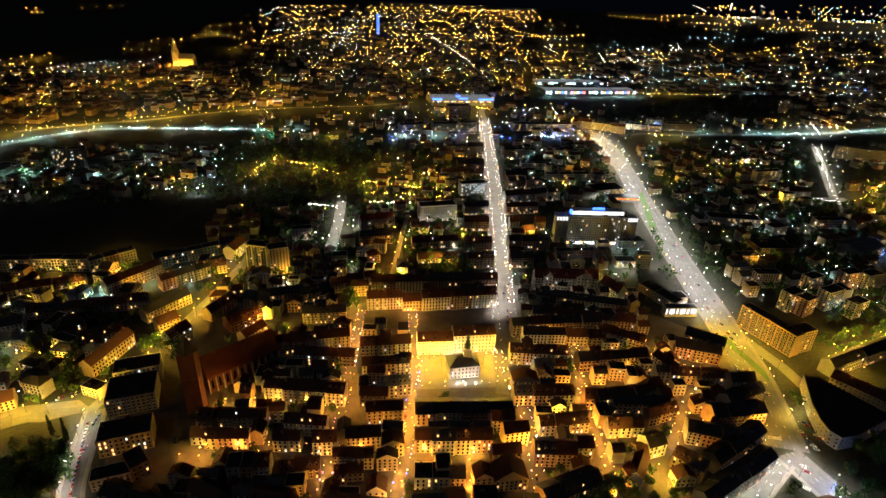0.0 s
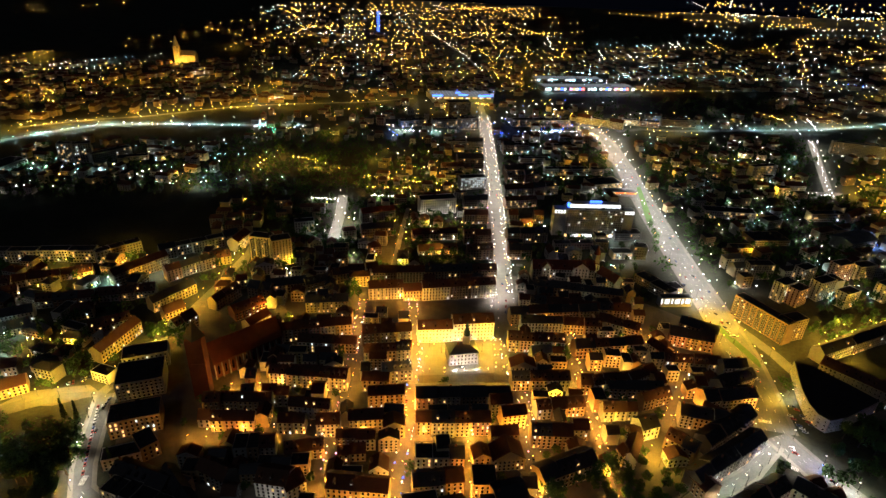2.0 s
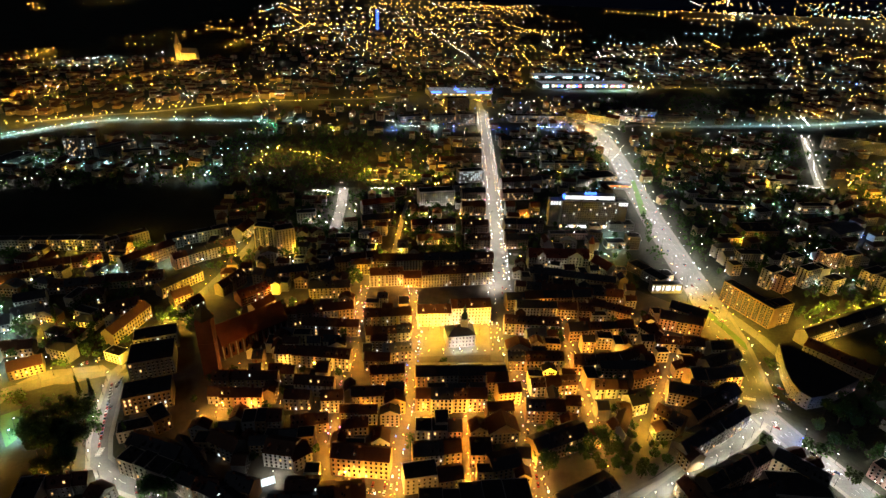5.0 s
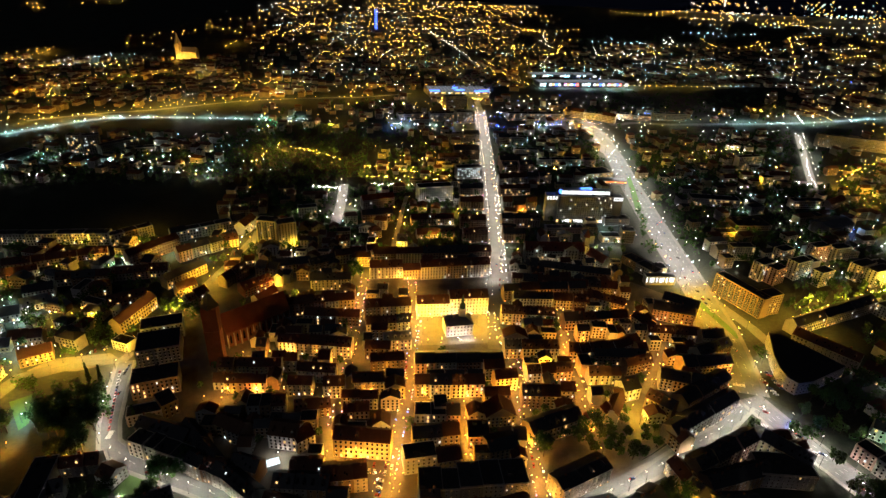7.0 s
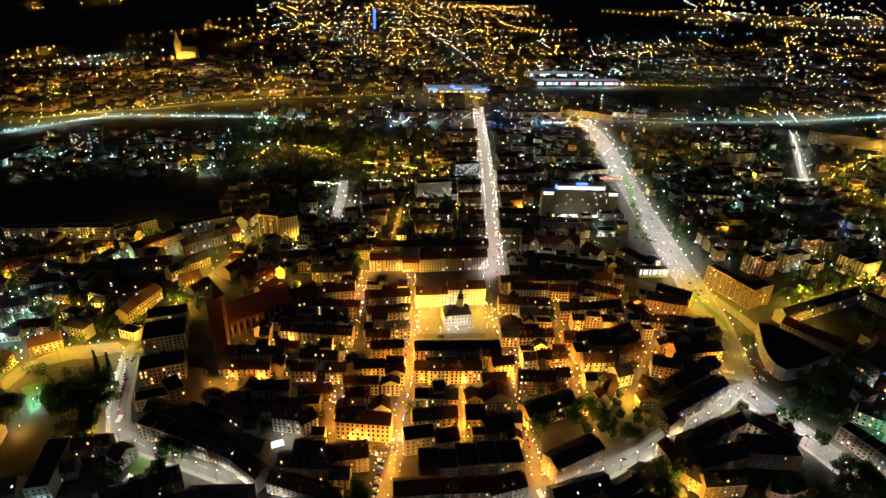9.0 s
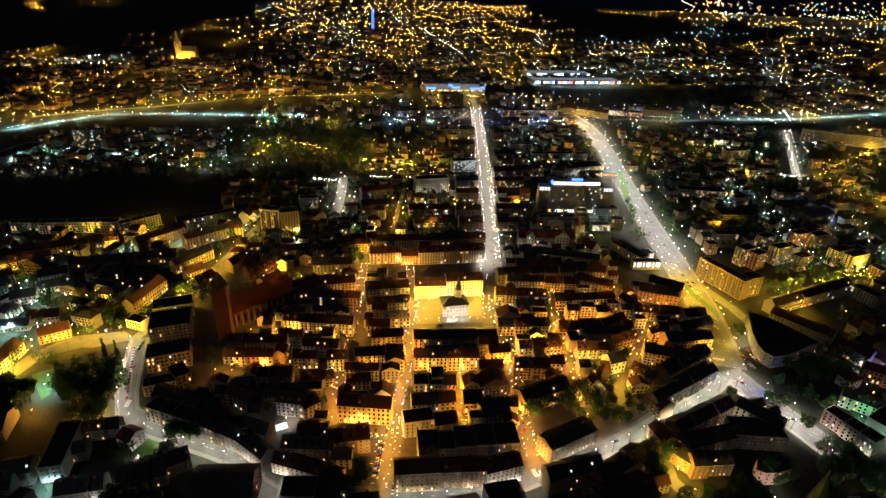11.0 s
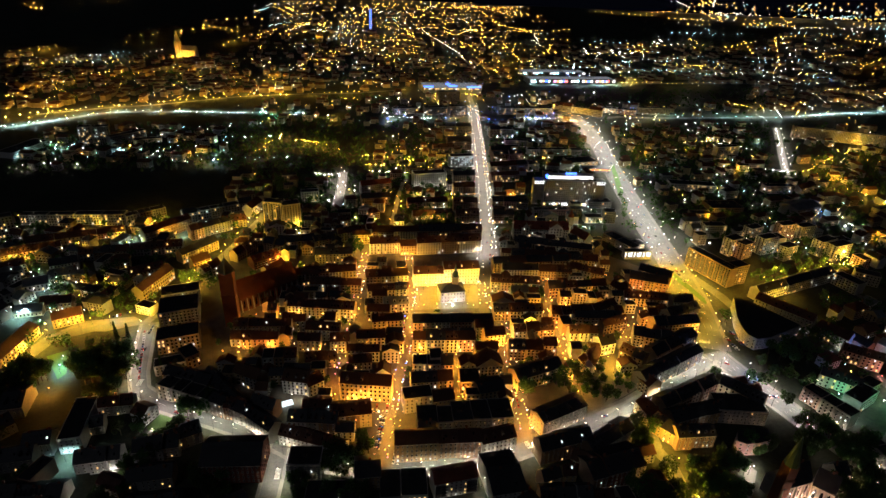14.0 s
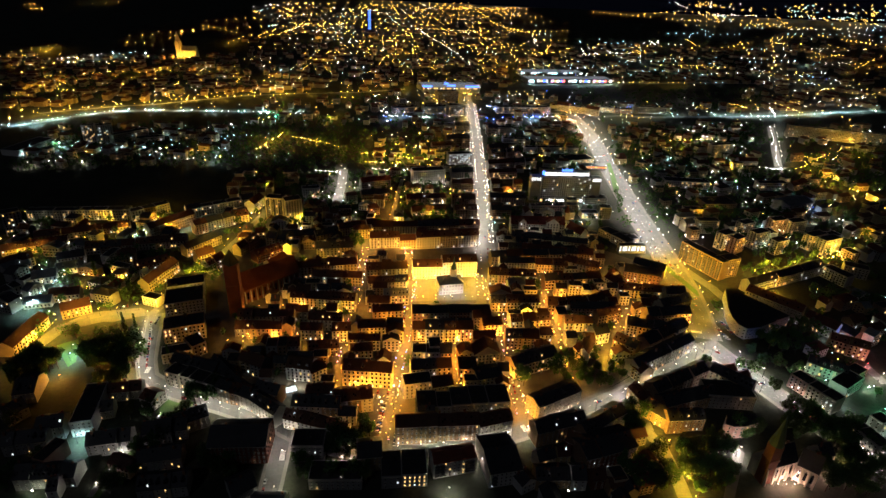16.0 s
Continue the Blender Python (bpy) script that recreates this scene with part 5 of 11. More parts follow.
house(-185.5, 247.2, 16.9, 13.6, -17.5, 12.0, 'brown', 'slate', 'gable', 5.0, 0.05, False, dormers=3)
house(-170.9, 241.9, 12.8, 14.9, -17.5, 12.7, 'brown', 'slate', 'gable', 4.3, 0.05, False)
house(-159.9, 239.9, 11.9, 14.3, -17.5, 11.3, 'brown', 'felt', 'flat', 4.4, 0.05, False)
house(-164.5, 245.6, 24.3, 10.4, -45.3, 12.1, 'grey', 'slate', 'gable', 5.6, 0.05, False)
house(-148.3, 229.7, 22.6, 9.9, -45.3, 11.5, 'brown', 'slate', 'gable', 5.2, 0.05, True, dormers=3)
house(-137.6, 216.3, 15.9, 12.0, -9.7, 12.0, 'brown', 'tiles', 'gable', 5.0, 0.05, True)
house(-123.0, 220.8, 9.8, 11.7, -17.3, 11.3, 'grey', 'slate', 'gable', 5.2, 0.05, True)
house(-113.3, 217.0, 9.8, 12.2, -17.3, 12.1, 'brown', 'slate', 'gable', 5.2, 0.05, True)
house(-94.6, 192.9, 10.5, 10.9, -16.9, 9.6, 'white', 'tiles', 'gable', 4.9, 0.05, True, dormers=3)
house(-82.9, 189.2, 14.0, 11.8, -16.9, 9.8, 'white', 'tiles', 'gable', 4.8, 0.05, True, dormers=2)
house(-70.5, 185.9, 12.2, 11.5, -16.9, 9.3, 'white', 'tiles', 'gable', 4.4, 0.05, True)
house(-58.5, 181.6, 12.6, 10.9, -16.9, 9.9, 'white', 'tiles', 'gable', 4.3, 0.05, True, dormers=2)
house(-88.9, 204.8, 13.7, 13.8, -2.2, 11.9, 'white', 'slate', 'gable', 5.0, 0.05, True, dormers=2)
house(-77.8, 205.2, 8.9, 14.8, -2.2, 11.2, 'grey', 'slate', 'gable', 4.9, 0.05, True, dormers=2)
house(-66.6, 204.4, 13.3, 14.3, -2.2, 11.5, 'brown', 'slate', 'gable', 5.0, 0.05, True, dormers=2)
house(-82.1, 217.0, 11.0, 13.6, 1.8, 11.6, 'brown', 'tiles', 'gable', 4.4, 0.05, True)
house(-71.5, 217.5, 10.4, 14.5, 1.8, 11.4, 'brown', 'tiles', 'gable', 4.4, 0.05, True)
house(-59.9, 211.3, 10.8, 16.6, 10.2, 11.3, 'white', 'tiles', 'gable', 4.6, 0.05, True, dormers=3)
house(-49.3, 211.5, 10.1, 15.4, 10.2, 12.8, 'brown', 'tiles', 'gable', 4.5, 0.05, True)
house(-40.0, 212.9, 8.8, 15.9, 10.2, 13.0, 'cream', 'tiles', 'gable', 4.6, 0.05, True)

# ---- street lamps ----
lamps([(73.3, 488.2), (75.5, 532.7), (79.9, 606.1), (85.2, 718.9), (91.0, 864.4), (95.9, 1015.2), (100.2, 1157.2), (105.0, 1301.8)], 18, 'w', 9, True)
lamps([(296.2, 496.7), (301.2, 584.8), (309.7, 702.8), (320.3, 826.1), (334.7, 957.5), (344.3, 1103.6), (337.3, 1226.8)], 24, 'W', 15, True)
lamps([(270.3, 320.8), (279.2, 360.2), (289.4, 414.6), (296.2, 496.7)], 26, 'a', 14, True)
lamps([(268.3, 316.2), (282.9, 274.8), (303.2, 230.1), (323.5, 189.7), (335.8, 165.9)], 13, 'w', 10, True)
lamps([(-254.4, 339.0), (-242.3, 299.4), (-231.7, 267.6), (-221.4, 247.4), (-197.8, 231.8), (-148.0, 214.1), (-110.1, 199.6)], 17, 'h', -6.5, False)
lamps([(-98.4, 194.2), (-73.1, 180.5), (-40.0, 172.9), (-16.2, 175.0), (20.1, 179.6), (66.5, 190.6), (113.3, 212.5), (166.5, 241.5), (229.3, 280.8), (262.2, 309.7)], 16, 'h', -6.5, False)
lamps([(-98.2, 179.3), (-97.2, 163.9), (-95.4, 133.0)], 30, 'h', 6, False)
lamps([(73.1, 366.0), (76.7, 345.7), (77.5, 304.0), (77.3, 242.1), (79.7, 206.7)], 15, 's', 3.5, True)
lamps([(-19.7, 492.6), (-13.5, 412.6), (-12.9, 361.8), (-14.7, 308.9), (-18.7, 267.8), (-23.2, 219.1), (-26.3, 175.8)], 15, 's', 3.5, True)
lamps([(-69.8, 489.3), (-69.2, 434.7), (-67.1, 375.1), (-66.8, 306.7), (-67.2, 266.0), (-65.4, 237.4)], 16, 's', 3, True)
lamps([(133.9, 440.1), (128.6, 385.2), (128.6, 324.0), (129.4, 289.2), (126.1, 250.7)], 18, 's', 3, True)
lamps([(198.0, 457.3), (213.0, 412.9), (235.4, 408.1), (262.8, 406.0)], 24, 's', 3, False)
lamps([(235.4, 408.1), (207.0, 356.8), (181.1, 317.1)], 26, 's', 3, False)
lamps([(-65.3, 491.1), (-21.1, 494.1), (69.2, 506.3)], 22, 's', 3, False)
lamps([(-60.8, 359.5), (-104.7, 354.2), (-132.8, 355.9)], 24, 's', 3, False)
lamps([(-13.6, 309.0), (-54.7, 304.6), (-111.1, 304.9), (-171.6, 303.2)], 22, 's', 3, False)
lamps([(69.9, 362.7), (122.7, 368.5), (204.8, 389.1)], 22, 's', 2.5, False)
lamps([(-9.2, 303.0), (48.9, 306.3), (73.2, 312.6)], 17, 's', 2.5, False)
lamps([(29.6, 304.6), (29.9, 269.6), (29.6, 237.1)], 18, 's', 2, False)
lamps([(-169.0, 347.1), (-131.7, 350.9)], 22, 's', 2.5, False)
lamp(10.4, 406.7, 'M', 0)
lamp(47.2, 409.9, 'M', 0)
lamp(-4.4, 389.6, 'a', 0)
lamp(58.4, 395.2, 'a', 0)
lamp(-0.7, 413.4, 'a', 0)
lamp(57.7, 419.1, 'a', 0)
lamp(33.0, 421.0, 'Q', 0)
lamp(20.0, 417.6, 'Q', 0)
lamp(-54.4, 240.5, 's', 0)
lamp(-45.0, 238.1, 's', 0)
lamp(-27.0, 242.1, 's', 0)
lamp(-19.5, 232.2, 's', 0)
lamp(-41.7, 228.2, 's', 0)
lamps([(-309.4, 326.9), (-288.6, 337.4), (-259.6, 343.7), (-247.4, 396.1), (-227.4, 503.2), (-216.5, 591.8)], 16, 'a', 4, True)
lamps([(-349.4, 263.2), (-334.1, 283.2), (-327.4, 313.2), (-309.4, 326.9)], 22, 'a', 5, False)
lamps([(293.8, 499.5), (321.9, 418.9), (327.2, 389.6)], 24, 'a', 6, True)
lamps([(170.3, 203.2), (178.5, 183.4), (179.1, 152.8), (177.7, 130.1)], 16, 'a', 5, False)
lamp(169.1, 234.7, 'a', 0)
lamp(-237.8, 175.4, 'c', 0)
lamp(230.3, 175.0, 'h', 0)
lamp(19.2, 136.0, 'h', 0)
lamp(42.4, 160.6, 'h', 0)
lamp(-51.4, 142.6, 'h', 0)
lamps([(-353.3, 269.1), (-338.0, 289.5), (-331.4, 320.3)], 18, 'a', -5, False)
lamps([(-126.2, 630.0), (-129.5, 698.3), (-137.1, 777.2)], 22, 'w', 5, True)
lamps([(-46.6, 567.5), (-41.6, 682.4)], 28, 's', 3, False)
lamp(22.5, 380.5, 'Q', 90)
lamp(31.0, 381.5, 'Q', 90)
lamp(39.5, 383.0, 'Q', 90)
lamp(240.3, 247.3, 'q', 0)
lamp(-101.3, 236.3, 'h', 0)
# low lights added to brighten the hotel, municipal, office and school fronts
lamp(174.6, 643.0, 'q', 90)
lamp(187.3, 644.1, 'Q', 90)
lamp(200.0, 645.1, 'q', 90)
lamp(212.8, 646.2, 'q', 90)
lamp(225.6, 647.3, 'Q', 90)
lamp(238.4, 648.4, 'q', 90)
lamp(114.3, 528.8, 'Q', 90)
lamp(129.0, 529.8, 'Q', 90)
lamp(143.7, 530.9, 'Q', 90)
lamp(158.5, 531.9, 'Q', 90)
lamp(173.3, 533.0, 'Q', 90)
lamp(-12.2, 702.1, 'q', 90)
lamp(1.7, 703.4, 'q', 90)
lamp(15.7, 704.7, 'q', 90)
lamp(28.0, 705.9, 'q', 90)
lamp(-110.8, 144.2, 'q', 90)
lamp(-293.1, 265.3, 'c', 0)
lamp(-297.1, 276.7, 'c', 0)
lamp(-305.1, 244.5, 'c', 0)
lamp(-288.3, 241.0, 's', 0)
lamp(-246.6, 232.9, 's', 0)
lamp(-241.6, 245.3, 's', 0)
lamp(-331.2, 249.2, 's', 0)
lamp(-329.2, 263.9, 's', 0)
lamps([(-208.1, 135.2), (-205.9, 151.9), (-203.0, 165.0), (-199.4, 182.2), (-192.3, 208.0)], 13, 'q', 2, False)
lamps([(384.0, 365.1), (395.5, 340.3), (401.7, 306.5), (404.8, 260.0)], 30, 'h', 5, True)
lamp(385.1, 252.0, 'g', 0)
lamp(349.6, 250.9, 'g', 0)
lamp(346.7, 258.1, 'g', 0)
lamp(374.9, 224.4, 'g', 0)
lamp(395.4, 335.5, 'r', 0)
lamp(407.3, 306.7, 'r', 0)
lamp(401.7, 283.1, 'r', 0)
lamp(371.2, 356.2, 'b', 0)
lamp(282.8, 285.2, 'b', 0)
lamp(584.2, 664.3, 'b', 0)
lamp(-83.2, 190.7, 'b', 0)
lamp(402.2, 317.2, 'b', 0)
lamp(-73.5, 1156.4, 'b', 0)
lamp(268.2, 1204.8, 'b', 0)
lamp(66.0, 1551.3, 'b', 0)
lamp(570.3, 709.3, 'b', 0)
lamps([(327.4, 263.4), (340.0, 228.6), (339.7, 181.8)], 24, 'h', 3, False)
lamp(362.2, 385.7, 'h', 0)
lamp(377.9, 370.1, 'h', 0)
lamp(389.8, 350.0, 'h', 0)

# ---- landmarks ----
hotel = \
house(207.1, 664.0, 75.7, 18.0, 2.1, 38.0, 'grey', 'felt', 'flat', 5.0, 0.08, False, storey=3.2, name='hotel_block', label='tall grey concrete hotel slab, white-lit crown, few lit windows', category='hotel', group='tall blocks')
house(58.1, 823.1, 42.0, 15.0, 15.5, 19.0, 'white', 'felt', 'flat', 5.0, 0.6, False, storey=3.2, name='office_block', label='white office block with rows of lit windows', category='office', group='tall blocks')
house(4.6, 720.9, 50.9, 18.0, 15.1, 22.0, 'white', 'felt', 'flat', 5.0, 0.03, False, storey=3.6, name='office_block', label='pale five-storey office block with dark windows', category='office', group='tall blocks')
tower_a = \
house(-195.5, 561.8, 24.2, 14.0, -8.9, 32.0, 'cream', 'felt', 'flat', 5.0, 0.08, False, sides=True, storey=2.9, name='apartment_tower', label='cream apartment tower with stacked balconies, flat roof', category='apartment block', group='tall blocks')
house(-169.2, 557.3, 21.6, 16.0, 25.9, 32.0, 'cream', 'felt', 'flat', 5.0, 0.05, False, sides=True, storey=2.9, name='apartment_tower', label='cream apartment tower with stacked balconies, flat roof', category='apartment block', group='tall blocks')
house(-164.4, 645.5, 24.6, 12.0, 16.0, 15.0, 'white', 'felt', 'flat', 5.0, 0.05, False)
house(-103.5, 555.6, 16.1, 12.0, 17.7, 13.0, 'ochre', 'tiles', 'gable', 5.0, 0.05, False, dormers=2)
house(-67.2, 541.8, 13.3, 10.0, 19.7, 10.0, 'ochre', 'tiles', 'gable', 5.0, 0.05, False)
house(-84.0, 543.3, 20.1, 8.0, 9.3, 6.0, 'ochre', 'tiles', 'gable', 5.0, 0.05, False)
house(-75.0, 689.0, 45.8, 13.0, 21.3, 14.0, 'grey', 'red_tiles', 'gable', 5.0, 0.05, False)
house(-71.6, 640.6, 40.7, 12.0, 14.6, 12.0, 'brown', 'slate', 'gable', 5.0, 0.05, False)
house(-68.5, 592.2, 13.5, 12.0, 21.8, 10.0, 'brown', 'tiles', 'hip', 5.0, 0.05, False)
house(-141.1, 599.5, 15.8, 10.0, 27.3, 9.0, 'ochre', 'tiles', 'front', 5.0, 0.05, False)
house(146.2, 545.3, 70.2, 14.0, 1.5, 15.0, 'stone', 'red_tiles', 'gable', 8.0, 0.02, False, dormers=5, storey=4.2, name='municipal_building', label='pale stone municipal building with ornate gables and red roof', category='public building')
house(189.4, 532.2, 26.7, 13.0, -59.0, 13.0, 'stone', 'red_tiles', 'gable', 7.0, 0.05, False)
house(139.9, 534.8, 10.8, 12.0, -14.2, 10.0, 'stone', 'felt', 'flat', 5.0, 0.05, False)
house(125.5, 540.2, 8.9, 8.0, 4.4, 19.0, 'stone', 'red_tiles', 'front', 5.0, 0.05, False)
house(164.2, 540.5, 16.0, 8.0, -1.9, 19.0, 'stone', 'red_tiles', 'front', 6.0, 0.05, False)
house(124.5, 755.8, 47.5, 12.0, 12.7, 12.0, 'pink', 'tiles', 'gable', 4.0, 0.2, False)
house(141.9, 701.8, 13.4, 10.0, 5.6, 13.0, 'brown', 'tiles', 'gable', 5.0, 0.05, False)
house(124.8, 688.2, 16.5, 10.0, 13.7, 6.0, 'ochre', 'tiles', 'gable', 5.0, 0.05, False)
house(230.1, 603.7, 24.5, 14.0, 4.7, 8.0, 'white', 'felt', 'flat', 5.0, 0.6, False)
house(250.3, 603.2, 16.5, 13.0, -2.3, 17.0, 'grey', 'felt', 'flat', 5.0, 0.05, False)
house(261.1, 520.5, 23.8, 14.0, 11.9, 9.0, 'white', 'felt', 'flat', 5.0, 0.9, False, name='shop', label='brightly lit white glass-fronted shop by the avenue', category='shop')
slab = \
house(323.3, 462.1, 59.2, 12.0, -64.1, 23.0, 'brown', 'felt', 'flat', 5.0, 0.05, False, storey=2.9, name='apartment_block', label='long beige panel apartment slab with rows of balconies', category='apartment block', group='tall blocks')
house(351.7, 444.0, 24.5, 14.0, 19.9, 23.0, 'brown', 'felt', 'flat', 5.0, 0.08, False, storey=2.9, name='apartment_block', label='beige panel apartment block with lit windows', category='apartment block', group='tall blocks')
house(380.2, 565.8, 29.5, 13.0, 4.5, 18.0, 'cream', 'felt', 'flat', 5.0, 0.12, False, sides=True, storey=2.9, name='apartment_block', label='plain panel apartment block with a few lit windows', category='apartment block', group='tall blocks')
house(385.1, 517.9, 21.4, 13.0, 26.9, 22.0, 'cream', 'felt', 'flat', 5.0, 0.12, False, sides=True, storey=2.9, name='apartment_block', label='plain panel apartment block with a few lit windows', category='apartment block', group='tall blocks')
house(396.0, 509.7, 18.6, 13.0, 29.9, 20.0, 'pink', 'felt', 'flat', 5.0, 0.12, False, sides=True, storey=2.9, name='apartment_block', label='plain panel apartment block with a few lit windows', category='apartment block', group='tall blocks')
house(430.7, 524.6, 25.1, 13.0, 23.8, 22.0, 'cream', 'felt', 'flat', 5.0, 0.12, False, sides=True, storey=2.9, name='apartment_block', label='plain panel apartment block with a few lit windows', category='apartment block', group='tall blocks')
house(478.1, 567.2, 23.9, 13.0, 18.0, 22.0, 'pink', 'felt', 'flat', 5.0, 0.12, False, sides=True, storey=2.9, name='apartment_block', label='plain panel apartment block with a few lit windows', category='apartment block', group='tall blocks')
house(449.8, 509.5, 21.9, 13.0, 25.5, 18.0, 'concrete', 'felt', 'flat', 5.0, 0.12, False, sides=True, storey=2.9, name='apartment_block', label='plain panel apartment block with a few lit windows', category='apartment block', group='tall blocks')
house(507.0, 526.7, 29.4, 13.0, 24.2, 20.0, 'cream', 'felt', 'flat', 5.0, 0.12, False, sides=True, storey=2.9, name='apartment_block', label='plain panel apartment block with a few lit windows', category='apartment block', group='tall blocks')
house(517.4, 514.2, 30.5, 13.0, 22.7, 20.0, 'concrete', 'felt', 'flat', 5.0, 0.12, False, sides=True, storey=2.9, name='apartment_block', label='plain panel apartment block with a few lit windows', category='apartment block', group='tall blocks')
house(508.8, 573.0, 25.1, 13.0, 17.3, 18.0, 'cream', 'felt', 'flat', 5.0, 0.12, False, sides=True, storey=2.9, name='apartment_block', label='plain panel apartment block with a few lit windows', category='apartment block', group='tall blocks')
house(430.7, 557.9, 21.6, 13.0, 24.1, 20.0, 'cream', 'felt', 'flat', 5.0, 0.12, False, sides=True, storey=2.9, name='apartment_block', label='plain panel apartment block with a few lit windows', category='apartment block', group='tall blocks')
house(522.6, 494.9, 15.7, 13.0, -74.5, 14.0, 'pink', 'felt', 'flat', 5.0, 0.12, False, sides=True, storey=2.9, name='apartment_block', label='plain panel apartment block with a few lit windows', category='apartment block', group='tall blocks')
house(559.4, 653.1, 53.8, 30.0, 24.0, 13.0, 'grey', 'sheet', 'gable', 4.0, 0.05, False)
house(424.1, 741.4, 72.1, 20.0, -4.9, 11.0, 'white', 'felt', 'flat', 5.0, 0.25, False)
house(441.9, 657.5, 49.3, 30.0, 4.9, 7.0, 'brown', 'felt', 'flat', 5.0, 0.05, False)
house(393.7, 634.2, 30.4, 14.0, 4.8, 6.0, 'ochre', 'felt', 'flat', 5.0, 0.05, False)
house(883.0, 1076.1, 188.0, 12.0, -18.1, 24.0, 'cream', 'felt', 'flat', 5.0, 0.06, False, storey=2.9, name='apartment_block', label='very long pale panel apartment slab', category='apartment block', group='tall blocks')
house(564.8, 924.3, 49.9, 13.0, 15.8, 24.0, 'concrete', 'felt', 'flat', 5.0, 0.08, False, storey=2.9, name='apartment_block', label='plain panel apartment block with a few lit windows', category='apartment block', group='tall blocks')
house(582.6, 858.7, 35.9, 12.0, 1.2, 14.0, 'white', 'tiles', 'gable', 5.0, 0.05, False)
house(495.1, 846.6, 23.9, 12.0, 6.3, 10.0, 'cream', 'tiles', 'gable', 5.0, 0.05, False)
house(568.6, 746.2, 50.1, 14.0, 5.6, 12.0, 'brown', 'felt', 'flat', 5.0, 0.05, False)
house(618.9, 754.0, 46.3, 14.0, 33.0, 10.0, 'brown', 'tiles', 'gable', 5.0, 0.05, False)
house(-595.0, 869.5, 19.9, 14.0, 19.4, 32.0, 'concrete', 'felt', 'flat', 5.0, 0.25, False, storey=2.9, name='apartment_block', label='tall panel apartment block with lit windows', category='apartment block', group='tall blocks')
house(-569.7, 875.1, 25.2, 14.0, 26.1, 32.0, 'concrete', 'felt', 'flat', 5.0, 0.12, False, storey=2.9, name='apartment_block', label='tall panel apartment block with lit windows', category='apartment block', group='tall blocks')
house(-534.3, 895.0, 63.8, 14.0, 53.3, 16.0, 'concrete', 'felt', 'flat', 5.0, 0.1, False)
house(-660.1, 823.8, 79.3, 30.0, 80.8, 9.0, 'white', 'felt', 'flat', 5.0, 0.05, False)
house(-502.8, 895.7, 46.2, 14.0, 21.5, 7.0, 'cream', 'felt', 'flat', 5.0, 0.05, False)

# ---- behind the shopping avenue ----
house(-51.2, 1185.6, 58.5, 20.6, 20.6, 12.0, 'grey', 'felt', 'flat', 5.4, 0.2, False, dormers=2)
house(16.6, 1186.5, 56.5, 19.7, 15.3, 16.3, 'grey', 'felt', 'flat', 4.5, 0.15, False, dormers=2)
house(65.9, 1177.9, 39.8, 20.8, 17.9, 22.7, 'grey', 'felt', 'flat', 5.1, 0.2, False, dormers=3)
house(48.9, 1306.8, 53.5, 25.0, 18.3, 28.0, 'brown', 'felt', 'flat', 5.0, 0.05, False, name='office_block', label='dark office tower before the station', category='office')
house(16.7, 1464.9, 81.0, 40.0, 17.2, 12.0, 'white', 'felt', 'flat', 5.0, 0.9, False, name='railway_station', label='long white-lit railway station hall with flat roof', category='station')
house(99.3, 1490.1, 91.8, 40.0, 16.7, 12.0, 'white', 'felt', 'flat', 5.0, 0.9, False, name='railway_station', label='long white-lit railway station hall with flat roof', category='station')
house(185.1, 1218.6, 47.6, 19.7, 7.0, 14.6, 'grey', 'felt', 'flat', 5.5, 0.2, False, dormers=2)
house(227.6, 1223.0, 38.3, 20.5, 7.0, 14.8, 'grey', 'felt', 'flat', 5.7, 0.2, False, dormers=3)
house(269.5, 1231.3, 45.1, 19.4, 7.0, 14.1, 'grey', 'felt', 'flat', 5.7, 0.2, False, dormers=2)
house(327.0, 1266.0, 30.9, 16.7, -25.5, 14.4, 'cream', 'tiles', 'gable', 5.6, 0.05, False)
house(360.6, 1252.6, 42.1, 15.7, -25.5, 13.9, 'cream', 'felt', 'flat', 5.0, 0.05, False, dormers=3)
house(391.2, 1230.2, 30.0, 15.2, -25.5, 15.4, 'cream', 'tiles', 'gable', 5.4, 0.05, False)
house(436.7, 1270.9, 36.2, 18.6, -12.1, 11.1, 'white', 'felt', 'flat', 4.3, 0.4, False)
house(476.2, 1262.4, 44.6, 18.4, -12.1, 11.1, 'pink', 'felt', 'flat', 5.4, 0.4, False)
house(548.7, 1275.0, 78.0, 18.4, 0.7, 14.6, 'cream', 'felt', 'flat', 5.2, 0.05, False, dormers=3)
house(132.4, 1013.8, 20.5, 15.3, 2.9, 17.8, 'brown', 'slate', 'gable', 5.3, 0.05, False)
house(156.0, 1014.6, 27.0, 16.1, 2.9, 17.9, 'grey', 'felt', 'flat', 4.8, 0.05, False)
house(156.8, 951.3, 22.6, 11.7, 3.0, 13.0, 'white', 'felt', 'flat', 5.4, 0.05, False, dormers=3)
house(182.9, 959.8, 27.5, 11.8, 3.0, 11.0, 'grey', 'felt', 'flat', 5.7, 0.05, False)
house(130.8, 884.5, 36.0, 18.2, 7.0, 14.3, 'brown', 'slate', 'gable', 4.8, 0.05, False)
house(37.8, 1027.5, 35.7, 16.1, 12.1, 15.9, 'grey', 'felt', 'flat', 5.4, 0.05, False)
house(70.9, 1031.9, 32.4, 16.7, 12.1, 16.6, 'grey', 'slate', 'gable', 4.4, 0.05, False)
house(57.7, 921.8, 45.3, 20.4, 7.5, 17.9, 'brown', 'slate', 'gable', 5.7, 0.05, False)
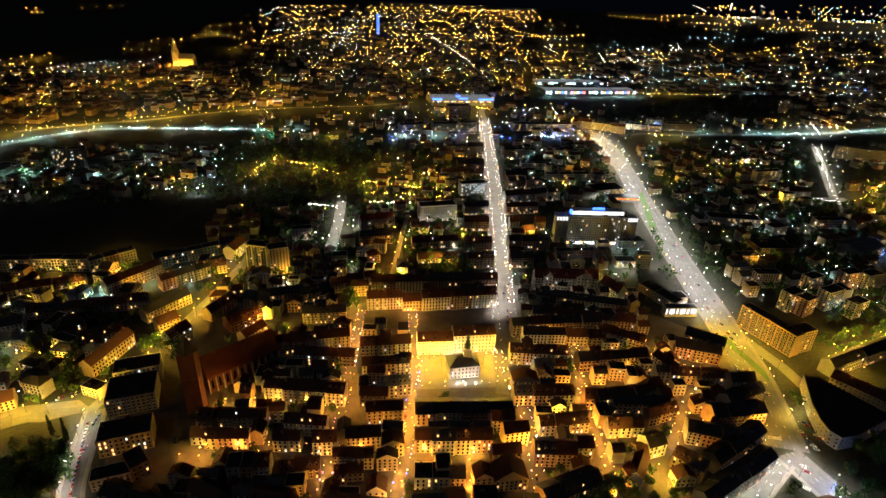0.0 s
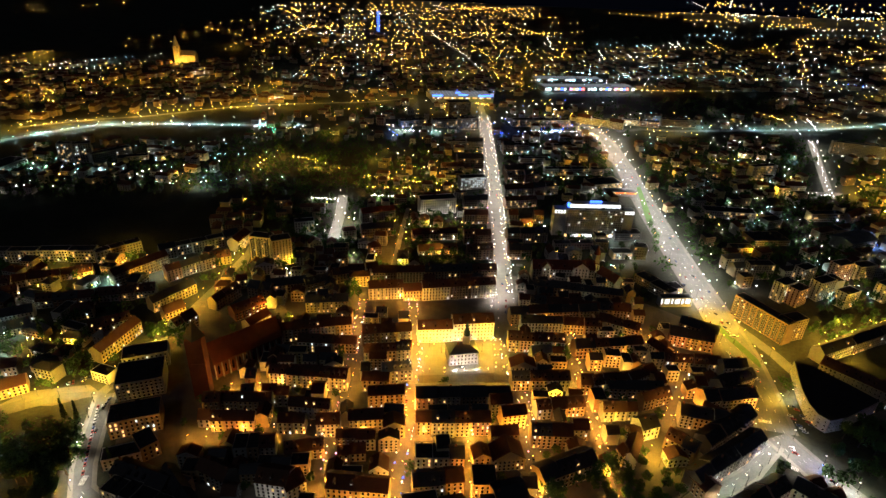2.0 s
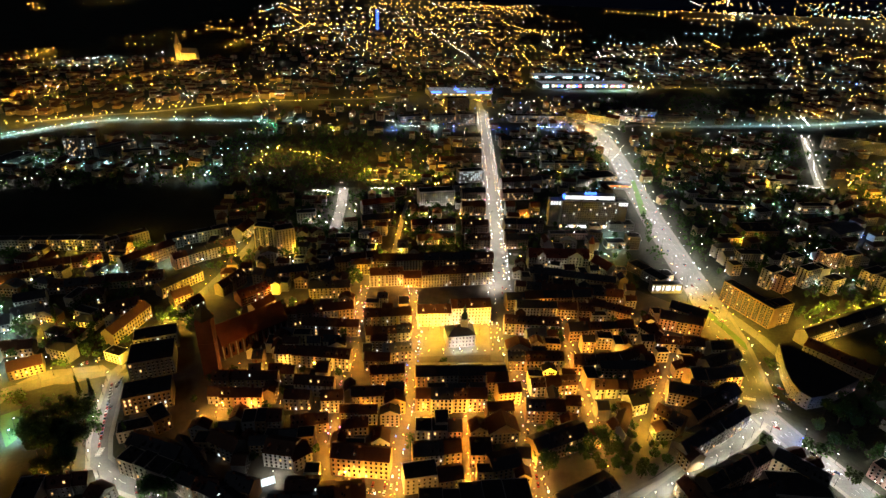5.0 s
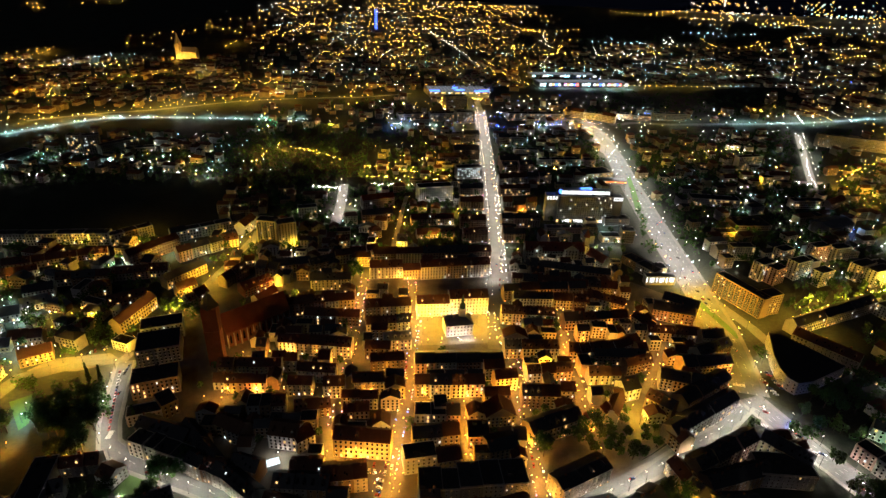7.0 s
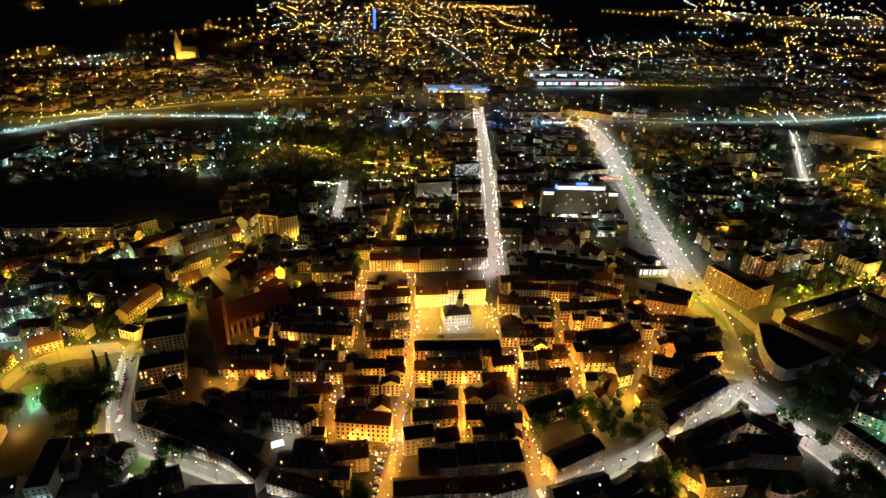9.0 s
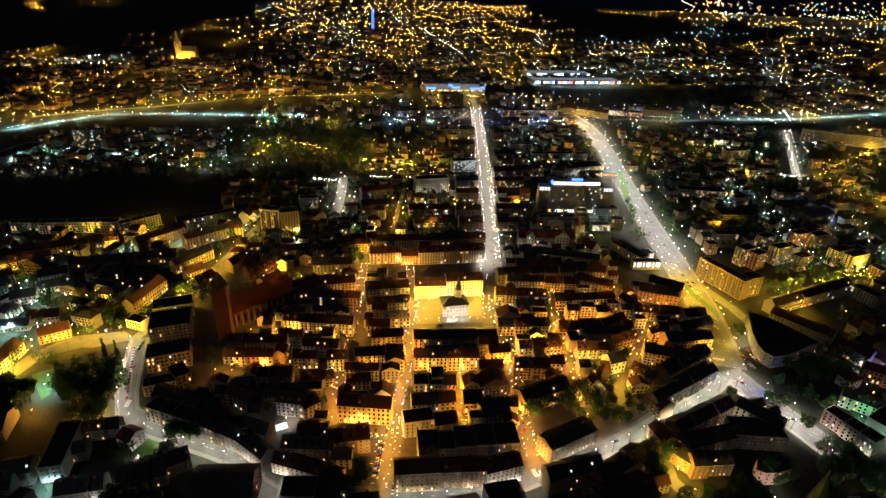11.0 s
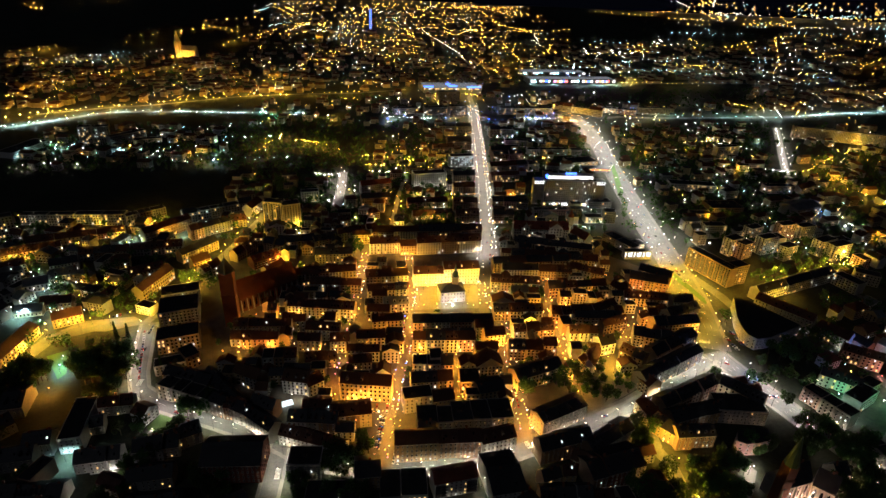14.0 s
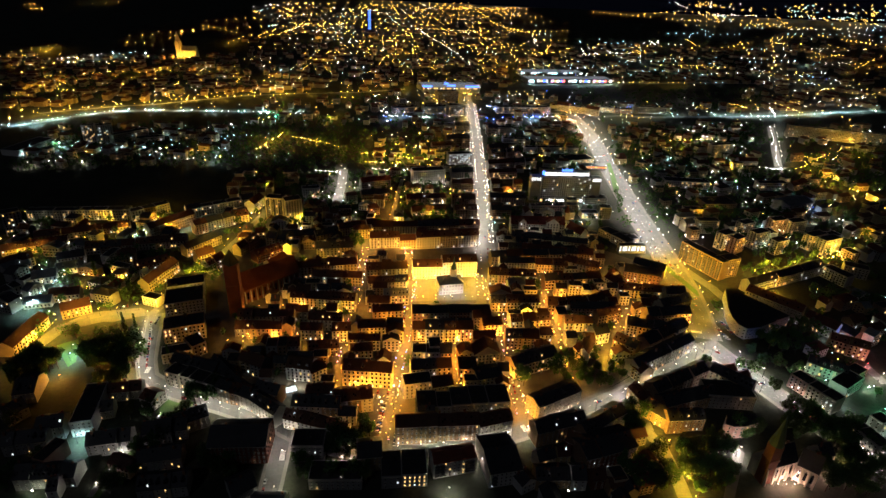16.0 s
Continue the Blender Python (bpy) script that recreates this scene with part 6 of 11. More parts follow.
house(27.4, 897.5, 37.5, 11.9, 12.7, 11.4, 'pink', 'tiles', 'gable', 5.1, 0.05, False, dormers=2)
house(50.4, 744.7, 19.6, 12.0, 10.4, 13.4, 'cream', 'slate', 'gable', 4.3, 0.05, False)
house(68.0, 750.3, 15.8, 11.6, 10.4, 12.6, 'cream', 'slate', 'gable', 5.7, 0.05, False)
house(46.6, 691.7, 14.9, 14.6, 5.6, 13.3, 'cream', 'tiles', 'gable', 4.5, 0.05, False)
house(62.9, 692.5, 18.1, 14.0, 5.6, 13.6, 'brown', 'tiles', 'gable', 5.0, 0.05, False)
house(44.3, 629.6, 14.0, 12.1, 5.1, 13.1, 'brown', 'tiles', 'gable', 5.1, 0.05, False, dormers=3)
house(61.2, 630.8, 20.1, 11.1, 5.1, 13.2, 'brown', 'tiles', 'gable', 5.6, 0.05, False)
house(48.7, 587.7, 17.9, 13.6, 4.8, 13.5, 'brown', 'tiles', 'gable', 4.4, 0.05, False, dormers=2)
house(64.3, 590.7, 13.1, 14.4, 4.8, 12.8, 'brown', 'tiles', 'gable', 5.5, 0.05, False, dormers=3)
house(-4.2, 596.4, 27.4, 12.5, 11.9, 6.2, 'grey', 'tiles', 'gable', 5.6, 0.05, False)
house(19.1, 600.2, 20.1, 12.4, 11.9, 6.7, 'pink', 'tiles', 'gable', 4.7, 0.05, False, dormers=3)
house(-16.3, 634.3, 21.6, 12.1, 9.5, 9.4, 'brown', 'tiles', 'gable', 5.0, 0.05, False)
house(0.8, 635.9, 13.0, 12.5, 9.5, 9.9, 'ochre', 'tiles', 'gable', 4.9, 0.05, False, dormers=3)
house(18.5, 639.6, 22.7, 12.3, 9.5, 9.6, 'brown', 'tiles', 'gable', 4.6, 0.05, False)
house(106.5, 697.8, 13.2, 11.6, 5.6, 13.2, 'grey', 'tiles', 'gable', 5.6, 0.05, False)
house(101.1, 639.8, 16.4, 15.0, 5.1, 12.8, 'brown', 'slate', 'gable', 4.7, 0.05, False)
house(118.0, 639.0, 18.3, 14.3, 5.1, 13.7, 'pink', 'slate', 'gable', 4.6, 0.05, False)
house(135.8, 642.1, 16.9, 13.5, 5.1, 13.1, 'grey', 'slate', 'gable', 5.6, 0.05, False, dormers=2)
house(97.1, 592.7, 13.8, 12.9, 4.8, 13.1, 'brown', 'slate', 'gable', 5.5, 0.05, False)
house(110.8, 593.8, 13.7, 12.5, 4.8, 13.1, 'brown', 'slate', 'gable', 4.4, 0.05, False)
house(113.3, 795.5, 19.2, 12.4, 16.3, 13.4, 'white', 'tiles', 'gable', 5.1, 0.05, False)
house(136.4, 803.5, 28.6, 13.0, 16.3, 13.0, 'grey', 'tiles', 'gable', 5.3, 0.05, False)
house(160.0, 810.1, 20.6, 11.6, 16.3, 13.1, 'white', 'slate', 'gable', 5.5, 0.05, False)
house(179.2, 813.0, 20.4, 12.9, 16.3, 14.0, 'white', 'slate', 'gable', 4.4, 0.05, False, dormers=2)
house(193.7, 902.0, 23.2, 13.2, 7.0, 11.4, 'white', 'felt', 'flat', 5.2, 0.05, False, dormers=3)
house(217.4, 906.6, 23.7, 12.4, 7.0, 10.9, 'grey', 'felt', 'flat', 4.6, 0.05, False)
house(243.6, 908.5, 29.7, 12.8, 7.0, 11.3, 'grey', 'felt', 'flat', 5.0, 0.05, False, dormers=2)
house(128.6, 855.2, 29.8, 13.2, 14.1, 15.3, 'brown', 'slate', 'gable', 4.4, 0.05, False, dormers=3)
house(154.1, 858.1, 23.9, 13.4, 14.1, 16.4, 'pink', 'slate', 'gable', 5.3, 0.05, False, dormers=3)
house(274.1, 845.8, 53.6, 30.3, 16.9, 9.0, 'ochre', 'felt', 'flat', 4.7, 0.5, False)
house(159.9, 622.3, 20.8, 10.3, 4.9, 8.9, 'grey', 'felt', 'flat', 4.5, 0.05, False)
house(185.1, 626.9, 28.8, 10.7, 4.9, 7.9, 'pink', 'felt', 'flat', 5.5, 0.05, False)
house(244.3, 656.4, 19.7, 15.6, 5.1, 9.5, 'grey', 'felt', 'flat', 4.9, 0.05, False)
house(262.5, 660.8, 15.1, 16.3, 5.1, 8.4, 'grey', 'felt', 'flat', 5.6, 0.05, False)
house(233.4, 541.9, 20.8, 16.2, -58.2, 8.9, 'brown', 'felt', 'flat', 4.4, 0.05, False, dormers=3)
house(245.1, 519.6, 26.5, 15.1, -58.2, 9.9, 'grey', 'felt', 'flat', 5.7, 0.05, False, dormers=3)
house(117.1, 513.5, 18.7, 10.0, -9.8, 11.1, 'cream', 'slate', 'gable', 4.8, 0.05, False, dormers=2)
house(136.2, 509.5, 20.3, 11.3, -9.8, 11.4, 'ochre', 'slate', 'gable', 5.5, 0.05, False)
house(153.5, 504.1, 15.9, 10.3, -9.8, 12.5, 'ochre', 'slate', 'gable', 5.1, 0.05, False, dormers=2)
house(172.7, 502.8, 22.1, 10.8, -9.8, 11.6, 'ochre', 'slate', 'gable', 4.4, 0.05, False)
house(191.3, 498.7, 16.2, 10.6, -9.8, 12.0, 'brown', 'slate', 'gable', 4.4, 0.05, False)
house(-98.0, 523.3, 17.8, 10.4, 20.8, 11.5, 'ochre', 'tiles', 'gable', 5.0, 0.05, False)
house(-159.3, 492.0, 19.4, 14.4, 15.6, 12.4, 'pink', 'slate', 'gable', 5.2, 0.05, False)
house(-141.0, 500.7, 20.3, 14.5, 15.6, 10.8, 'brown', 'slate', 'gable', 4.9, 0.05, False)
house(-116.2, 463.4, 15.0, 11.2, 7.8, 12.5, 'ochre', 'slate', 'gable', 5.5, 0.05, False)
house(-102.5, 465.1, 12.7, 11.5, 7.8, 12.6, 'ochre', 'slate', 'gable', 4.9, 0.05, False, dormers=2)
house(-89.2, 466.3, 13.9, 12.7, 7.8, 12.9, 'ochre', 'slate', 'gable', 5.1, 0.05, False)
house(-124.8, 501.7, 12.8, 11.1, 30.6, 10.9, 'brown', 'slate', 'gable', 5.1, 0.05, False, dormers=2)
house(-112.7, 511.2, 16.2, 12.7, 30.6, 9.9, 'brown', 'slate', 'gable', 4.9, 0.05, False, dormers=2)
house(-182.0, 485.6, 12.1, 13.7, -13.6, 12.9, 'brown', 'slate', 'gable', 5.3, 0.05, False)
house(-170.7, 486.3, 13.2, 12.6, -13.6, 11.1, 'brown', 'slate', 'gable', 5.2, 0.05, False)

# ---- right of the crossing ----
house(364.8, 364.2, 40.5, 14.0, -47.3, 15.0, 'stone', 'tiles', 'gable', 5.0, 0.05, True, dormers=4)
house(346.1, 384.2, 14.5, 13.8, -48.9, 15.2, 'stone', 'tiles', 'gable', 5.3, 0.05, False)
house(378.0, 416.3, 45.6, 13.1, 24.4, 11.8, 'grey', 'slate', 'gable', 5.2, 0.05, False, dormers=2)
house(417.5, 433.4, 43.2, 14.3, 24.4, 12.5, 'cream', 'slate', 'gable', 4.6, 0.05, False)
house(453.4, 449.1, 37.3, 14.7, 24.4, 13.0, 'grey', 'slate', 'gable', 4.6, 0.05, False, dormers=3)
house(472.6, 440.9, 28.3, 14.0, -67.1, 13.0, 'grey', 'felt', 'flat', 5.0, 0.05, False)
house(506.2, 452.2, 25.2, 14.0, -29.5, 13.0, 'grey', 'felt', 'flat', 5.0, 0.05, False)
house(387.0, 341.9, 16.2, 13.2, -55.3, 10.9, 'brown', 'tiles', 'gable', 5.2, 0.05, False)
house(394.1, 328.9, 12.6, 14.8, -55.3, 11.7, 'grey', 'tiles', 'gable', 5.5, 0.05, False)
house(388.9, 305.0, 14.8, 11.7, -31.6, 12.0, 'brown', 'tiles', 'gable', 4.5, 0.05, False, dormers=2)
house(400.9, 295.6, 16.2, 12.0, -31.6, 12.9, 'brown', 'tiles', 'gable', 4.8, 0.05, False, dormers=2)
house(317.0, 248.5, 15.1, 12.3, -63.5, 12.4, 'pink', 'felt', 'flat', 5.2, 0.2, False)
house(322.0, 235.8, 11.1, 12.7, -63.5, 13.2, 'stone', 'felt', 'flat', 5.7, 0.2, False)
house(326.7, 225.1, 11.8, 13.4, -63.5, 13.6, 'stone', 'felt', 'flat', 4.6, 0.2, True, dormers=3)
house(326.5, 198.5, 13.7, 11.7, -76.5, 11.9, 'grey', 'felt', 'flat', 5.1, 0.2, True)
house(329.0, 182.1, 17.8, 12.4, -76.5, 13.0, 'stone', 'felt', 'flat', 4.6, 0.2, True)
house(343.7, 271.4, 9.1, 11.0, -38.0, 11.5, 'grey', 'slate', 'gable', 4.4, 0.05, False)
house(353.0, 267.0, 10.8, 10.1, -38.0, 10.2, 'grey', 'slate', 'gable', 5.2, 0.05, False, dormers=2)
house(360.8, 260.2, 9.9, 11.4, -38.0, 10.5, 'pink', 'slate', 'gable', 5.7, 0.05, False, dormers=3)
house(364.0, 245.5, 29.1, 13.8, 31.3, 11.2, 'white', 'felt', 'flat', 5.3, 0.05, False)
house(350.3, 202.7, 10.0, 12.0, -70.9, 12.2, 'grey', 'felt', 'flat', 5.0, 0.05, True, dormers=3)
house(355.9, 194.2, 11.7, 11.2, -70.9, 10.5, 'grey', 'felt', 'flat', 4.9, 0.05, True)

# ---- south of the ring ----
house(196.3, 230.2, 17.2, 14.4, 28.9, 14.0, 'brown', 'slate', 'gable', 4.3, 0.05, True, dormers=3)
house(209.4, 236.8, 14.0, 13.3, 28.9, 14.8, 'brown', 'slate', 'gable', 5.5, 0.05, False, dormers=2)
house(222.2, 245.2, 12.6, 13.8, 28.9, 13.2, 'cream', 'slate', 'gable', 4.9, 0.05, False)
house(234.1, 250.2, 18.1, 13.7, 28.9, 15.1, 'pink', 'slate', 'gable', 5.0, 0.05, False, dormers=3)
house(246.3, 252.4, 9.7, 14.2, -44.9, 14.1, 'cream', 'slate', 'gable', 5.2, 0.05, False)
house(254.2, 243.6, 13.6, 14.4, -44.9, 14.6, 'brown', 'slate', 'gable', 4.5, 0.05, False, dormers=2)
house(263.7, 236.2, 10.7, 13.6, -44.9, 13.6, 'brown', 'slate', 'gable', 5.1, 0.05, False, dormers=3)
house(192.9, 196.4, 12.6, 12.9, 5.1, 13.1, 'brown', 'slate', 'gable', 4.4, 0.05, True, dormers=2)
house(208.3, 199.2, 16.5, 12.3, 5.1, 11.7, 'brown', 'slate', 'gable', 4.6, 0.05, True, dormers=3)
house(197.1, 214.1, 13.4, 14.4, 17.1, 12.1, 'brown', 'slate', 'gable', 4.8, 0.05, True)
house(210.8, 218.0, 15.9, 13.4, 17.1, 12.5, 'brown', 'slate', 'gable', 4.6, 0.05, True)
house(228.4, 224.2, 19.5, 13.5, 17.1, 11.6, 'brown', 'slate', 'gable', 5.7, 0.05, True)
house(248.5, 224.2, 37.9, 20.0, -3.2, 13.0, 'grey', 'felt', 'flat', 5.0, 0.05, True)
house(170.8, 226.8, 18.4, 12.0, -73.6, 11.0, 'ochre', 'tiles', 'gable', 5.0, 0.05, True)
house(177.3, 211.1, 8.7, 12.7, -45.8, 9.8, 'brown', 'slate', 'gable', 4.9, 0.05, True, dormers=2)
house(184.0, 202.8, 12.0, 12.1, -45.8, 10.6, 'ochre', 'slate', 'gable', 5.3, 0.05, True)
house(92.2, 182.1, 15.2, 13.7, 18.2, 13.5, 'brown', 'slate', 'gable', 5.5, 0.05, True)
house(105.6, 185.7, 13.7, 14.6, 18.2, 14.4, 'brown', 'slate', 'gable', 4.4, 0.05, True)
house(117.9, 189.8, 12.2, 14.2, 18.2, 14.3, 'brown', 'slate', 'gable', 4.9, 0.05, True)
house(125.6, 182.6, 11.9, 13.6, 33.6, 13.8, 'brown', 'slate', 'gable', 4.9, 0.05, True, dormers=3)
house(138.5, 191.6, 18.5, 13.1, 33.6, 13.2, 'white', 'slate', 'gable', 4.7, 0.05, True)
house(151.3, 199.5, 12.9, 14.5, 33.6, 13.9, 'grey', 'slate', 'gable', 4.3, 0.05, True)
house(121.4, 159.2, 12.7, 22.2, 19.0, 12.5, 'brown', 'slate', 'gable', 4.7, 0.05, True)
house(134.2, 162.6, 15.5, 22.7, 19.0, 13.7, 'brick', 'slate', 'gable', 5.0, 0.05, True)
house(148.6, 168.7, 13.6, 22.5, 19.0, 12.3, 'white', 'slate', 'gable', 4.9, 0.05, True)
house(121.2, 143.8, 10.2, 10.0, 11.5, 9.0, 'brick', 'tiles', 'gable', 5.0, 0.05, True)
house(89.4, 160.6, 13.5, 10.0, 20.7, 9.0, 'cream', 'slate', 'gable', 5.0, 0.05, True)
house(101.3, 163.1, 9.4, 9.0, 7.5, 10.0, 'ochre', 'tiles', 'gable', 5.0, 0.05, True)
house(83.3, 142.2, 9.8, 13.6, 1.2, 9.9, 'brown', 'slate', 'gable', 4.3, 0.05, True, dormers=3)
house(95.8, 144.1, 14.2, 14.5, 1.2, 8.0, 'brown', 'slate', 'gable', 4.5, 0.05, True)
house(107.2, 142.5, 10.0, 14.4, 1.2, 10.1, 'white', 'slate', 'gable', 5.4, 0.05, True)
house(108.6, 173.9, 10.0, 12.3, -29.5, 10.9, 'brick', 'tiles', 'gable', 4.8, 0.05, True)
house(116.8, 167.4, 10.3, 11.5, -29.5, 12.4, 'brick', 'tiles', 'gable', 4.4, 0.05, True)
flats_a = \
house(24.8, 153.5, 29.1, 13.0, 13.7, 14.0, 'white', 'red_tiles', 'gable', 4.0, 0.12, True, storey=2.9, name='apartment_block', label='white apartment block with dark balconies and red-brown roof', category='apartment block')
flats_b = \
house(58.8, 145.7, 22.7, 34.0, 11.8, 13.0, 'white', 'slate', 'gable', 5.0, 0.03, True, storey=2.9, name='apartment_block', label='white apartment block with balconies under a dark roof', category='apartment block')
house(-1.8, 143.6, 17.0, 22.0, 4.3, 11.0, 'white', 'felt', 'flat', 0.1, True, True)
house(-16.9, 141.9, 13.2, 22.0, 5.1, 11.0, 'grey', 'felt', 'flat', 5.0, 0.05, True)
house(-32.3, 155.8, 16.9, 18.0, 7.9, 13.0, 'brown', 'slate', 'gable', 5.0, 0.05, True)
house(-75.5, 162.7, 21.9, 16.0, 1.4, 15.0, 'grey', 'felt', 'flat', 5.0, 0.05, True)
house(-53.4, 140.2, 34.5, 16.0, 1.2, 9.0, 'grey', 'felt', 'flat', 5.0, 0.15, True)
house(73.8, 141.0, 11.7, 14.0, 28.9, 8.0, 'white', 'slate', 'front', 4.0, 0.05, True)
house(-122.0, 160.1, 38.7, 26.0, 2.9, 16.0, 'brick', 'slate', 'gable', 7.0, 0.02, True, sides=True, storey=4.0, name='school_building', label='long red brick school building with a dark pitched roof', category='school')
house(-108.4, 130.4, 15.9, 16.0, 33.6, 9.0, 'grey', 'slate', 'gable', 5.0, 0.05, True)
house(-90.7, 113.9, 20.1, 14.0, 1.0, 12.0, 'cream', 'slate', 'gable', 5.0, 0.05, True)

# ---- west quarter ----
house(-323.4, 331.7, 24.0, 14.0, 31.8, 9.0, 'ochre', 'tiles', 'gable', 5.0, 0.05, False)
house(-339.5, 292.4, 47.4, 14.0, 88.9, 10.0, 'ochre', 'tiles', 'gable', 5.0, 0.05, False)
house(-269.8, 398.9, 49.0, 12.0, 76.7, 12.0, 'ochre', 'tiles', 'gable', 5.0, 0.05, False)
house(-327.6, 439.2, 18.2, 12.0, 25.5, 10.0, 'ochre', 'tiles', 'hip', 5.0, 0.05, False)
house(-254.8, 473.8, 47.1, 12.0, 56.2, 11.0, 'ochre', 'slate', 'gable', 5.0, 0.05, False)
house(-309.8, 522.6, 60.2, 12.0, 54.4, 14.0, 'brown', 'tiles', 'gable', 5.0, 0.05, False)
house(-382.8, 430.2, 26.2, 14.0, 27.4, 9.0, 'white', 'slate', 'gable', 5.0, 0.05, False)
house(-487.4, 500.2, 18.5, 14.0, 37.7, 28.0, 'concrete', 'felt', 'flat', 5.0, 0.08, False, name='apartment_block', label='grey panel apartment block with balconies', category='apartment block', group='tall blocks')
house(-483.2, 542.0, 31.2, 11.8, 6.5, 12.8, 'grey', 'felt', 'flat', 5.4, 0.12, False, dormers=3)
house(-450.3, 542.1, 30.3, 11.2, 6.5, 14.3, 'cream', 'felt', 'flat', 5.0, 0.12, False)
house(-420.6, 547.6, 32.2, 12.6, 6.5, 13.4, 'white', 'felt', 'flat', 4.7, 0.12, False)
house(-388.8, 547.1, 27.1, 12.5, 6.5, 15.1, 'grey', 'felt', 'flat', 5.0, 0.12, False)
house(-365.9, 551.4, 15.8, 12.1, 44.1, 13.3, 'white', 'felt', 'flat', 5.0, 0.05, False)
house(-355.0, 562.3, 14.9, 12.5, 44.1, 13.2, 'brown', 'felt', 'flat', 5.5, 0.05, False)
house(-343.1, 572.5, 17.0, 11.7, 44.1, 13.6, 'grey', 'felt', 'flat', 4.8, 0.05, False)
house(-445.5, 482.1, 14.9, 10.3, 22.9, 7.6, 'cream', 'tiles', 'gable', 5.6, 0.05, False)
house(-431.2, 484.3, 11.5, 10.0, 22.9, 9.1, 'cream', 'tiles', 'gable', 5.2, 0.05, False, dormers=2)
house(-421.7, 491.4, 12.7, 9.2, 22.9, 7.9, 'ochre', 'tiles', 'gable', 5.5, 0.05, False)
house(-409.1, 498.1, 16.3, 11.0, 22.9, 7.4, 'ochre', 'tiles', 'gable', 5.5, 0.05, False)
house(-394.2, 502.5, 14.1, 10.4, 22.9, 8.1, 'cream', 'tiles', 'gable', 5.0, 0.05, False)
house(-383.0, 510.4, 13.6, 9.7, 22.9, 6.9, 'pink', 'tiles', 'gable', 5.2, 0.05, False)
house(-367.7, 513.4, 16.1, 10.8, 22.9, 8.2, 'cream', 'tiles', 'gable', 5.6, 0.05, False, dormers=3)
house(-456.9, 442.2, 14.3, 10.1, 30.5, 9.6, 'brown', 'tiles', 'gable', 5.3, 0.05, False)
house(-447.2, 448.1, 8.4, 11.7, 30.5, 9.5, 'white', 'tiles', 'gable', 5.1, 0.05, False, dormers=3)
house(-438.5, 453.8, 12.5, 11.9, 30.5, 9.3, 'pink', 'tiles', 'gable', 5.6, 0.05, False, dormers=3)
house(-428.6, 462.2, 13.4, 10.3, 30.5, 8.4, 'pink', 'tiles', 'gable', 5.1, 0.05, False)
house(-417.1, 470.1, 14.7, 10.8, 30.5, 8.0, 'ochre', 'tiles', 'gable', 4.3, 0.05, False)
house(-373.1, 455.0, 14.7, 13.0, 15.9, 8.6, 'grey', 'tiles', 'gable', 5.3, 0.05, False, dormers=3)
house(-354.7, 458.9, 22.1, 11.0, 15.9, 9.2, 'brown', 'slate', 'gable', 5.5, 0.05, False, dormers=2)
house(-336.7, 462.4, 13.8, 11.5, 15.9, 9.9, 'grey', 'tiles', 'gable', 5.0, 0.05, False)
house(-321.8, 470.1, 20.7, 12.2, 15.9, 8.4, 'grey', 'tiles', 'gable', 5.5, 0.05, False, dormers=3)
house(-303.8, 473.8, 15.5, 12.0, 15.9, 9.0, 'pink', 'tiles', 'gable', 5.0, 0.05, False, dormers=3)
house(-288.4, 480.5, 18.7, 13.0, 15.9, 8.0, 'grey', 'tiles', 'gable', 5.7, 0.05, False, dormers=3)
house(-439.6, 414.0, 12.8, 11.4, 43.0, 8.3, 'cream', 'tiles', 'gable', 5.6, 0.05, False)
house(-426.1, 421.3, 17.3, 12.8, 43.0, 10.0, 'ochre', 'tiles', 'gable', 5.1, 0.05, False, dormers=2)
house(-273.9, 517.2, 15.3, 12.1, 43.4, 13.1, 'pink', 'tiles', 'gable', 4.8, 0.05, False)
house(-261.2, 531.6, 21.5, 11.7, 43.4, 12.3, 'grey', 'slate', 'gable', 4.3, 0.05, False)
house(-247.6, 542.6, 14.5, 11.7, 43.4, 12.9, 'grey', 'slate', 'gable', 4.4, 0.05, False)
house(-236.9, 557.9, 18.8, 12.5, 43.4, 11.2, 'brown', 'slate', 'gable', 5.5, 0.05, False, dormers=3)
house(-300.1, 563.0, 17.3, 12.5, 34.5, 13.5, 'grey', 'slate', 'gable', 4.5, 0.05, False)
house(-287.1, 575.8, 17.2, 11.9, 34.5, 12.2, 'grey', 'felt', 'flat', 5.3, 0.05, False)
house(-272.0, 583.5, 17.5, 11.5, 34.5, 13.1, 'grey', 'felt', 'flat', 5.6, 0.05, False)
house(-257.0, 594.2, 19.2, 11.8, 34.5, 13.0, 'grey', 'felt', 'flat', 4.7, 0.05, False, dormers=2)
house(-242.5, 605.6, 17.0, 11.8, 34.5, 12.5, 'grey', 'slate', 'gable', 5.3, 0.05, False)
house(-225.9, 601.1, 29.9, 14.5, 78.8, 12.5, 'white', 'tiles', 'gable', 5.2, 0.05, False)
house(-247.1, 549.7, 14.6, 10.2, 23.8, 10.0, 'brown', 'tiles', 'gable', 5.7, 0.05, False, dormers=3)
house(-234.2, 554.6, 13.1, 10.6, 23.8, 10.3, 'ochre', 'tiles', 'gable', 5.4, 0.05, False, dormers=2)
house(-406.0, 361.2, 11.5, 13.7, 57.2, 7.2, 'grey', 'felt', 'flat', 5.4, 0.05, False)
house(-399.6, 368.3, 8.4, 13.5, 57.2, 8.0, 'white', 'felt', 'flat', 4.5, 0.05, False)
house(-386.8, 388.6, 21.9, 15.9, 25.1, 7.5, 'white', 'sheet', 'gable', 5.4, 0.05, False)
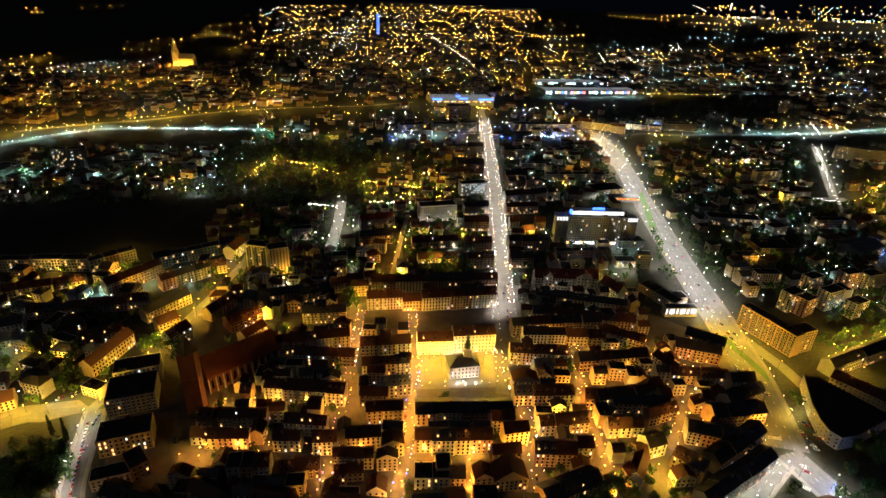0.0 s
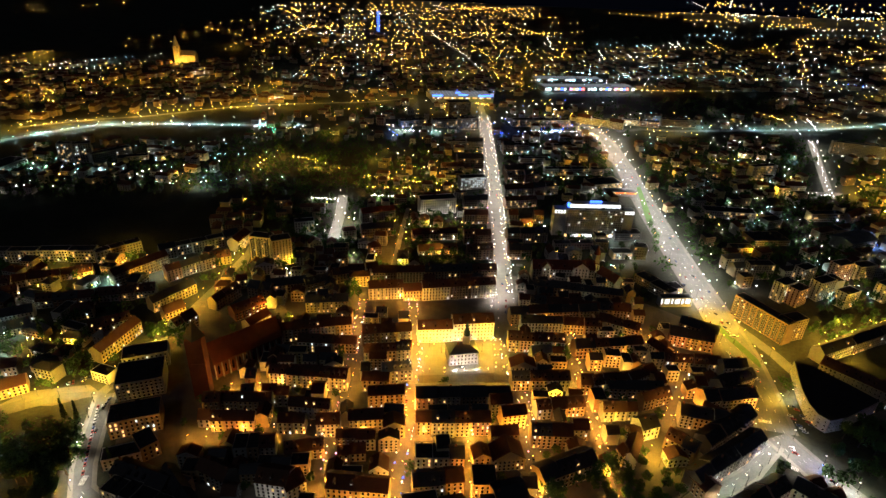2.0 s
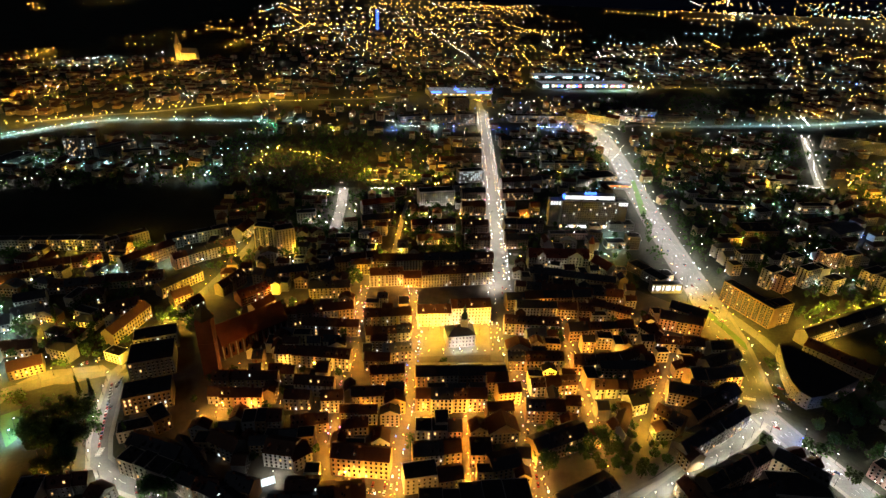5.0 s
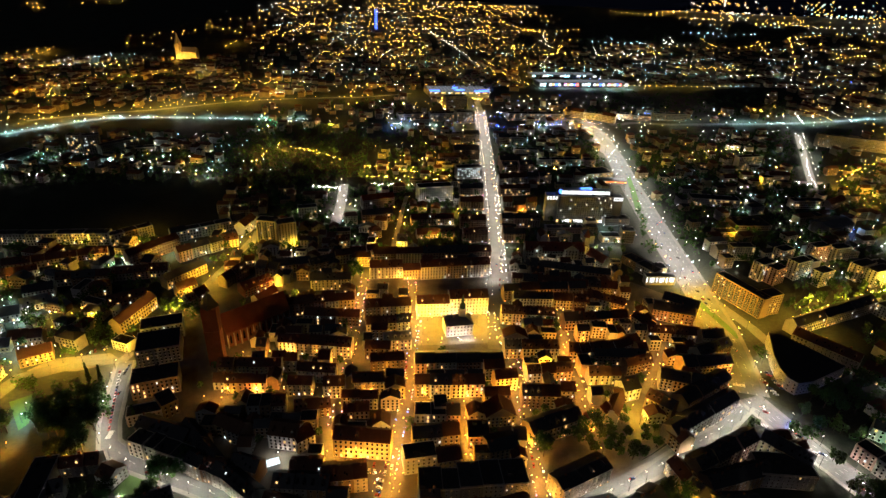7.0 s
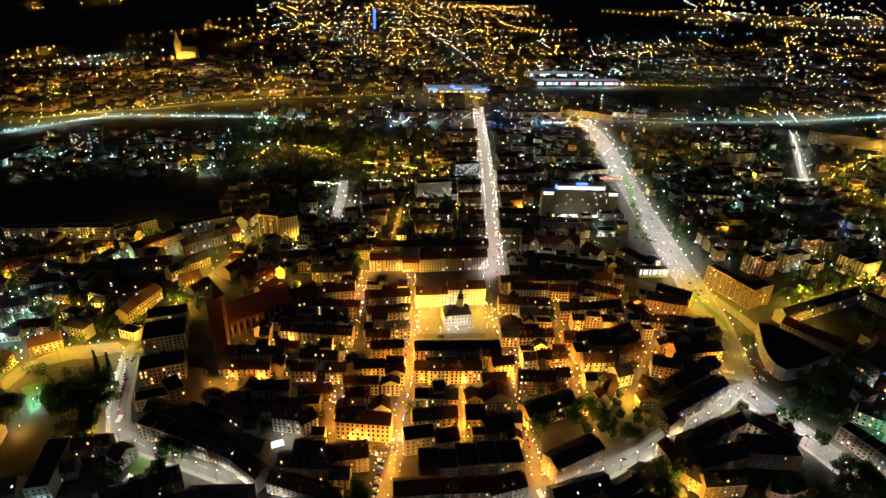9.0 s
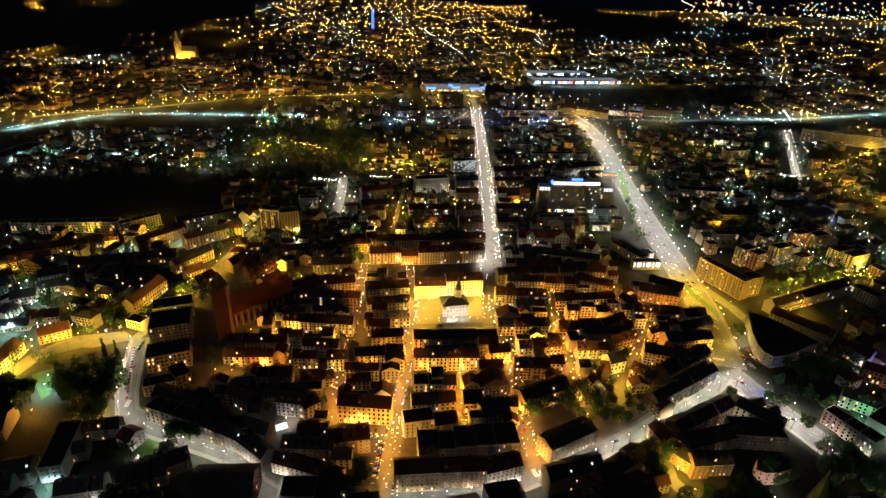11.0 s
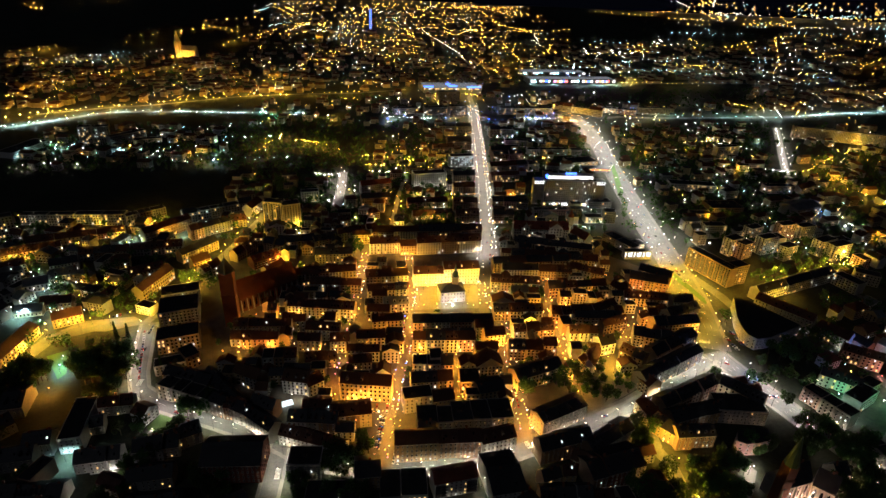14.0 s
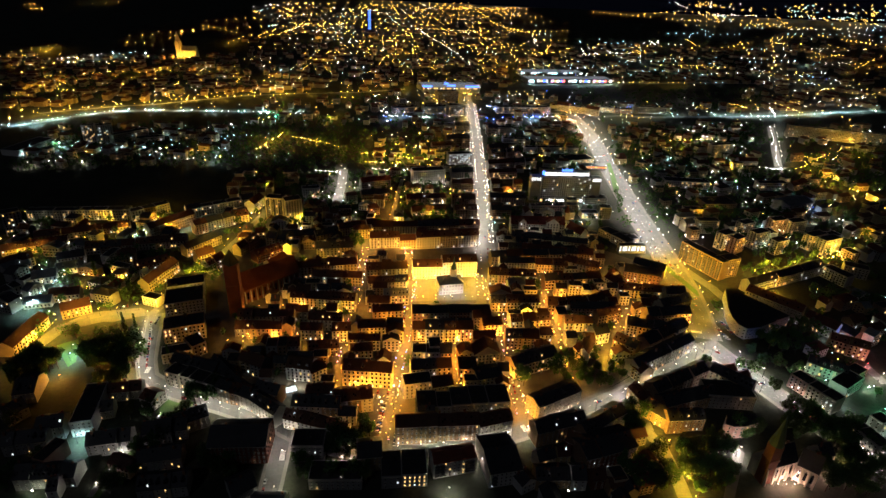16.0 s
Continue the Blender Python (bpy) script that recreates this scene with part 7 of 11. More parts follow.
house(-372.6, 411.0, 25.6, 14.4, 32.5, 6.6, 'white', 'sheet', 'gable', 5.4, 0.05, False, dormers=2)
house(-367.2, 343.8, 23.4, 15.0, 15.2, 5.2, 'cream', 'sheet', 'gable', 4.4, 0.05, False)
house(-354.1, 355.1, 15.6, 12.8, 14.3, 7.5, 'brown', 'tiles', 'gable', 5.4, 0.05, False)
house(-339.8, 356.5, 11.0, 11.7, 14.3, 8.7, 'brown', 'tiles', 'gable', 4.9, 0.05, False)
house(-426.5, 410.9, 23.9, 17.9, 54.8, 6.6, 'grey', 'sheet', 'gable', 4.9, 0.05, False)
house(-297.5, 414.6, 16.5, 12.5, 37.9, 9.6, 'brown', 'tiles', 'gable', 5.7, 0.05, False, dormers=3)
house(-284.4, 425.6, 17.5, 11.4, 37.9, 9.3, 'grey', 'tiles', 'gable', 5.1, 0.05, False, dormers=3)
house(-227.1, 420.7, 9.7, 12.5, 60.7, 11.7, 'grey', 'tiles', 'gable', 5.0, 0.05, False, dormers=3)
house(-220.6, 428.7, 13.5, 12.6, 60.7, 12.9, 'brown', 'tiles', 'gable', 5.5, 0.05, False)
house(-242.7, 445.2, 19.9, 12.2, 47.3, 10.1, 'brown', 'tiles', 'gable', 5.6, 0.05, False)
house(-206.8, 467.5, 15.1, 11.3, 65.6, 10.5, 'ochre', 'tiles', 'gable', 5.0, 0.05, False)
house(-199.4, 481.7, 18.8, 12.2, 65.6, 11.1, 'pink', 'tiles', 'gable', 5.1, 0.05, False, dormers=3)
house(-180.4, 450.0, 16.9, 15.5, 44.7, 9.0, 'brick', 'red_tiles', 'gable', 5.3, 0.05, False, dormers=2)
house(-169.1, 461.7, 15.3, 15.9, 44.7, 8.8, 'brick', 'red_tiles', 'gable', 4.5, 0.05, False, dormers=3)
house(-158.8, 434.1, 24.8, 12.2, 56.8, 9.9, 'ochre', 'red_tiles', 'gable', 4.5, 0.05, False)
house(-237.4, 182.9, 14.5, 42.0, 12.4, 13.0, 'white', 'felt', 'flat', 5.0, 0.05, True)
house(-240.7, 217.7, 8.8, 9.3, 9.9, 8.8, 'grey', 'tiles', 'gable', 4.6, 0.05, True)
house(-229.1, 218.7, 13.4, 9.1, 9.9, 9.6, 'grey', 'tiles', 'gable', 5.1, 0.05, True, dormers=2)
house(-218.5, 221.7, 9.4, 11.0, 9.9, 8.7, 'grey', 'tiles', 'gable', 5.6, 0.05, True)
house(-197.6, 215.1, 13.7, 12.0, 68.0, 9.0, 'white', 'tiles', 'front', 4.0, 0.05, True)
house(-297.0, 213.7, 14.7, 26.3, 14.0, 9.9, 'grey', 'slate', 'gable', 4.9, 0.05, True, dormers=2)
house(-262.2, 178.9, 9.4, 14.5, 10.3, 10.3, 'grey', 'slate', 'gable', 4.6, 0.05, True)
house(-252.7, 179.6, 8.2, 14.1, 10.3, 11.2, 'grey', 'slate', 'gable', 5.4, 0.05, True)
house(-275.8, 163.2, 7.3, 13.1, 12.2, 10.2, 'grey', 'slate', 'gable', 5.5, 0.05, True)
house(-267.5, 165.5, 10.4, 14.1, 12.2, 9.8, 'grey', 'slate', 'gable', 4.9, 0.05, True)
house(-258.0, 167.5, 9.1, 14.1, 12.2, 9.8, 'grey', 'slate', 'gable', 5.2, 0.05, True, dormers=2)
house(-221.4, 165.6, 8.1, 13.7, 11.9, 9.1, 'grey', 'slate', 'gable', 5.5, 0.05, True)
house(-210.8, 165.9, 10.8, 13.8, 11.9, 10.9, 'grey', 'slate', 'gable', 5.0, 0.05, True)
house(-202.3, 169.5, 8.9, 13.6, 11.9, 9.2, 'grey', 'slate', 'gable', 5.7, 0.05, True)
house(-188.3, 176.1, 8.2, 13.5, 12.0, 9.8, 'grey', 'slate', 'gable', 5.0, 0.05, True)
house(-178.5, 176.8, 10.5, 14.3, 12.0, 11.0, 'grey', 'slate', 'gable', 5.7, 0.05, True)
house(-169.2, 180.8, 10.5, 14.0, 12.0, 9.2, 'grey', 'slate', 'gable', 4.4, 0.05, True)
house(-181.6, 152.1, 7.8, 13.1, 11.2, 8.9, 'grey', 'slate', 'gable', 4.5, 0.05, True)
house(-171.8, 153.2, 11.3, 13.8, 11.2, 9.7, 'grey', 'slate', 'gable', 4.4, 0.05, True)
house(-162.1, 155.2, 8.6, 14.0, 11.2, 9.6, 'grey', 'slate', 'gable', 4.9, 0.05, True)
house(-249.6, 135.8, 9.8, 14.8, 4.6, 9.9, 'grey', 'slate', 'gable', 5.6, 0.05, True)
house(-241.8, 137.2, 7.4, 13.1, 4.6, 9.0, 'grey', 'slate', 'gable', 5.4, 0.05, True, dormers=3)
house(-233.2, 137.5, 9.1, 13.9, 4.6, 9.4, 'grey', 'slate', 'gable', 4.4, 0.05, True, dormers=3)
house(-223.9, 138.8, 10.4, 14.8, 4.6, 8.8, 'grey', 'slate', 'gable', 4.7, 0.05, True)
house(-226.7, 128.8, 6.4, 12.8, 8.7, 8.7, 'white', 'slate', 'gable', 4.7, 0.05, True, dormers=2)
house(-290.1, 195.9, 14.5, 14.8, 54.5, 8.6, 'grey', 'slate', 'gable', 5.5, 0.05, True, dormers=2)
house(-230.2, 199.8, 11.0, 11.7, 17.1, 7.9, 'grey', 'slate', 'gable', 5.2, 0.05, True, dormers=2)
house(-167.7, 185.8, 10.5, 13.2, 31.0, 10.5, 'grey', 'slate', 'gable', 4.6, 0.05, True)
house(-158.2, 192.3, 12.3, 14.4, 31.0, 9.9, 'grey', 'slate', 'gable', 5.6, 0.05, True, dormers=3)
house(-169.7, 128.9, 9.6, 14.8, 9.4, 10.2, 'grey', 'slate', 'gable', 4.9, 0.05, True, dormers=3)
house(-160.1, 130.8, 10.1, 13.7, 9.4, 9.9, 'cream', 'slate', 'gable', 5.1, 0.05, True, dormers=2)
house(-150.5, 132.9, 9.9, 14.9, 9.4, 9.3, 'grey', 'slate', 'gable', 5.0, 0.05, True, dormers=2)

# town hall tower
tower = thing("town_hall_tower", 31.6, 400.7, 0, "white floodlit clock tower of the town hall with a copper cap", "tower")
b = Build()
b.box(-3.2, 3.2, -3.2, 3.2, 0, 24)
b.box(-3.6, 3.6, -3.6, 3.6, 24.01, 24.8)
part("shaft", b.mesh("shaft", "white"), tower)
b = Build()
b.tube(0, 0, 24.81, 28, 2.9, 2.6, 8)
b.tube(0, 0, 28, 31, 3.0, 1.2, 8)
b.tube(0, 0, 31, 33.5, 1.2, 1.0, 8)
b.tube(0, 0, 33.5, 40, 1.2, 0.05, 8)
part("cap", b.mesh("cap", "copper"), tower)
for sx in (-5.5, 5.5):
    lamp(31.6 + sx, 400.7 - 5, "q", 90)

tower = thing('church_tower', -178.0, 342.7, 10, 'tall dark brick church tower with a dark cap', "tower")
b = Build()
b.box(-6.0, 6.0, -6.0, 6.0, 0, 56)
b.box(-6.4, 6.4, -6.4, 6.4, 33.6, 34.4)
part("shaft", b.mesh("shaft", 'brick'), tower)
b = Build()
b.tube(0, 0, 56.01, 70, 8.16, 0.1, 4)
part("spire", b.mesh("spire", 'slate'), tower)
house(-153.2, 382.6, 62.2, 20.0, 43.5, 15.0, 'brick', 'red_tiles', 'gable', 15.0, 0.0, True, storey=15, name='parish_church', label='long brick gothic church nave under a steep red roof', category='church')
tower = thing('municipal_tower', 188.9, 572.6, 10, 'slim corner tower with a pointed red roof', "tower")
b = Build()
b.box(-3.0, 3.0, -3.0, 3.0, 0, 22)
b.box(-3.4, 3.4, -3.4, 3.4, 13.2, 14.0)
part("shaft", b.mesh("shaft", 'stone'), tower)
b = Build()
b.tube(0, 0, 22.01, 32, 4.08, 0.1, 8)
part("spire", b.mesh("spire", 'red_tiles'), tower)
polygon_block([(308.2, 358.8), (303.9, 340.3), (303.8, 328.6), (309.0, 321.2), (323.4, 324.7), (365.0, 346.1), (353.0, 364.2), (333.8, 391.1), (322.3, 395.1)], 12, 'grey', 'felt', 'corner_building', 'wedge-shaped white corner building with a black flat roof', 'building')
polygon_block([(229.3, 195.1), (234.9, 192.4), (243.8, 193.2), (255.3, 197.0), (258.9, 207.3), (235.0, 205.4)], 11, 'pink', 'felt', 'curved_pavilion', 'rounded pink pavilion with a white roof rim and small windows', 'building')

# ---- gothic church south of the ring ----
house(249.0, 153.9, 25.7, 14.0, 16.7, 15.0, 'stone', 'slate', 'gable', 11.0, 0.0, True, storey=15, name='gothic_church', label='floodlit stone gothic church with steep dark slate roof', category='church')
house(265.3, 151.3, 13.0, 14.0, -40.8, 14.0, 'stone', 'slate', 'gable', 10.0, 0.0, True, storey=14, name='gothic_church', label='floodlit stone gothic church wing with steep slate roof', category='church')
house(289.5, 165.5, 12.0, 12.0, 16.2, 11.0, 'stone', 'slate', 'gable', 7.0, 0.0, True, storey=11, name='gothic_church', label='floodlit stone church apse with slate roof', category='church')
tower = thing('church_spire', 238.5, 154.0, 10, 'slender church tower with a green copper spire', "tower")
b = Build()
b.box(-3.5, 3.5, -3.5, 3.5, 0, 34)
b.box(-3.9, 3.9, -3.9, 3.9, 20.4, 21.2)
part("shaft", b.mesh("shaft", 'brick'), tower)
b = Build()
b.tube(0, 0, 34.01, 58, 4.760000000000001, 0.1, 8)
part("spire", b.mesh("spire", 'copper'), tower)
lamp(244.2, 148.4, 'p', 0)
lamp(250.2, 148.5, 'p', 0)
lamp(256.2, 148.6, 'p', 0)
lamp(300.0, 170.3, 'p', 0)
lamp(293.7, 162.5, 'p', 0)
lamp(334.5, 250.4, 'c', 0)
lamp(333.1, 268.9, 'h', 0)
lamp(338.3, 233.2, 'c', 0)
lamp(338.9, 193.0, 'c', 0)
lamp(339.5, 184.5, 'c', 0)
lamp(262.6, 513.1, 'h', 0)
lamp(251.6, 512.3, 'h', 0)
lamp(221.0, 593.9, 'c', 0)
lamp(233.1, 594.8, 'h', 0)
lamp(-12.8, 1366.9, 'h', 0)
lamp(46.0, 1377.7, 'h', 0)
lamp(91.4, 1400.3, 'h', 0)
lamp(129.4, 1407.4, 'h', 0)
lamp(396.4, 315.2, 'c', 0)
lamp(304.2, 341.2, 'h', 0)
lamp(302.0, 361.3, 'h', 0)
lamp(-72.9, 1146.0, 'h', 0)
lamp(-22.6, 1153.9, 'h', 0)
lamp(41.4, 1163.9, 'h', 0)
lamp(198.7, 1183.0, 'h', 0)
lamp(266.3, 1193.5, 'h', 0)
lamp(419.2, 1217.3, 'h', 0)
lamp(526.3, 1211.9, 'h', 0)
lamp(-398.9, 402.9, 'c', 0)
lamp(-371.4, 375.7, 'c', 0)
lamp(-371.6, 344.2, 'c', 0)
lamp(-383.9, 338.7, 'c', 0)
lamp(-378.0, 422.6, 'c', 0)
lamp(-338.9, 503.2, 'c', 0)
lamp(-289.0, 523.0, 'c', 0)
lamp(-277.5, 549.7, 'c', 0)
lamp(-546.2, 828.7, 'c', 0)
lamp(180.6, 630.8, 'h', 0)
lamp(201.5, 632.5, 'c', 0)
lamp(227.8, 638.9, 'c', 0)
lamp(252.1, 636.7, 'c', 0)
lamp(-12.4, 709.5, 'h', 0)
lamp(5.2, 706.2, 'h', 0)
lamp(22.8, 712.9, 'h', 0)
lamp(261.4, 610.8, 'h', 0)
lamp(-165.5, 643.8, 'h', 0)
lamp(413.5, 750.4, 'h', 0)
lamp(452.8, 754.1, 'h', 0)
lamp(564.6, 846.0, 'h', 0)
lamp(-667.3, 857.4, 'h', 0)
lamp(-443.2, 431.5, 'a', 0)
lamp(-433.7, 445.5, 'a', 0)
lamp(-393.7, 512.1, 'a', 0)
lamp(-380.5, 519.6, 'a', 0)
lamp(-392.4, 484.0, 'a', 0)
lamp(-328.6, 445.3, 'a', 0)
lamp(-350.5, 393.8, 'a', 0)
lamp(-322.5, 372.8, 'a', 0)
lamp(-334.2, 418.9, 'a', 0)
lamp(-339.8, 544.9, 'a', 0)
lamp(-322.6, 555.1, 'a', 0)
lamp(-364.5, 585.4, 'a', 0)
lamp(-470.3, 464.0, 'a', 0)
lamp(-425.8, 474.3, 'a', 0)
lamp(-306.0, 513.6, 'a', 0)
lamp(-243.0, 399.8, 'a', 0)
lamp(-163.4, 462.7, 'a', 0)
lamp(-180.7, 454.7, 'a', 0)
lamp(-133.7, 444.0, 'a', 0)
lamp(-105.0, 557.6, 'a', 0)
lamp(-68.0, 556.8, 'a', 0)
lamp(-77.1, 505.8, 'a', 0)
lamp(-163.9, 558.4, 'a', 0)
lamp(-140.6, 551.3, 'a', 0)
lamp(-11.6, 673.5, 'a', 0)
lamp(5.8, 590.4, 'a', 0)
lamp(-38.6, 559.0, 'a', 0)
lamp(125.9, 686.0, 'a', 0)
lamp(263.5, 434.5, 'a', 0)
lamp(290.2, 436.0, 'a', 0)
lamp(273.9, 483.3, 'a', 0)
lamp(287.1, 462.7, 'a', 0)
lamp(410.0, 463.1, 'a', 0)
lamp(442.7, 472.0, 'a', 0)
lamp(480.9, 488.8, 'a', 0)
lamp(381.6, 447.8, 'a', 0)
lamp(472.6, 543.7, 'a', 0)
lamp(404.8, 632.5, 'a', 0)
lamp(504.4, 600.2, 'a', 0)
lamp(166.1, 282.4, 'a', 0)
lamp(143.0, 281.6, 'a', 0)
lamp(161.6, 294.6, 'a', 0)
lamp(105.3, 268.5, 'a', 0)
lamp(137.6, 315.3, 'a', 0)
lamp(101.3, 341.9, 'a', 0)
lamp(-57.4, 880.8, 'a', 0)
lamp(-26.7, 884.4, 'a', 0)
lamp(-76.5, 861.5, 'a', 0)
lamp(4.3, 871.0, 'a', 0)
lamp(-114.4, 840.7, 'a', 0)
lamp(-289.0, 870.0, 'a', 0)
lamp(-276.5, 944.9, 'a', 0)
lamp(-203.7, 898.1, 'a', 0)
lamp(-162.0, 896.1, 'a', 0)
lamp(545.9, 850.3, 'a', 0)
lamp(701.3, 883.1, 'a', 0)
lamp(758.9, 923.5, 'a', 0)
lamp(840.6, 988.3, 'a', 0)
lamp(723.9, 780.1, 'a', 0)
lamp(706.2, 806.6, 'a', 0)
lamp(324.8, 1219.2, 'a', 0)
lamp(353.7, 1169.7, 'a', 0)
lamp(355.1, 1072.6, 'a', 0)
lamp(-511.1, 877.2, 'a', 0)
lamp(-392.1, 824.4, 'a', 0)
lamp(-799.9, 1042.0, 'a', 0)
lamp(-731.3, 1102.9, 'a', 0)
lamp(31.2, 1375.0, 'a', 0)
lamp(708.0, 702.2, 'a', 0)
lamp(602.2, 570.2, 'a', 0)
lamp(682.2, 833.7, 'a', 0)
lamp(493.4, 954.2, 'a', 0)
lamp(567.4, 994.2, 'a', 0)

# ---- hotel crown, signs ----
b = Build()
b.box(-34, 34, 5, 15, 38.26, 44.8)
crown = part("rooftop_storey", b.mesh("rooftop_storey", "white"), hotel, "white-lit glazed storey set back on the roof")
for i in range(22):
    b = Build()
    b.box(-33 + i * 3, -31 + i * 3, 4.8, 4.99, 39.5, 44.0)
    part("pane", b.mesh("pane", "sign_white"), crown)
for i in range(5):
    b = Build()
    b.box(-7 + i * 3.2, -5 + i * 3.2, 8, 8.6, 44.81, 48.2)
    part("sign_bar", b.mesh("sign_bar", "sign_blue"), crown, "blue glowing sign on the roof edge")
b = Build()
b.box(-36.5, -34.01, 3, 8, 40.5, 45)
part("corner_light", b.mesh("corner_light", "sign_blue"), crown)
for x0, x1 in ((-53, -38.1), (38.1, 52)):
    b = Build()
    b.box(x0, x1, 4, 17, 0, 37)
    wing = part("wing", b.mesh("wing", "grey"), hotel, "lower grey wing with a white-lit top floor")
    for z in (31.6, 34.2):
        for i in range(4):
            b = Build()
            u = x0 + 0.8 + i * (x1 - x0) / 4
            b.box(u, u + 2.4, 3.8, 3.997, z, z + 1.5)
            part("pane", b.mesh("pane", "sign_white"), wing)
for i in range(20):
    b = Build()
    b.box(-37 + i * 3.7, -34.2 + i * 3.7, -0.4, -0.12, 0.6, 4.2)
    part("shop_window", b.mesh("shop_window", "sign_white" if i % 5 else "warm"), hotel, "lit ground-floor window")

lamp(-147.4, 352.2, 's', 0)
lamp(310.8, 1217.0, 'S', 0)
lamp(323.3, 1180.9, 'S', 0)
lamp(336.7, 1141.6, 'S', 0)
lamp(346.0, 1085.1, 'S', 0)
lamp(106.5, 1403.1, 'S', 0)
lamp(16.4, 1351.6, 'S', 0)
lamp(-442.0, 1486.6, 'S', 0)
lamp(-429.9, 1531.8, 'S', 0)
lamp(-396.2, 1455.5, 'S', 0)
lamp(-441.0, 1370.3, 'S', 0)
lamp(-930.4, 1344.6, 'S', 0)
lamp(-941.1, 1272.0, 'S', 0)
lamp(-866.3, 1436.1, 'S', 0)
lamp(-793.2, 1468.9, 'S', 0)
lamp(-670.4, 1586.7, 'S', 0)
lamp(-1264.3, 1857.9, 'S', 0)
lamp(-779.5, 2245.6, 'S', 0)
lamp(-484.5, 2441.8, 'S', 0)
lamp(-408.2, 2573.7, 'S', 0)
lamp(-252.6, 2523.5, 'S', 0)
lamp(-127.5, 2080.0, 'S', 0)
lamp(286.9, 2027.9, 'S', 0)
lamp(238.6, 1779.2, 'S', 0)
lamp(962.9, 2625.5, 'S', 0)
lamp(1496.6, 2792.8, 'S', 0)
lamp(989.4, 1420.3, 'S', 0)
lamp(1853.2, 2363.0, 'S', 0)
lamp(-112.7, 825.0, 'S', 0)
lamp(-35.0, 833.8, 'S', 0)
lamp(14.4, 823.6, 'S', 0)
lamp(-204.9, 905.2, 'S', 0)
lamp(-297.9, 904.3, 'S', 0)
lamp(724.4, 885.6, 'S', 0)
lamp(874.3, 1012.1, 'S', 0)
lamp(710.6, 739.3, 'S', 0)
lamp(404.5, 465.5, 'S', 0)
lamp(518.6, 514.1, 'S', 0)
lamp(-597.0, 1209.5, 'S', 0)
lamp(-688.9, 1136.6, 'S', 0)
lamp(-1021.6, 1739.8, 'C', 0)
lamp(-1080.2, 1689.8, 'C', 0)
lamp(-415.7, 1412.5, 'C', 0)
lamp(-459.3, 2921.8, 'C', 0)
lamp(-211.6, 3519.7, 'C', 0)
lamp(-39.2, 1880.4, 'C', 0)
lamp(394.3, 1929.3, 'C', 0)
lamp(444.7, 1882.9, 'C', 0)
lamp(874.9, 1927.2, 'C', 0)
lamp(1103.3, 1980.3, 'C', 0)
lamp(1184.3, 1975.6, 'C', 0)
lamp(1338.8, 1919.8, 'C', 0)
lamp(623.0, 1925.6, 'C', 0)
lamp(-72.6, 1140.9, 'C', 0)
lamp(-9.8, 1150.6, 'C', 0)
lamp(225.6, 1187.2, 'C', 0)
lamp(501.2, 1306.4, 'C', 0)
lamp(578.0, 1319.0, 'C', 0)
lamp(-636.4, 837.4, 'C', 0)
lamp(-657.5, 802.6, 'C', 0)
lamp(419.6, 1670.3, 'C', 0)
lamp(351.6, 1684.0, 'C', 0)
lamp(953.9, 1922.6, 'C', 0)
lamp(-1017.3, 1800.9, 'C', 0)
lamp(1503.6, 2231.1, 'C', 0)
balconies(flats_a, 29.1, 14, 5, (-12.2, -8.7, 8.7, 12.2))
balconies(flats_b, 22.7, 13, 4, (-8.2, 8.2))
balconies(tower_a, 24.2, 32, 11, (-8.0, 0.0, 8.0), 4.0)
balconies(slab, 59.2, 23, 8, [-26.0 + i * 6.51 for i in range(9)], 4.5)
zebra(-94.4, 168.5, 5, 9)
zebra(267.3, 331.9, 80, 10)
zebra(263.5, 286.1, 50, 9)
zebra(252.9, 306.7, 115, 9)
zebra(-225.5, 256.6, 5, 8)
zebra(79.1, 198.9, 20, 7)


def lit_hall(name, x, y, w, d, ang, h, label, category, cells, step, tall, roof="sheet", glazed=0.0):
    """A long low hall with a band of lit panels along the front; cells: their materials in turn."""
    PLACED.append((x, y + d / 2, max(w, d) / 2))
    ob = thing(name, x, y, ang, label, category)
    b = Build()
    b.tub(-w / 2, w / 2, 0, d, 0, h, 0.8, 0.4)
    part("wall", b.mesh("wall", "grey"), ob)
    b = Build()
    b.box(-w / 2 + 0.4, w / 2 - 0.4, 0.4, d - 0.4, h + 0.004, h + 0.3)
    part("roof", b.mesh("roof", roof), ob)
    # ridges with a faint glow of their own, for a brightly lit roof
    if glazed:
        for i in range(int(w / 9)):
            b = Build()
            u = -w / 2 + 4.5 + i * 9
            b.along_y([(u - 3.6, h + 0.31), (u - 3.6, h + 0.7), (u, h + 2.0), (u + 3.6, h + 0.7), (u + 3.6, h + 0.31)], d * (0.5 - glazed / 2), d * (0.5 + glazed / 2))
            part("rooflight", b.mesh("rooflight", "milky"), ob, "milky rooflight whose own glow stands in for the lit roof")
    rnd = random.Random(int(w + d))
    n = int(w / step)
    for i in range(n):
        kind = cells[i % len(cells)]
        if kind:
            u, e = -w / 2 + (i + 0.5) * w / n, step * rnd.uniform(0.3, 0.47)
            z = h - tall - rnd.uniform(0.3, 1.0)
            b = Build()
            b.box(u - e, u + e, -0.4, -0.05, z, z + tall)
            part("lit_panel", b.mesh("lit_panel", kind), ob)
    return ob


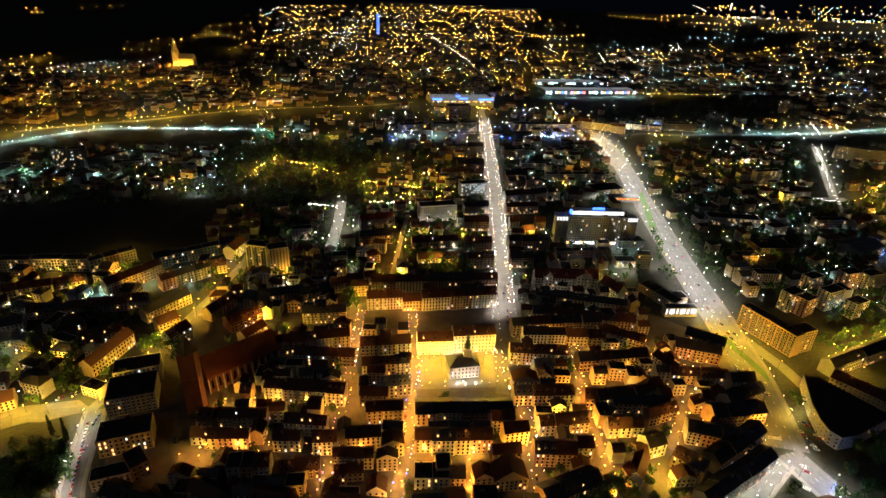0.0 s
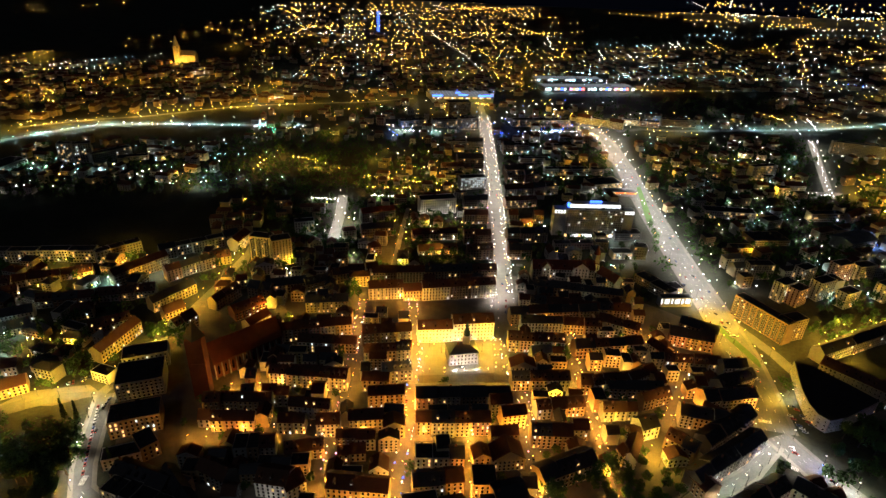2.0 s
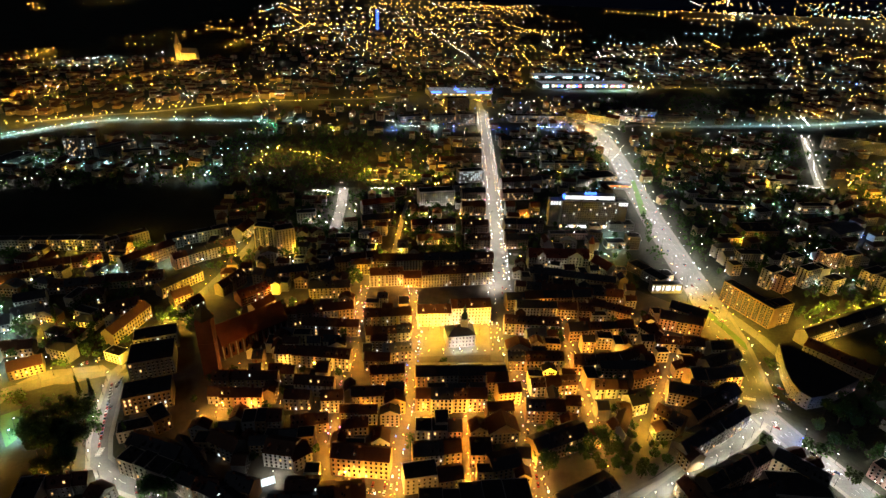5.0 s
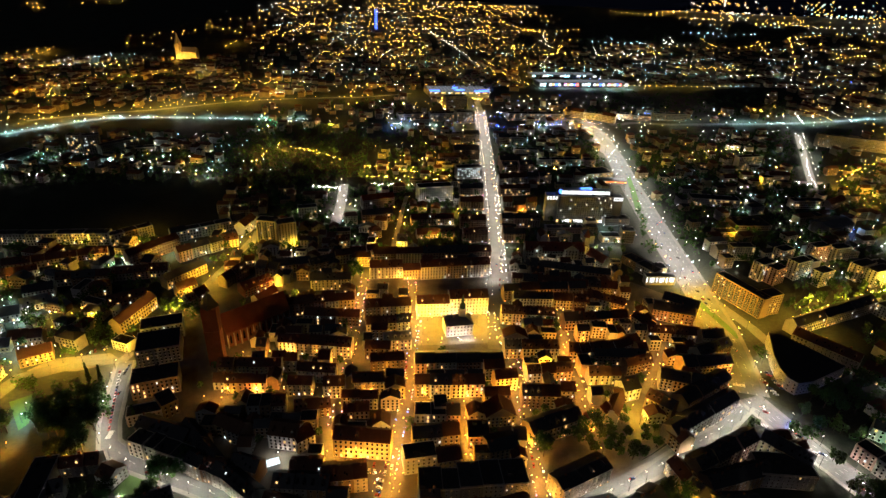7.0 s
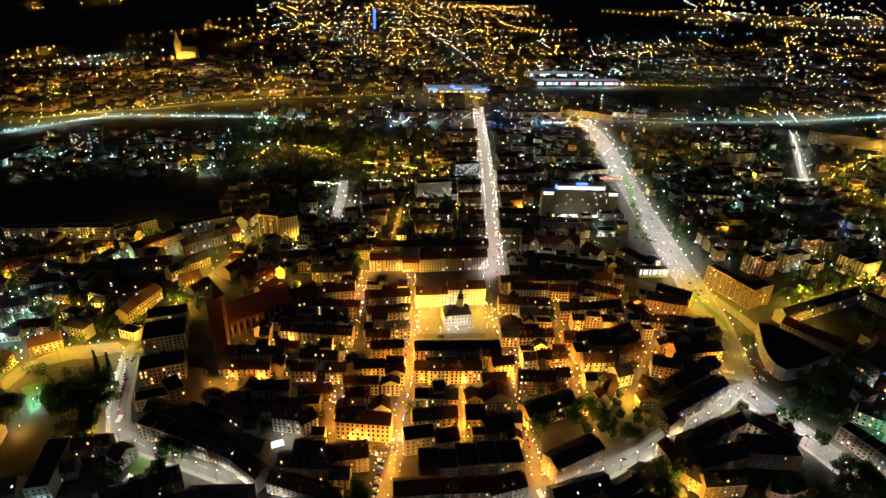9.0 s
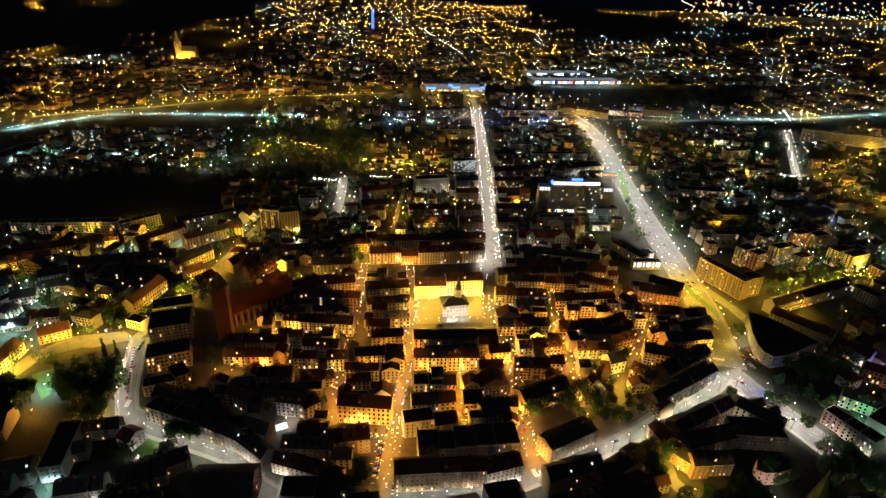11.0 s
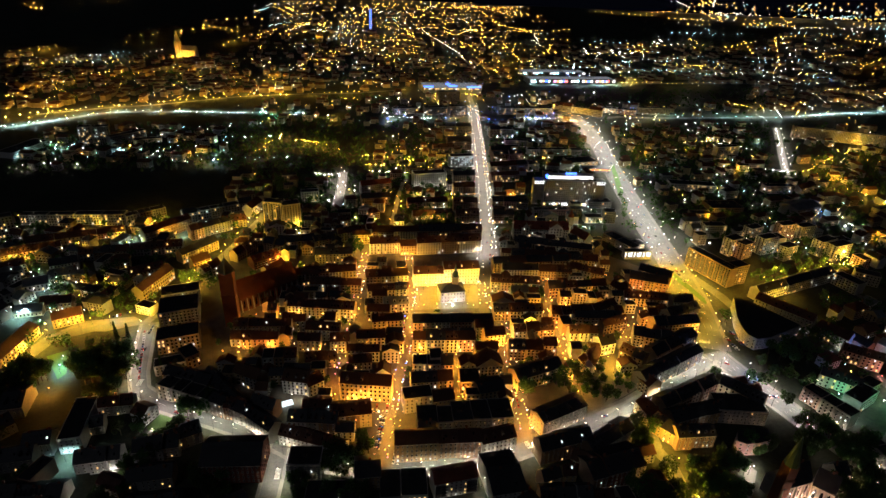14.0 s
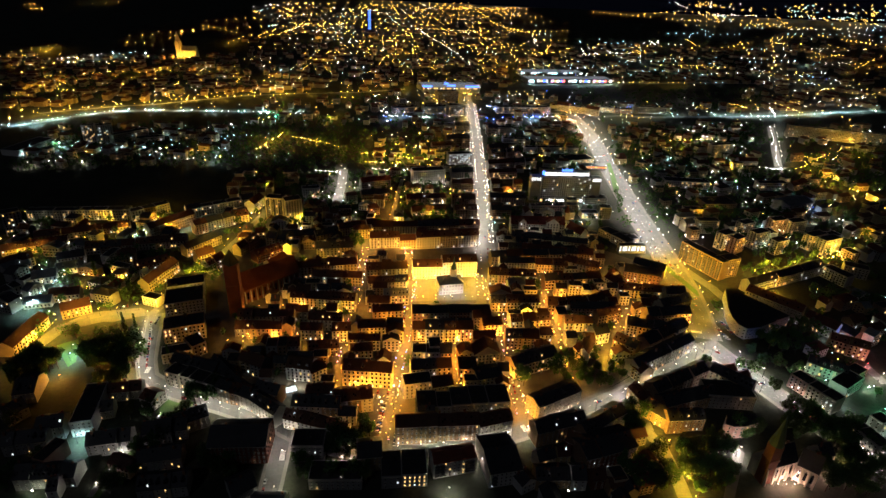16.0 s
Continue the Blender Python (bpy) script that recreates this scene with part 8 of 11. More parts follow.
station = lit_hall("railway_station", 60, 1436, 156, 76, 9, 13, "long railway station hall with glowing rooflights and blue-lit edges", "station",
                   ("warm", "", "sign_white", "warm", "", "warm"), 6, 3.0, "sheet", 0.8)
for x0, x1, y0, z0 in ((-77, -52, 4, 13.9), (-10, 12, 4, 15.8), (56, 77, 4, 13.9), (-14, -2, 30, 15.8), (40, 60, 2, 13.9)):
    b = Build()
    b.box(x0, x1, y0, y0 + 3, z0, z0 + 3.2)
    part("blue_light_strip", b.mesh("blue_light_strip", "sign_blue"), station, "glowing blue light strip on the roof edge")
lit_hall("shopping_hall", 428, 1632, 272, 60, 11, 13, "long shopping hall with white, blue and red lit signs", "shopping hall",
         ("sign_white", "far_cool", "", "sign_white", "warm", "far_blue", "sign_white", "", "rosy", "warm", "sign_white", "sign_blue", "far_red", "", "sign_white"), 9, 6.5, "sheet", 0.5)
lit_hall("market_hall", 395, 1760, 210, 50, 10, 12, "long pale market hall under cold yard light", "hall", ("far_cool", "", "", "sign_white", "far_cool"), 11, 4, "sheet", 0.6)
lit_hall("filling_station", -408, 1378, 60, 30, 8, 7, "white-lit filling station canopy", "filling station", ("sign_white", "warm", "sign_white", "rosy"), 6, 3.5)
lit_hall("neon_restaurant", 288, 818, 50, 16, 3, 7, "low restaurant with an orange neon band", "restaurant", ("neon", "neon", "neon", "warm"), 4, 2.6)
lit_hall("glass_shop", 257, 499, 34, 9, 4, 10, "brightly lit white glass-fronted shop by the avenue", "shop", ("sign_white", "", "cold", "sign_white", "cold", ""), 1.8, 5.5)
for x, y in ((300, 1590), (370, 1604), (440, 1612), (505, 1626), (560, 1640)):
    lamp(x, y, 'C', 90)
for x, y in ((-425, 1352), (-392, 1356), (60, 1412), (110, 1405)):
    lamp(x, y, 'S', 90)

# ---- infill of the old blocks ----
clear(-103, 234, 13)
clear(158, 282, 16)
clear(140, 270, 14)
clear(177, 304, 10)
clear(86, 205, 10)
clear(-147, 405, 10)
clear(-193, 338, 12)
clear(-87, 505, 12)
clear(113, 420, 9)
clear(128, 281, 6)
clear(170, 209, 14)
clear(224, 163, 14)
clear(192, 318, 8)
infill([(-144, 246), (-65, 235), (-72, 460), (-155, 428)], 12, 17, 2)
infill([(-60, 235), (-24, 229), (-19, 464), (-64, 461)], 5, 17, 2)
infill([(-8, 230), (71, 233), (67, 353), (-10, 349)], 10, 11, 2)
infill([(77, 261), (117, 270), (127, 419), (80, 442)], 6, 14, 2)
infill([(119, 270), (246, 300), (270, 440), (138, 446)], 16, 12, 2)
infill([(-189, 224), (-40, 178), (-68, 256), (-214, 298)], 16, 9, 2)
infill([(-13, 193), (71, 201), (71, 233), (-11, 230)], 10, 4, 2)
infill([(-64, 475), (68, 492), (69, 559), (-67, 548)], 10, 4, 2)
infill([(77, 449), (224, 438), (216, 561), (87, 551)], 14, 6, 2)
infill([(82, 139), (165, 141), (173, 223), (90, 184)], 14, 9, 12, lo=8, hi=12)
infill([(152, 186), (265, 206), (278, 269), (209, 258)], 14, 8, 20)
infill([(-75, 490), (-164, 469), (-218, 602), (-120, 611)], 10, 7, 2)

# ---- suburbs in the middle distance ----
suburb([(81, 485), (206, 493), (235, 712), (101, 699)], 40, 3, mix=('far_led', 'far_cool', 'far_led', 'far_sodium'))
suburb([(118, 781), (284, 799), (331, 1134), (126, 1103)], 60, 3, mix=('far_led', 'far_cool', 'far_led', 'far_sodium'))
suburb([(-77, 505), (61, 549), (82, 1097), (-116, 1067)], 80, 3, mix=('far_sodium', 'far_sodium', 'far_led'), trees=1)
suburb([(-258, 477), (-88, 538), (-105, 757), (-297, 737)], 60, 10, mix=('far_led', 'far_cool', 'far_led', 'far_sodium'), trees=1)
suburb([(299, 718), (534, 715), (764, 1200), (411, 1146)], 110, 10, mix=('far_led', 'far_cool', 'far_led', 'far_sodium'), trees=1)
suburb([(327, 534), (580, 503), (750, 735), (365, 724)], 90, 15, mix=('far_led', 'far_cool', 'far_led', 'far_sodium'), big=1.2, trees=1)
suburb([(578, 745), (750, 735), (1131, 1255), (854, 1213)], 50, 10, mix=('far_sodium', 'far_sodium', 'far_led'), trees=1.0)
suburb([(-654, 725), (-328, 776), (-386, 1026), (-715, 977)], 70, -8, mix=('far_led', 'far_cool', 'far_led', 'far_sodium'), trees=1, lights=1)
suburb([(-445, 410), (-271, 461), (-336, 573), (-541, 555)], 50, -10, mix=('far_sodium', 'far_sodium', 'far_led'), trees=0.8)
suburb([(-383, 317), (-252, 343), (-284, 447), (-445, 410)], 40, -15, mix=('far_led', 'far_cool', 'far_led', 'far_sodium', 'far_sodium'), trees=0.8)
suburb([(-254, 123), (-139, 126), (-199, 217), (-322, 226)], 40, -20, mix=('far_led',), lights=0.06, trees=1.2, lit=0.03)
suburb([(80, 130), (165, 131), (163, 192), (110, 202)], 20, 10, mix=('far_led',), lights=0.2)
suburb([(344, 279), (384, 236), (507, 403), (438, 424)], 30, 20, mix=('far_led', 'far_cool', 'far_led', 'far_sodium'), lights=0.25)
suburb([(179, 289), (271, 348), (280, 415), (190, 365)], 14, 20, mix=('far_sodium', 'far_sodium', 'far_led'), lights=0.6)
suburb([(-364, 1030), (-116, 1067), (-139, 1318), (-393, 1271)], 40, 2, mix=('far_sodium', 'far_sodium', 'far_led'), lights=1)
suburb([(-116, 1067), (305, 1130), (348, 1485), (-146, 1388)], 60, 2, mix=('far_led', 'far_cool', 'far_led', 'far_sodium', 'far_blue'), lights=1.4)
suburb([(305, 1130), (843, 1297), (1038, 1664), (372, 1451)], 40, 2, mix=('far_led', 'far_cool', 'far_led', 'far_sodium'), lights=0.8)

# ---- outer suburbs ----
AWAY.town([(-882, 1068), (-463, 1325), (-484, 1389), (-926, 1134)], 37, 5)
AWAY.town([(-926, 1134), (-484, 1389), (-506, 1458), (-974, 1207)], 37, 5)
AWAY.town([(-974, 1207), (-506, 1458), (-531, 1533), (-1027, 1287)], 37, 5)
AWAY.town([(-1027, 1287), (-531, 1533), (-558, 1615), (-1087, 1376)], 37, 5)
AWAY.town([(-1087, 1376), (-558, 1615), (-587, 1704), (-1154, 1477)], 37, 5)
AWAY.town([(-1154, 1477), (-587, 1704), (-619, 1803), (-1229, 1590)], 37, 5)
AWAY.town([(-1229, 1590), (-619, 1803), (-655, 1911), (-1315, 1719)], 37, 5)
AWAY.town([(-463, 1325), (228, 1542), (241, 1655), (-490, 1419)], 46, 5)
AWAY.town([(-490, 1419), (241, 1655), (257, 1783), (-522, 1525)], 46, 5)
AWAY.town([(-522, 1525), (257, 1783), (274, 1929), (-557, 1644)], 46, 5)
AWAY.town([(-557, 1644), (274, 1929), (295, 2097), (-597, 1780)], 46, 5)
AWAY.town([(-597, 1780), (295, 2097), (318, 2294), (-644, 1938)], 46, 5)
AWAY.town([(-644, 1938), (318, 2294), (346, 2525), (-698, 2121)], 46, 5)
AWAY.town([(-698, 2121), (346, 2525), (379, 2803), (-762, 2337)], 46, 5)
AWAY.town([(-762, 2337), (379, 2803), (420, 3141), (-838, 2597)], 46, 5)
AWAY.town([(-838, 2597), (420, 3141), (470, 3564), (-932, 2914)], 46, 5)
AWAY.town([(239, 1634), (1094, 1770), (1170, 1914), (275, 1783)], 52, 5)
AWAY.town([(275, 1783), (1170, 1914), (1258, 2079), (318, 1957)], 52, 5)
AWAY.town([(318, 1957), (1258, 2079), (1360, 2272), (368, 2164)], 52, 5)
AWAY.town([(368, 2164), (1360, 2272), (1480, 2499), (429, 2413)], 52, 5)
AWAY.town([(429, 2413), (1480, 2499), (1624, 2770), (504, 2720)], 52, 5)
AWAY.town([(880, 1366), (1260, 1431), (1340, 1539), (932, 1466)], 16, 5)
AWAY.town([(932, 1466), (1340, 1539), (1430, 1662), (992, 1578)], 16, 5)
AWAY.town([(992, 1578), (1430, 1662), (1533, 1803), (1059, 1705)], 16, 5)
AWAY.town([(1059, 1705), (1533, 1803), (1653, 1966), (1137, 1852)], 16, 5)
AWAY.town([(1137, 1852), (1653, 1966), (1793, 2157), (1227, 2022)], 16, 5)
AWAY.town([(1227, 2022), (1793, 2157), (1959, 2384), (1333, 2221)], 16, 5)
AWAY.town([(1333, 2221), (1959, 2384), (2160, 2657), (1459, 2458)], 16, 5)
AWAY.town([(1459, 2458), (2160, 2657), (2406, 2992), (1611, 2745)], 16, 5)
AWAY.town([(1611, 2745), (2406, 2992), (2716, 3415), (1799, 3099)], 16, 5)
AWAY.town([(1799, 3099), (2716, 3415), (3118, 3963), (2037, 3548)], 16, 5)
AWAY.town([(-833, 2960), (470, 3564), (451, 4245), (-921, 3486)], 80, 5)
AWAY.town([(-921, 3486), (451, 4245), (404, 4983), (-1043, 4218)], 80, 5)
AWAY.wood([(-318, 745), (-99, 787), (-103, 824), (-326, 782)], 71, 13)
AWAY.wood([(-326, 782), (-103, 824), (-107, 863), (-334, 822)], 71, 13)
AWAY.wood([(-334, 822), (-107, 863), (-111, 906), (-343, 864)], 71, 13)
AWAY.wood([(-343, 864), (-111, 906), (-116, 952), (-353, 910)], 71, 13)
AWAY.wood([(-353, 910), (-116, 952), (-121, 1002), (-364, 960)], 71, 13)
AWAY.wood([(-364, 960), (-121, 1002), (-126, 1055), (-376, 1014)], 71, 13)
AWAY.wood([(-376, 1014), (-126, 1055), (-132, 1114), (-388, 1074)], 71, 13)
AWAY.wood([(-637, 700), (-306, 764), (-320, 811), (-651, 739)], 82, 12)
AWAY.wood([(-651, 739), (-320, 811), (-336, 863), (-665, 782)], 82, 12)
AWAY.wood([(-665, 782), (-336, 863), (-353, 921), (-681, 828)], 82, 12)
AWAY.wood([(-681, 828), (-353, 921), (-373, 984), (-698, 879)], 82, 12)
AWAY.wood([(590, 733), (771, 763), (802, 805), (622, 773)], 52, 13)
AWAY.wood([(622, 773), (802, 805), (835, 851), (655, 817)], 52, 13)
AWAY.wood([(655, 817), (835, 851), (872, 901), (692, 865)], 52, 13)
AWAY.wood([(692, 865), (872, 901), (912, 956), (732, 917)], 52, 13)
AWAY.wood([(732, 917), (912, 956), (956, 1016), (776, 974)], 52, 13)
AWAY.wood([(-147, 1138), (-82, 1296), (-119, 1322), (-208, 1211)], 30, 10)
AWAY.wood([(-208, 1211), (-119, 1322), (-157, 1350), (-275, 1293)], 30, 10)
AWAY.wood([(-914, 1116), (-446, 1365), (-471, 1437), (-960, 1185)], 70, 10)
AWAY.wood([(-960, 1185), (-471, 1437), (-498, 1515), (-1011, 1262)], 70, 10)
AWAY.wood([(-1011, 1262), (-498, 1515), (-528, 1601), (-1067, 1347)], 70, 10)
AWAY.wood([(-1067, 1347), (-528, 1601), (-561, 1696), (-1130, 1442)], 70, 10)
AWAY.wood([(-1130, 1442), (-561, 1696), (-597, 1800), (-1201, 1549)], 70, 10)
AWAY.wood([(-1201, 1549), (-597, 1800), (-637, 1917), (-1282, 1670)], 70, 10)
AWAY.wood([(-456, 1400), (1124, 1828), (1215, 1998), (-488, 1517)], 133, 10)
AWAY.wood([(-488, 1517), (1215, 1998), (1321, 2199), (-526, 1652)], 133, 10)
AWAY.wood([(-526, 1652), (1321, 2199), (1448, 2438), (-569, 1808)], 133, 10)
AWAY.wood([(-569, 1808), (1448, 2438), (1602, 2729), (-620, 1992)], 133, 10)
AWAY.wood([(-620, 1992), (1602, 2729), (1793, 3089), (-681, 2211)], 133, 10)
AWAY.wood([(-681, 2211), (1793, 3089), (2037, 3548), (-755, 2477)], 133, 10)
AWAY.wood([(350, 1277), (880, 1366), (943, 1501), (376, 1397)], 100, 10)
AWAY.wood([(376, 1397), (943, 1501), (1018, 1660), (407, 1537)], 100, 10)
AWAY.wood([(324, 803), (607, 833), (632, 882), (335, 845)], 103, 11)
AWAY.wood([(335, 845), (632, 882), (658, 934), (346, 891)], 103, 11)
AWAY.wood([(346, 891), (658, 934), (687, 992), (359, 941)], 103, 11)
AWAY.wood([(359, 941), (687, 992), (719, 1056), (373, 996)], 103, 11)
AWAY.wood([(373, 996), (719, 1056), (754, 1126), (388, 1055)], 103, 11)
AWAY.wood([(388, 1055), (754, 1126), (794, 1204), (404, 1120)], 103, 11)
AWAY.wood([(108, 780), (284, 799), (290, 843), (111, 823)], 43, 10)
AWAY.wood([(111, 823), (290, 843), (297, 891), (115, 870)], 43, 10)
AWAY.wood([(115, 870), (297, 891), (304, 944), (118, 921)], 43, 10)
AWAY.wood([(118, 921), (304, 944), (313, 1001), (123, 976)], 43, 10)
AWAY.wood([(123, 976), (313, 1001), (321, 1065), (127, 1037)], 43, 10)
AWAY.wood([(127, 1037), (321, 1065), (331, 1134), (132, 1104)], 43, 10)
AWAY.wood([(262, 564), (504, 583), (518, 616), (268, 590)], 55, 11)
AWAY.wood([(268, 590), (518, 616), (533, 653), (275, 617)], 55, 11)
AWAY.wood([(275, 617), (533, 653), (549, 692), (282, 646)], 55, 11)
AWAY.wood([(282, 646), (549, 692), (567, 735), (290, 677)], 55, 11)
AWAY.wood([(290, 677), (567, 735), (586, 782), (298, 709)], 55, 11)
AWAY.wood([(298, 709), (586, 782), (607, 833), (307, 745)], 55, 11)
AWAY.wood([(-73, 539), (64, 549), (66, 575), (-75, 563)], 20, 10)
AWAY.wood([(-75, 563), (66, 575), (67, 602), (-77, 590)], 20, 10)
AWAY.wood([(-77, 590), (67, 602), (68, 630), (-80, 618)], 20, 10)
AWAY.wood([(-80, 618), (68, 630), (69, 661), (-82, 647)], 20, 10)
AWAY.wood([(-82, 647), (69, 661), (71, 694), (-85, 679)], 20, 10)
AWAY.wood([(-85, 679), (71, 694), (72, 729), (-87, 713)], 20, 10)
AWAY.wood([(-87, 713), (72, 729), (74, 767), (-90, 750)], 20, 10)
AWAY.wood([(-90, 750), (74, 767), (76, 808), (-93, 790)], 20, 10)
AWAY.wood([(-93, 790), (76, 808), (78, 853), (-97, 832)], 20, 10)
AWAY.wood([(-97, 832), (78, 853), (80, 901), (-100, 879)], 20, 10)
AWAY.wood([(-100, 879), (80, 901), (82, 953), (-104, 929)], 20, 10)
AWAY.wood([(-104, 929), (82, 953), (84, 1011), (-109, 984)], 20, 10)
AWAY.wood([(-109, 984), (84, 1011), (87, 1074), (-114, 1044)], 20, 10)
AWAY.wood([(-445, 410), (-271, 461), (-279, 476), (-456, 428)], 22, 9)
AWAY.wood([(-456, 428), (-279, 476), (-288, 490), (-469, 446)], 22, 9)
AWAY.wood([(-469, 446), (-288, 490), (-297, 505), (-482, 466)], 22, 9)
AWAY.wood([(-482, 466), (-297, 505), (-306, 521), (-495, 486)], 22, 9)
AWAY.wood([(-495, 486), (-306, 521), (-315, 538), (-510, 508)], 22, 9)
AWAY.wood([(-510, 508), (-315, 538), (-325, 555), (-525, 531)], 22, 9)
AWAY.wood([(-525, 531), (-325, 555), (-336, 573), (-541, 555)], 22, 9)
AWAY.wood([(-227, 527), (-81, 538), (-83, 564), (-234, 552)], 37, 10)
AWAY.wood([(-234, 552), (-83, 564), (-86, 591), (-242, 578)], 37, 10)
AWAY.wood([(-242, 578), (-86, 591), (-90, 620), (-250, 606)], 37, 10)
AWAY.wood([(-250, 606), (-90, 620), (-93, 650), (-259, 635)], 37, 10)
AWAY.wood([(-259, 635), (-93, 650), (-97, 683), (-268, 667)], 37, 10)
AWAY.wood([(-268, 667), (-97, 683), (-101, 719), (-278, 701)], 37, 10)
AWAY.wood([(-278, 701), (-101, 719), (-105, 757), (-289, 737)], 37, 10)
FAR.sprinkle([(-882, 1068), (-453, 1293), (-477, 1365), (-931, 1141)], 20, 'far_sodium', 0.6, 8)
FAR.sprinkle([(-931, 1141), (-477, 1365), (-503, 1443), (-985, 1223)], 20, 'far_sodium', 0.7, 8)
FAR.sprinkle([(-985, 1223), (-503, 1443), (-531, 1530), (-1045, 1314)], 20, 'far_sodium', 0.7, 8)
FAR.sprinkle([(-1045, 1314), (-531, 1530), (-562, 1626), (-1114, 1417)], 20, 'far_sodium', 0.7, 8)
FAR.sprinkle([(-1114, 1417), (-562, 1626), (-597, 1732), (-1192, 1535)], 20, 'far_sodium', 0.8, 8)
FAR.sprinkle([(-1192, 1535), (-597, 1732), (-637, 1851), (-1282, 1670)], 20, 'far_sodium', 0.9, 8)
FAR.sprinkle([(-882, 1068), (-453, 1293), (-477, 1365), (-931, 1141)], 10, 'far_led', 0.5, 8)
FAR.sprinkle([(-931, 1141), (-477, 1365), (-503, 1443), (-985, 1223)], 10, 'far_led', 0.5, 8)
FAR.sprinkle([(-985, 1223), (-503, 1443), (-531, 1530), (-1045, 1314)], 10, 'far_led', 0.6, 8)
FAR.sprinkle([(-1045, 1314), (-531, 1530), (-562, 1626), (-1114, 1417)], 10, 'far_led', 0.6, 8)
FAR.sprinkle([(-1114, 1417), (-562, 1626), (-597, 1732), (-1192, 1535)], 10, 'far_led', 0.6, 8)
FAR.sprinkle([(-1192, 1535), (-597, 1732), (-637, 1851), (-1282, 1670)], 10, 'far_led', 0.7, 8)
FAR.sprinkle([(-463, 1325), (228, 1542), (242, 1661), (-492, 1426)], 24, 'far_sodium', 0.7, 8)
FAR.sprinkle([(-492, 1426), (242, 1661), (258, 1797), (-526, 1541)], 24, 'far_sodium', 0.7, 8)
FAR.sprinkle([(-526, 1541), (258, 1797), (277, 1954), (-565, 1672)], 24, 'far_sodium', 0.8, 8)
FAR.sprinkle([(-565, 1672), (277, 1954), (299, 2136), (-610, 1823)], 24, 'far_sodium', 0.8, 8)
FAR.sprinkle([(-610, 1823), (299, 2136), (325, 2350), (-662, 2000)], 24, 'far_sodium', 0.9, 8)
FAR.sprinkle([(-662, 2000), (325, 2350), (356, 2606), (-724, 2209)], 24, 'far_sodium', 1.0, 8)
FAR.sprinkle([(-724, 2209), (356, 2606), (393, 2918), (-798, 2461)], 24, 'far_sodium', 1.1, 8)
FAR.sprinkle([(-463, 1325), (228, 1542), (242, 1658), (-491, 1422)], 13, 'far_led', 0.5, 8)
FAR.sprinkle([(-491, 1422), (242, 1658), (258, 1789), (-524, 1532)], 13, 'far_led', 0.6, 8)
FAR.sprinkle([(-524, 1532), (258, 1789), (276, 1940), (-560, 1656)], 13, 'far_led', 0.6, 8)
FAR.sprinkle([(-560, 1656), (276, 1940), (296, 2114), (-603, 1799)], 13, 'far_led', 0.7, 8)
FAR.sprinkle([(-603, 1799), (296, 2114), (321, 2318), (-652, 1964)], 13, 'far_led', 0.7, 8)
FAR.sprinkle([(-652, 1964), (321, 2318), (350, 2560), (-709, 2159)], 13, 'far_led', 0.8, 8)
FAR.sprinkle([(-709, 2159), (350, 2560), (385, 2852), (-777, 2390)], 13, 'far_led', 0.9, 8)
FAR.sprinkle([(-777, 2390), (385, 2852), (428, 3211), (-860, 2670)], 13, 'far_led', 1.0, 8)
FAR.sprinkle([(-798, 2461), (546, 2977), (575, 3401), (-858, 2776)], 57, 'far_sodium', 1.1, 8)
FAR.sprinkle([(-858, 2776), (575, 3401), (612, 3953), (-934, 3173)], 57, 'far_sodium', 1.3, 8)
FAR.sprinkle([(-934, 3173), (612, 3953), (662, 4699), (-1032, 3689)], 57, 'far_sodium', 1.5, 8)
FAR.sprinkle([(-1032, 3689), (662, 4699), (638, 4987), (-1165, 4388)], 57, 'far_sodium', 1.8, 8)
FAR.sprinkle([(-798, 2461), (546, 2977), (575, 3401), (-858, 2776)], 17, 'far_led', 1.0, 8)
FAR.sprinkle([(-858, 2776), (575, 3401), (612, 3953), (-934, 3173)], 17, 'far_led', 1.1, 8)
FAR.sprinkle([(-934, 3173), (612, 3953), (662, 4699), (-1032, 3689)], 17, 'far_led', 1.3, 8)
FAR.sprinkle([(-1032, 3689), (662, 4699), (638, 4987), (-1165, 4388)], 17, 'far_led', 1.6, 8)
FAR.sprinkle([(239, 1634), (1094, 1770), (1170, 1914), (275, 1783)], 18, 'far_sodium', 0.8, 8)
FAR.sprinkle([(275, 1783), (1170, 1914), (1258, 2079), (318, 1957)], 18, 'far_sodium', 0.9, 8)
FAR.sprinkle([(318, 1957), (1258, 2079), (1360, 2272), (368, 2164)], 18, 'far_sodium', 1.0, 8)
FAR.sprinkle([(368, 2164), (1360, 2272), (1480, 2499), (429, 2413)], 18, 'far_sodium', 1.1, 8)
FAR.sprinkle([(429, 2413), (1480, 2499), (1624, 2770), (504, 2720)], 18, 'far_sodium', 1.2, 8)
FAR.sprinkle([(239, 1634), (1094, 1770), (1170, 1914), (275, 1783)], 22, 'far_led', 0.7, 8)
FAR.sprinkle([(275, 1783), (1170, 1914), (1258, 2079), (318, 1957)], 22, 'far_led', 0.7, 8)
FAR.sprinkle([(318, 1957), (1258, 2079), (1360, 2272), (368, 2164)], 22, 'far_led', 0.8, 8)
FAR.sprinkle([(368, 2164), (1360, 2272), (1480, 2499), (429, 2413)], 22, 'far_led', 0.9, 8)
FAR.sprinkle([(429, 2413), (1480, 2499), (1624, 2770), (504, 2720)], 22, 'far_led', 1.0, 8)
FAR.sprinkle([(419, 1673), (1112, 1804), (1238, 2043), (460, 1866)], 20, 'far_cool', 0.8, 8)
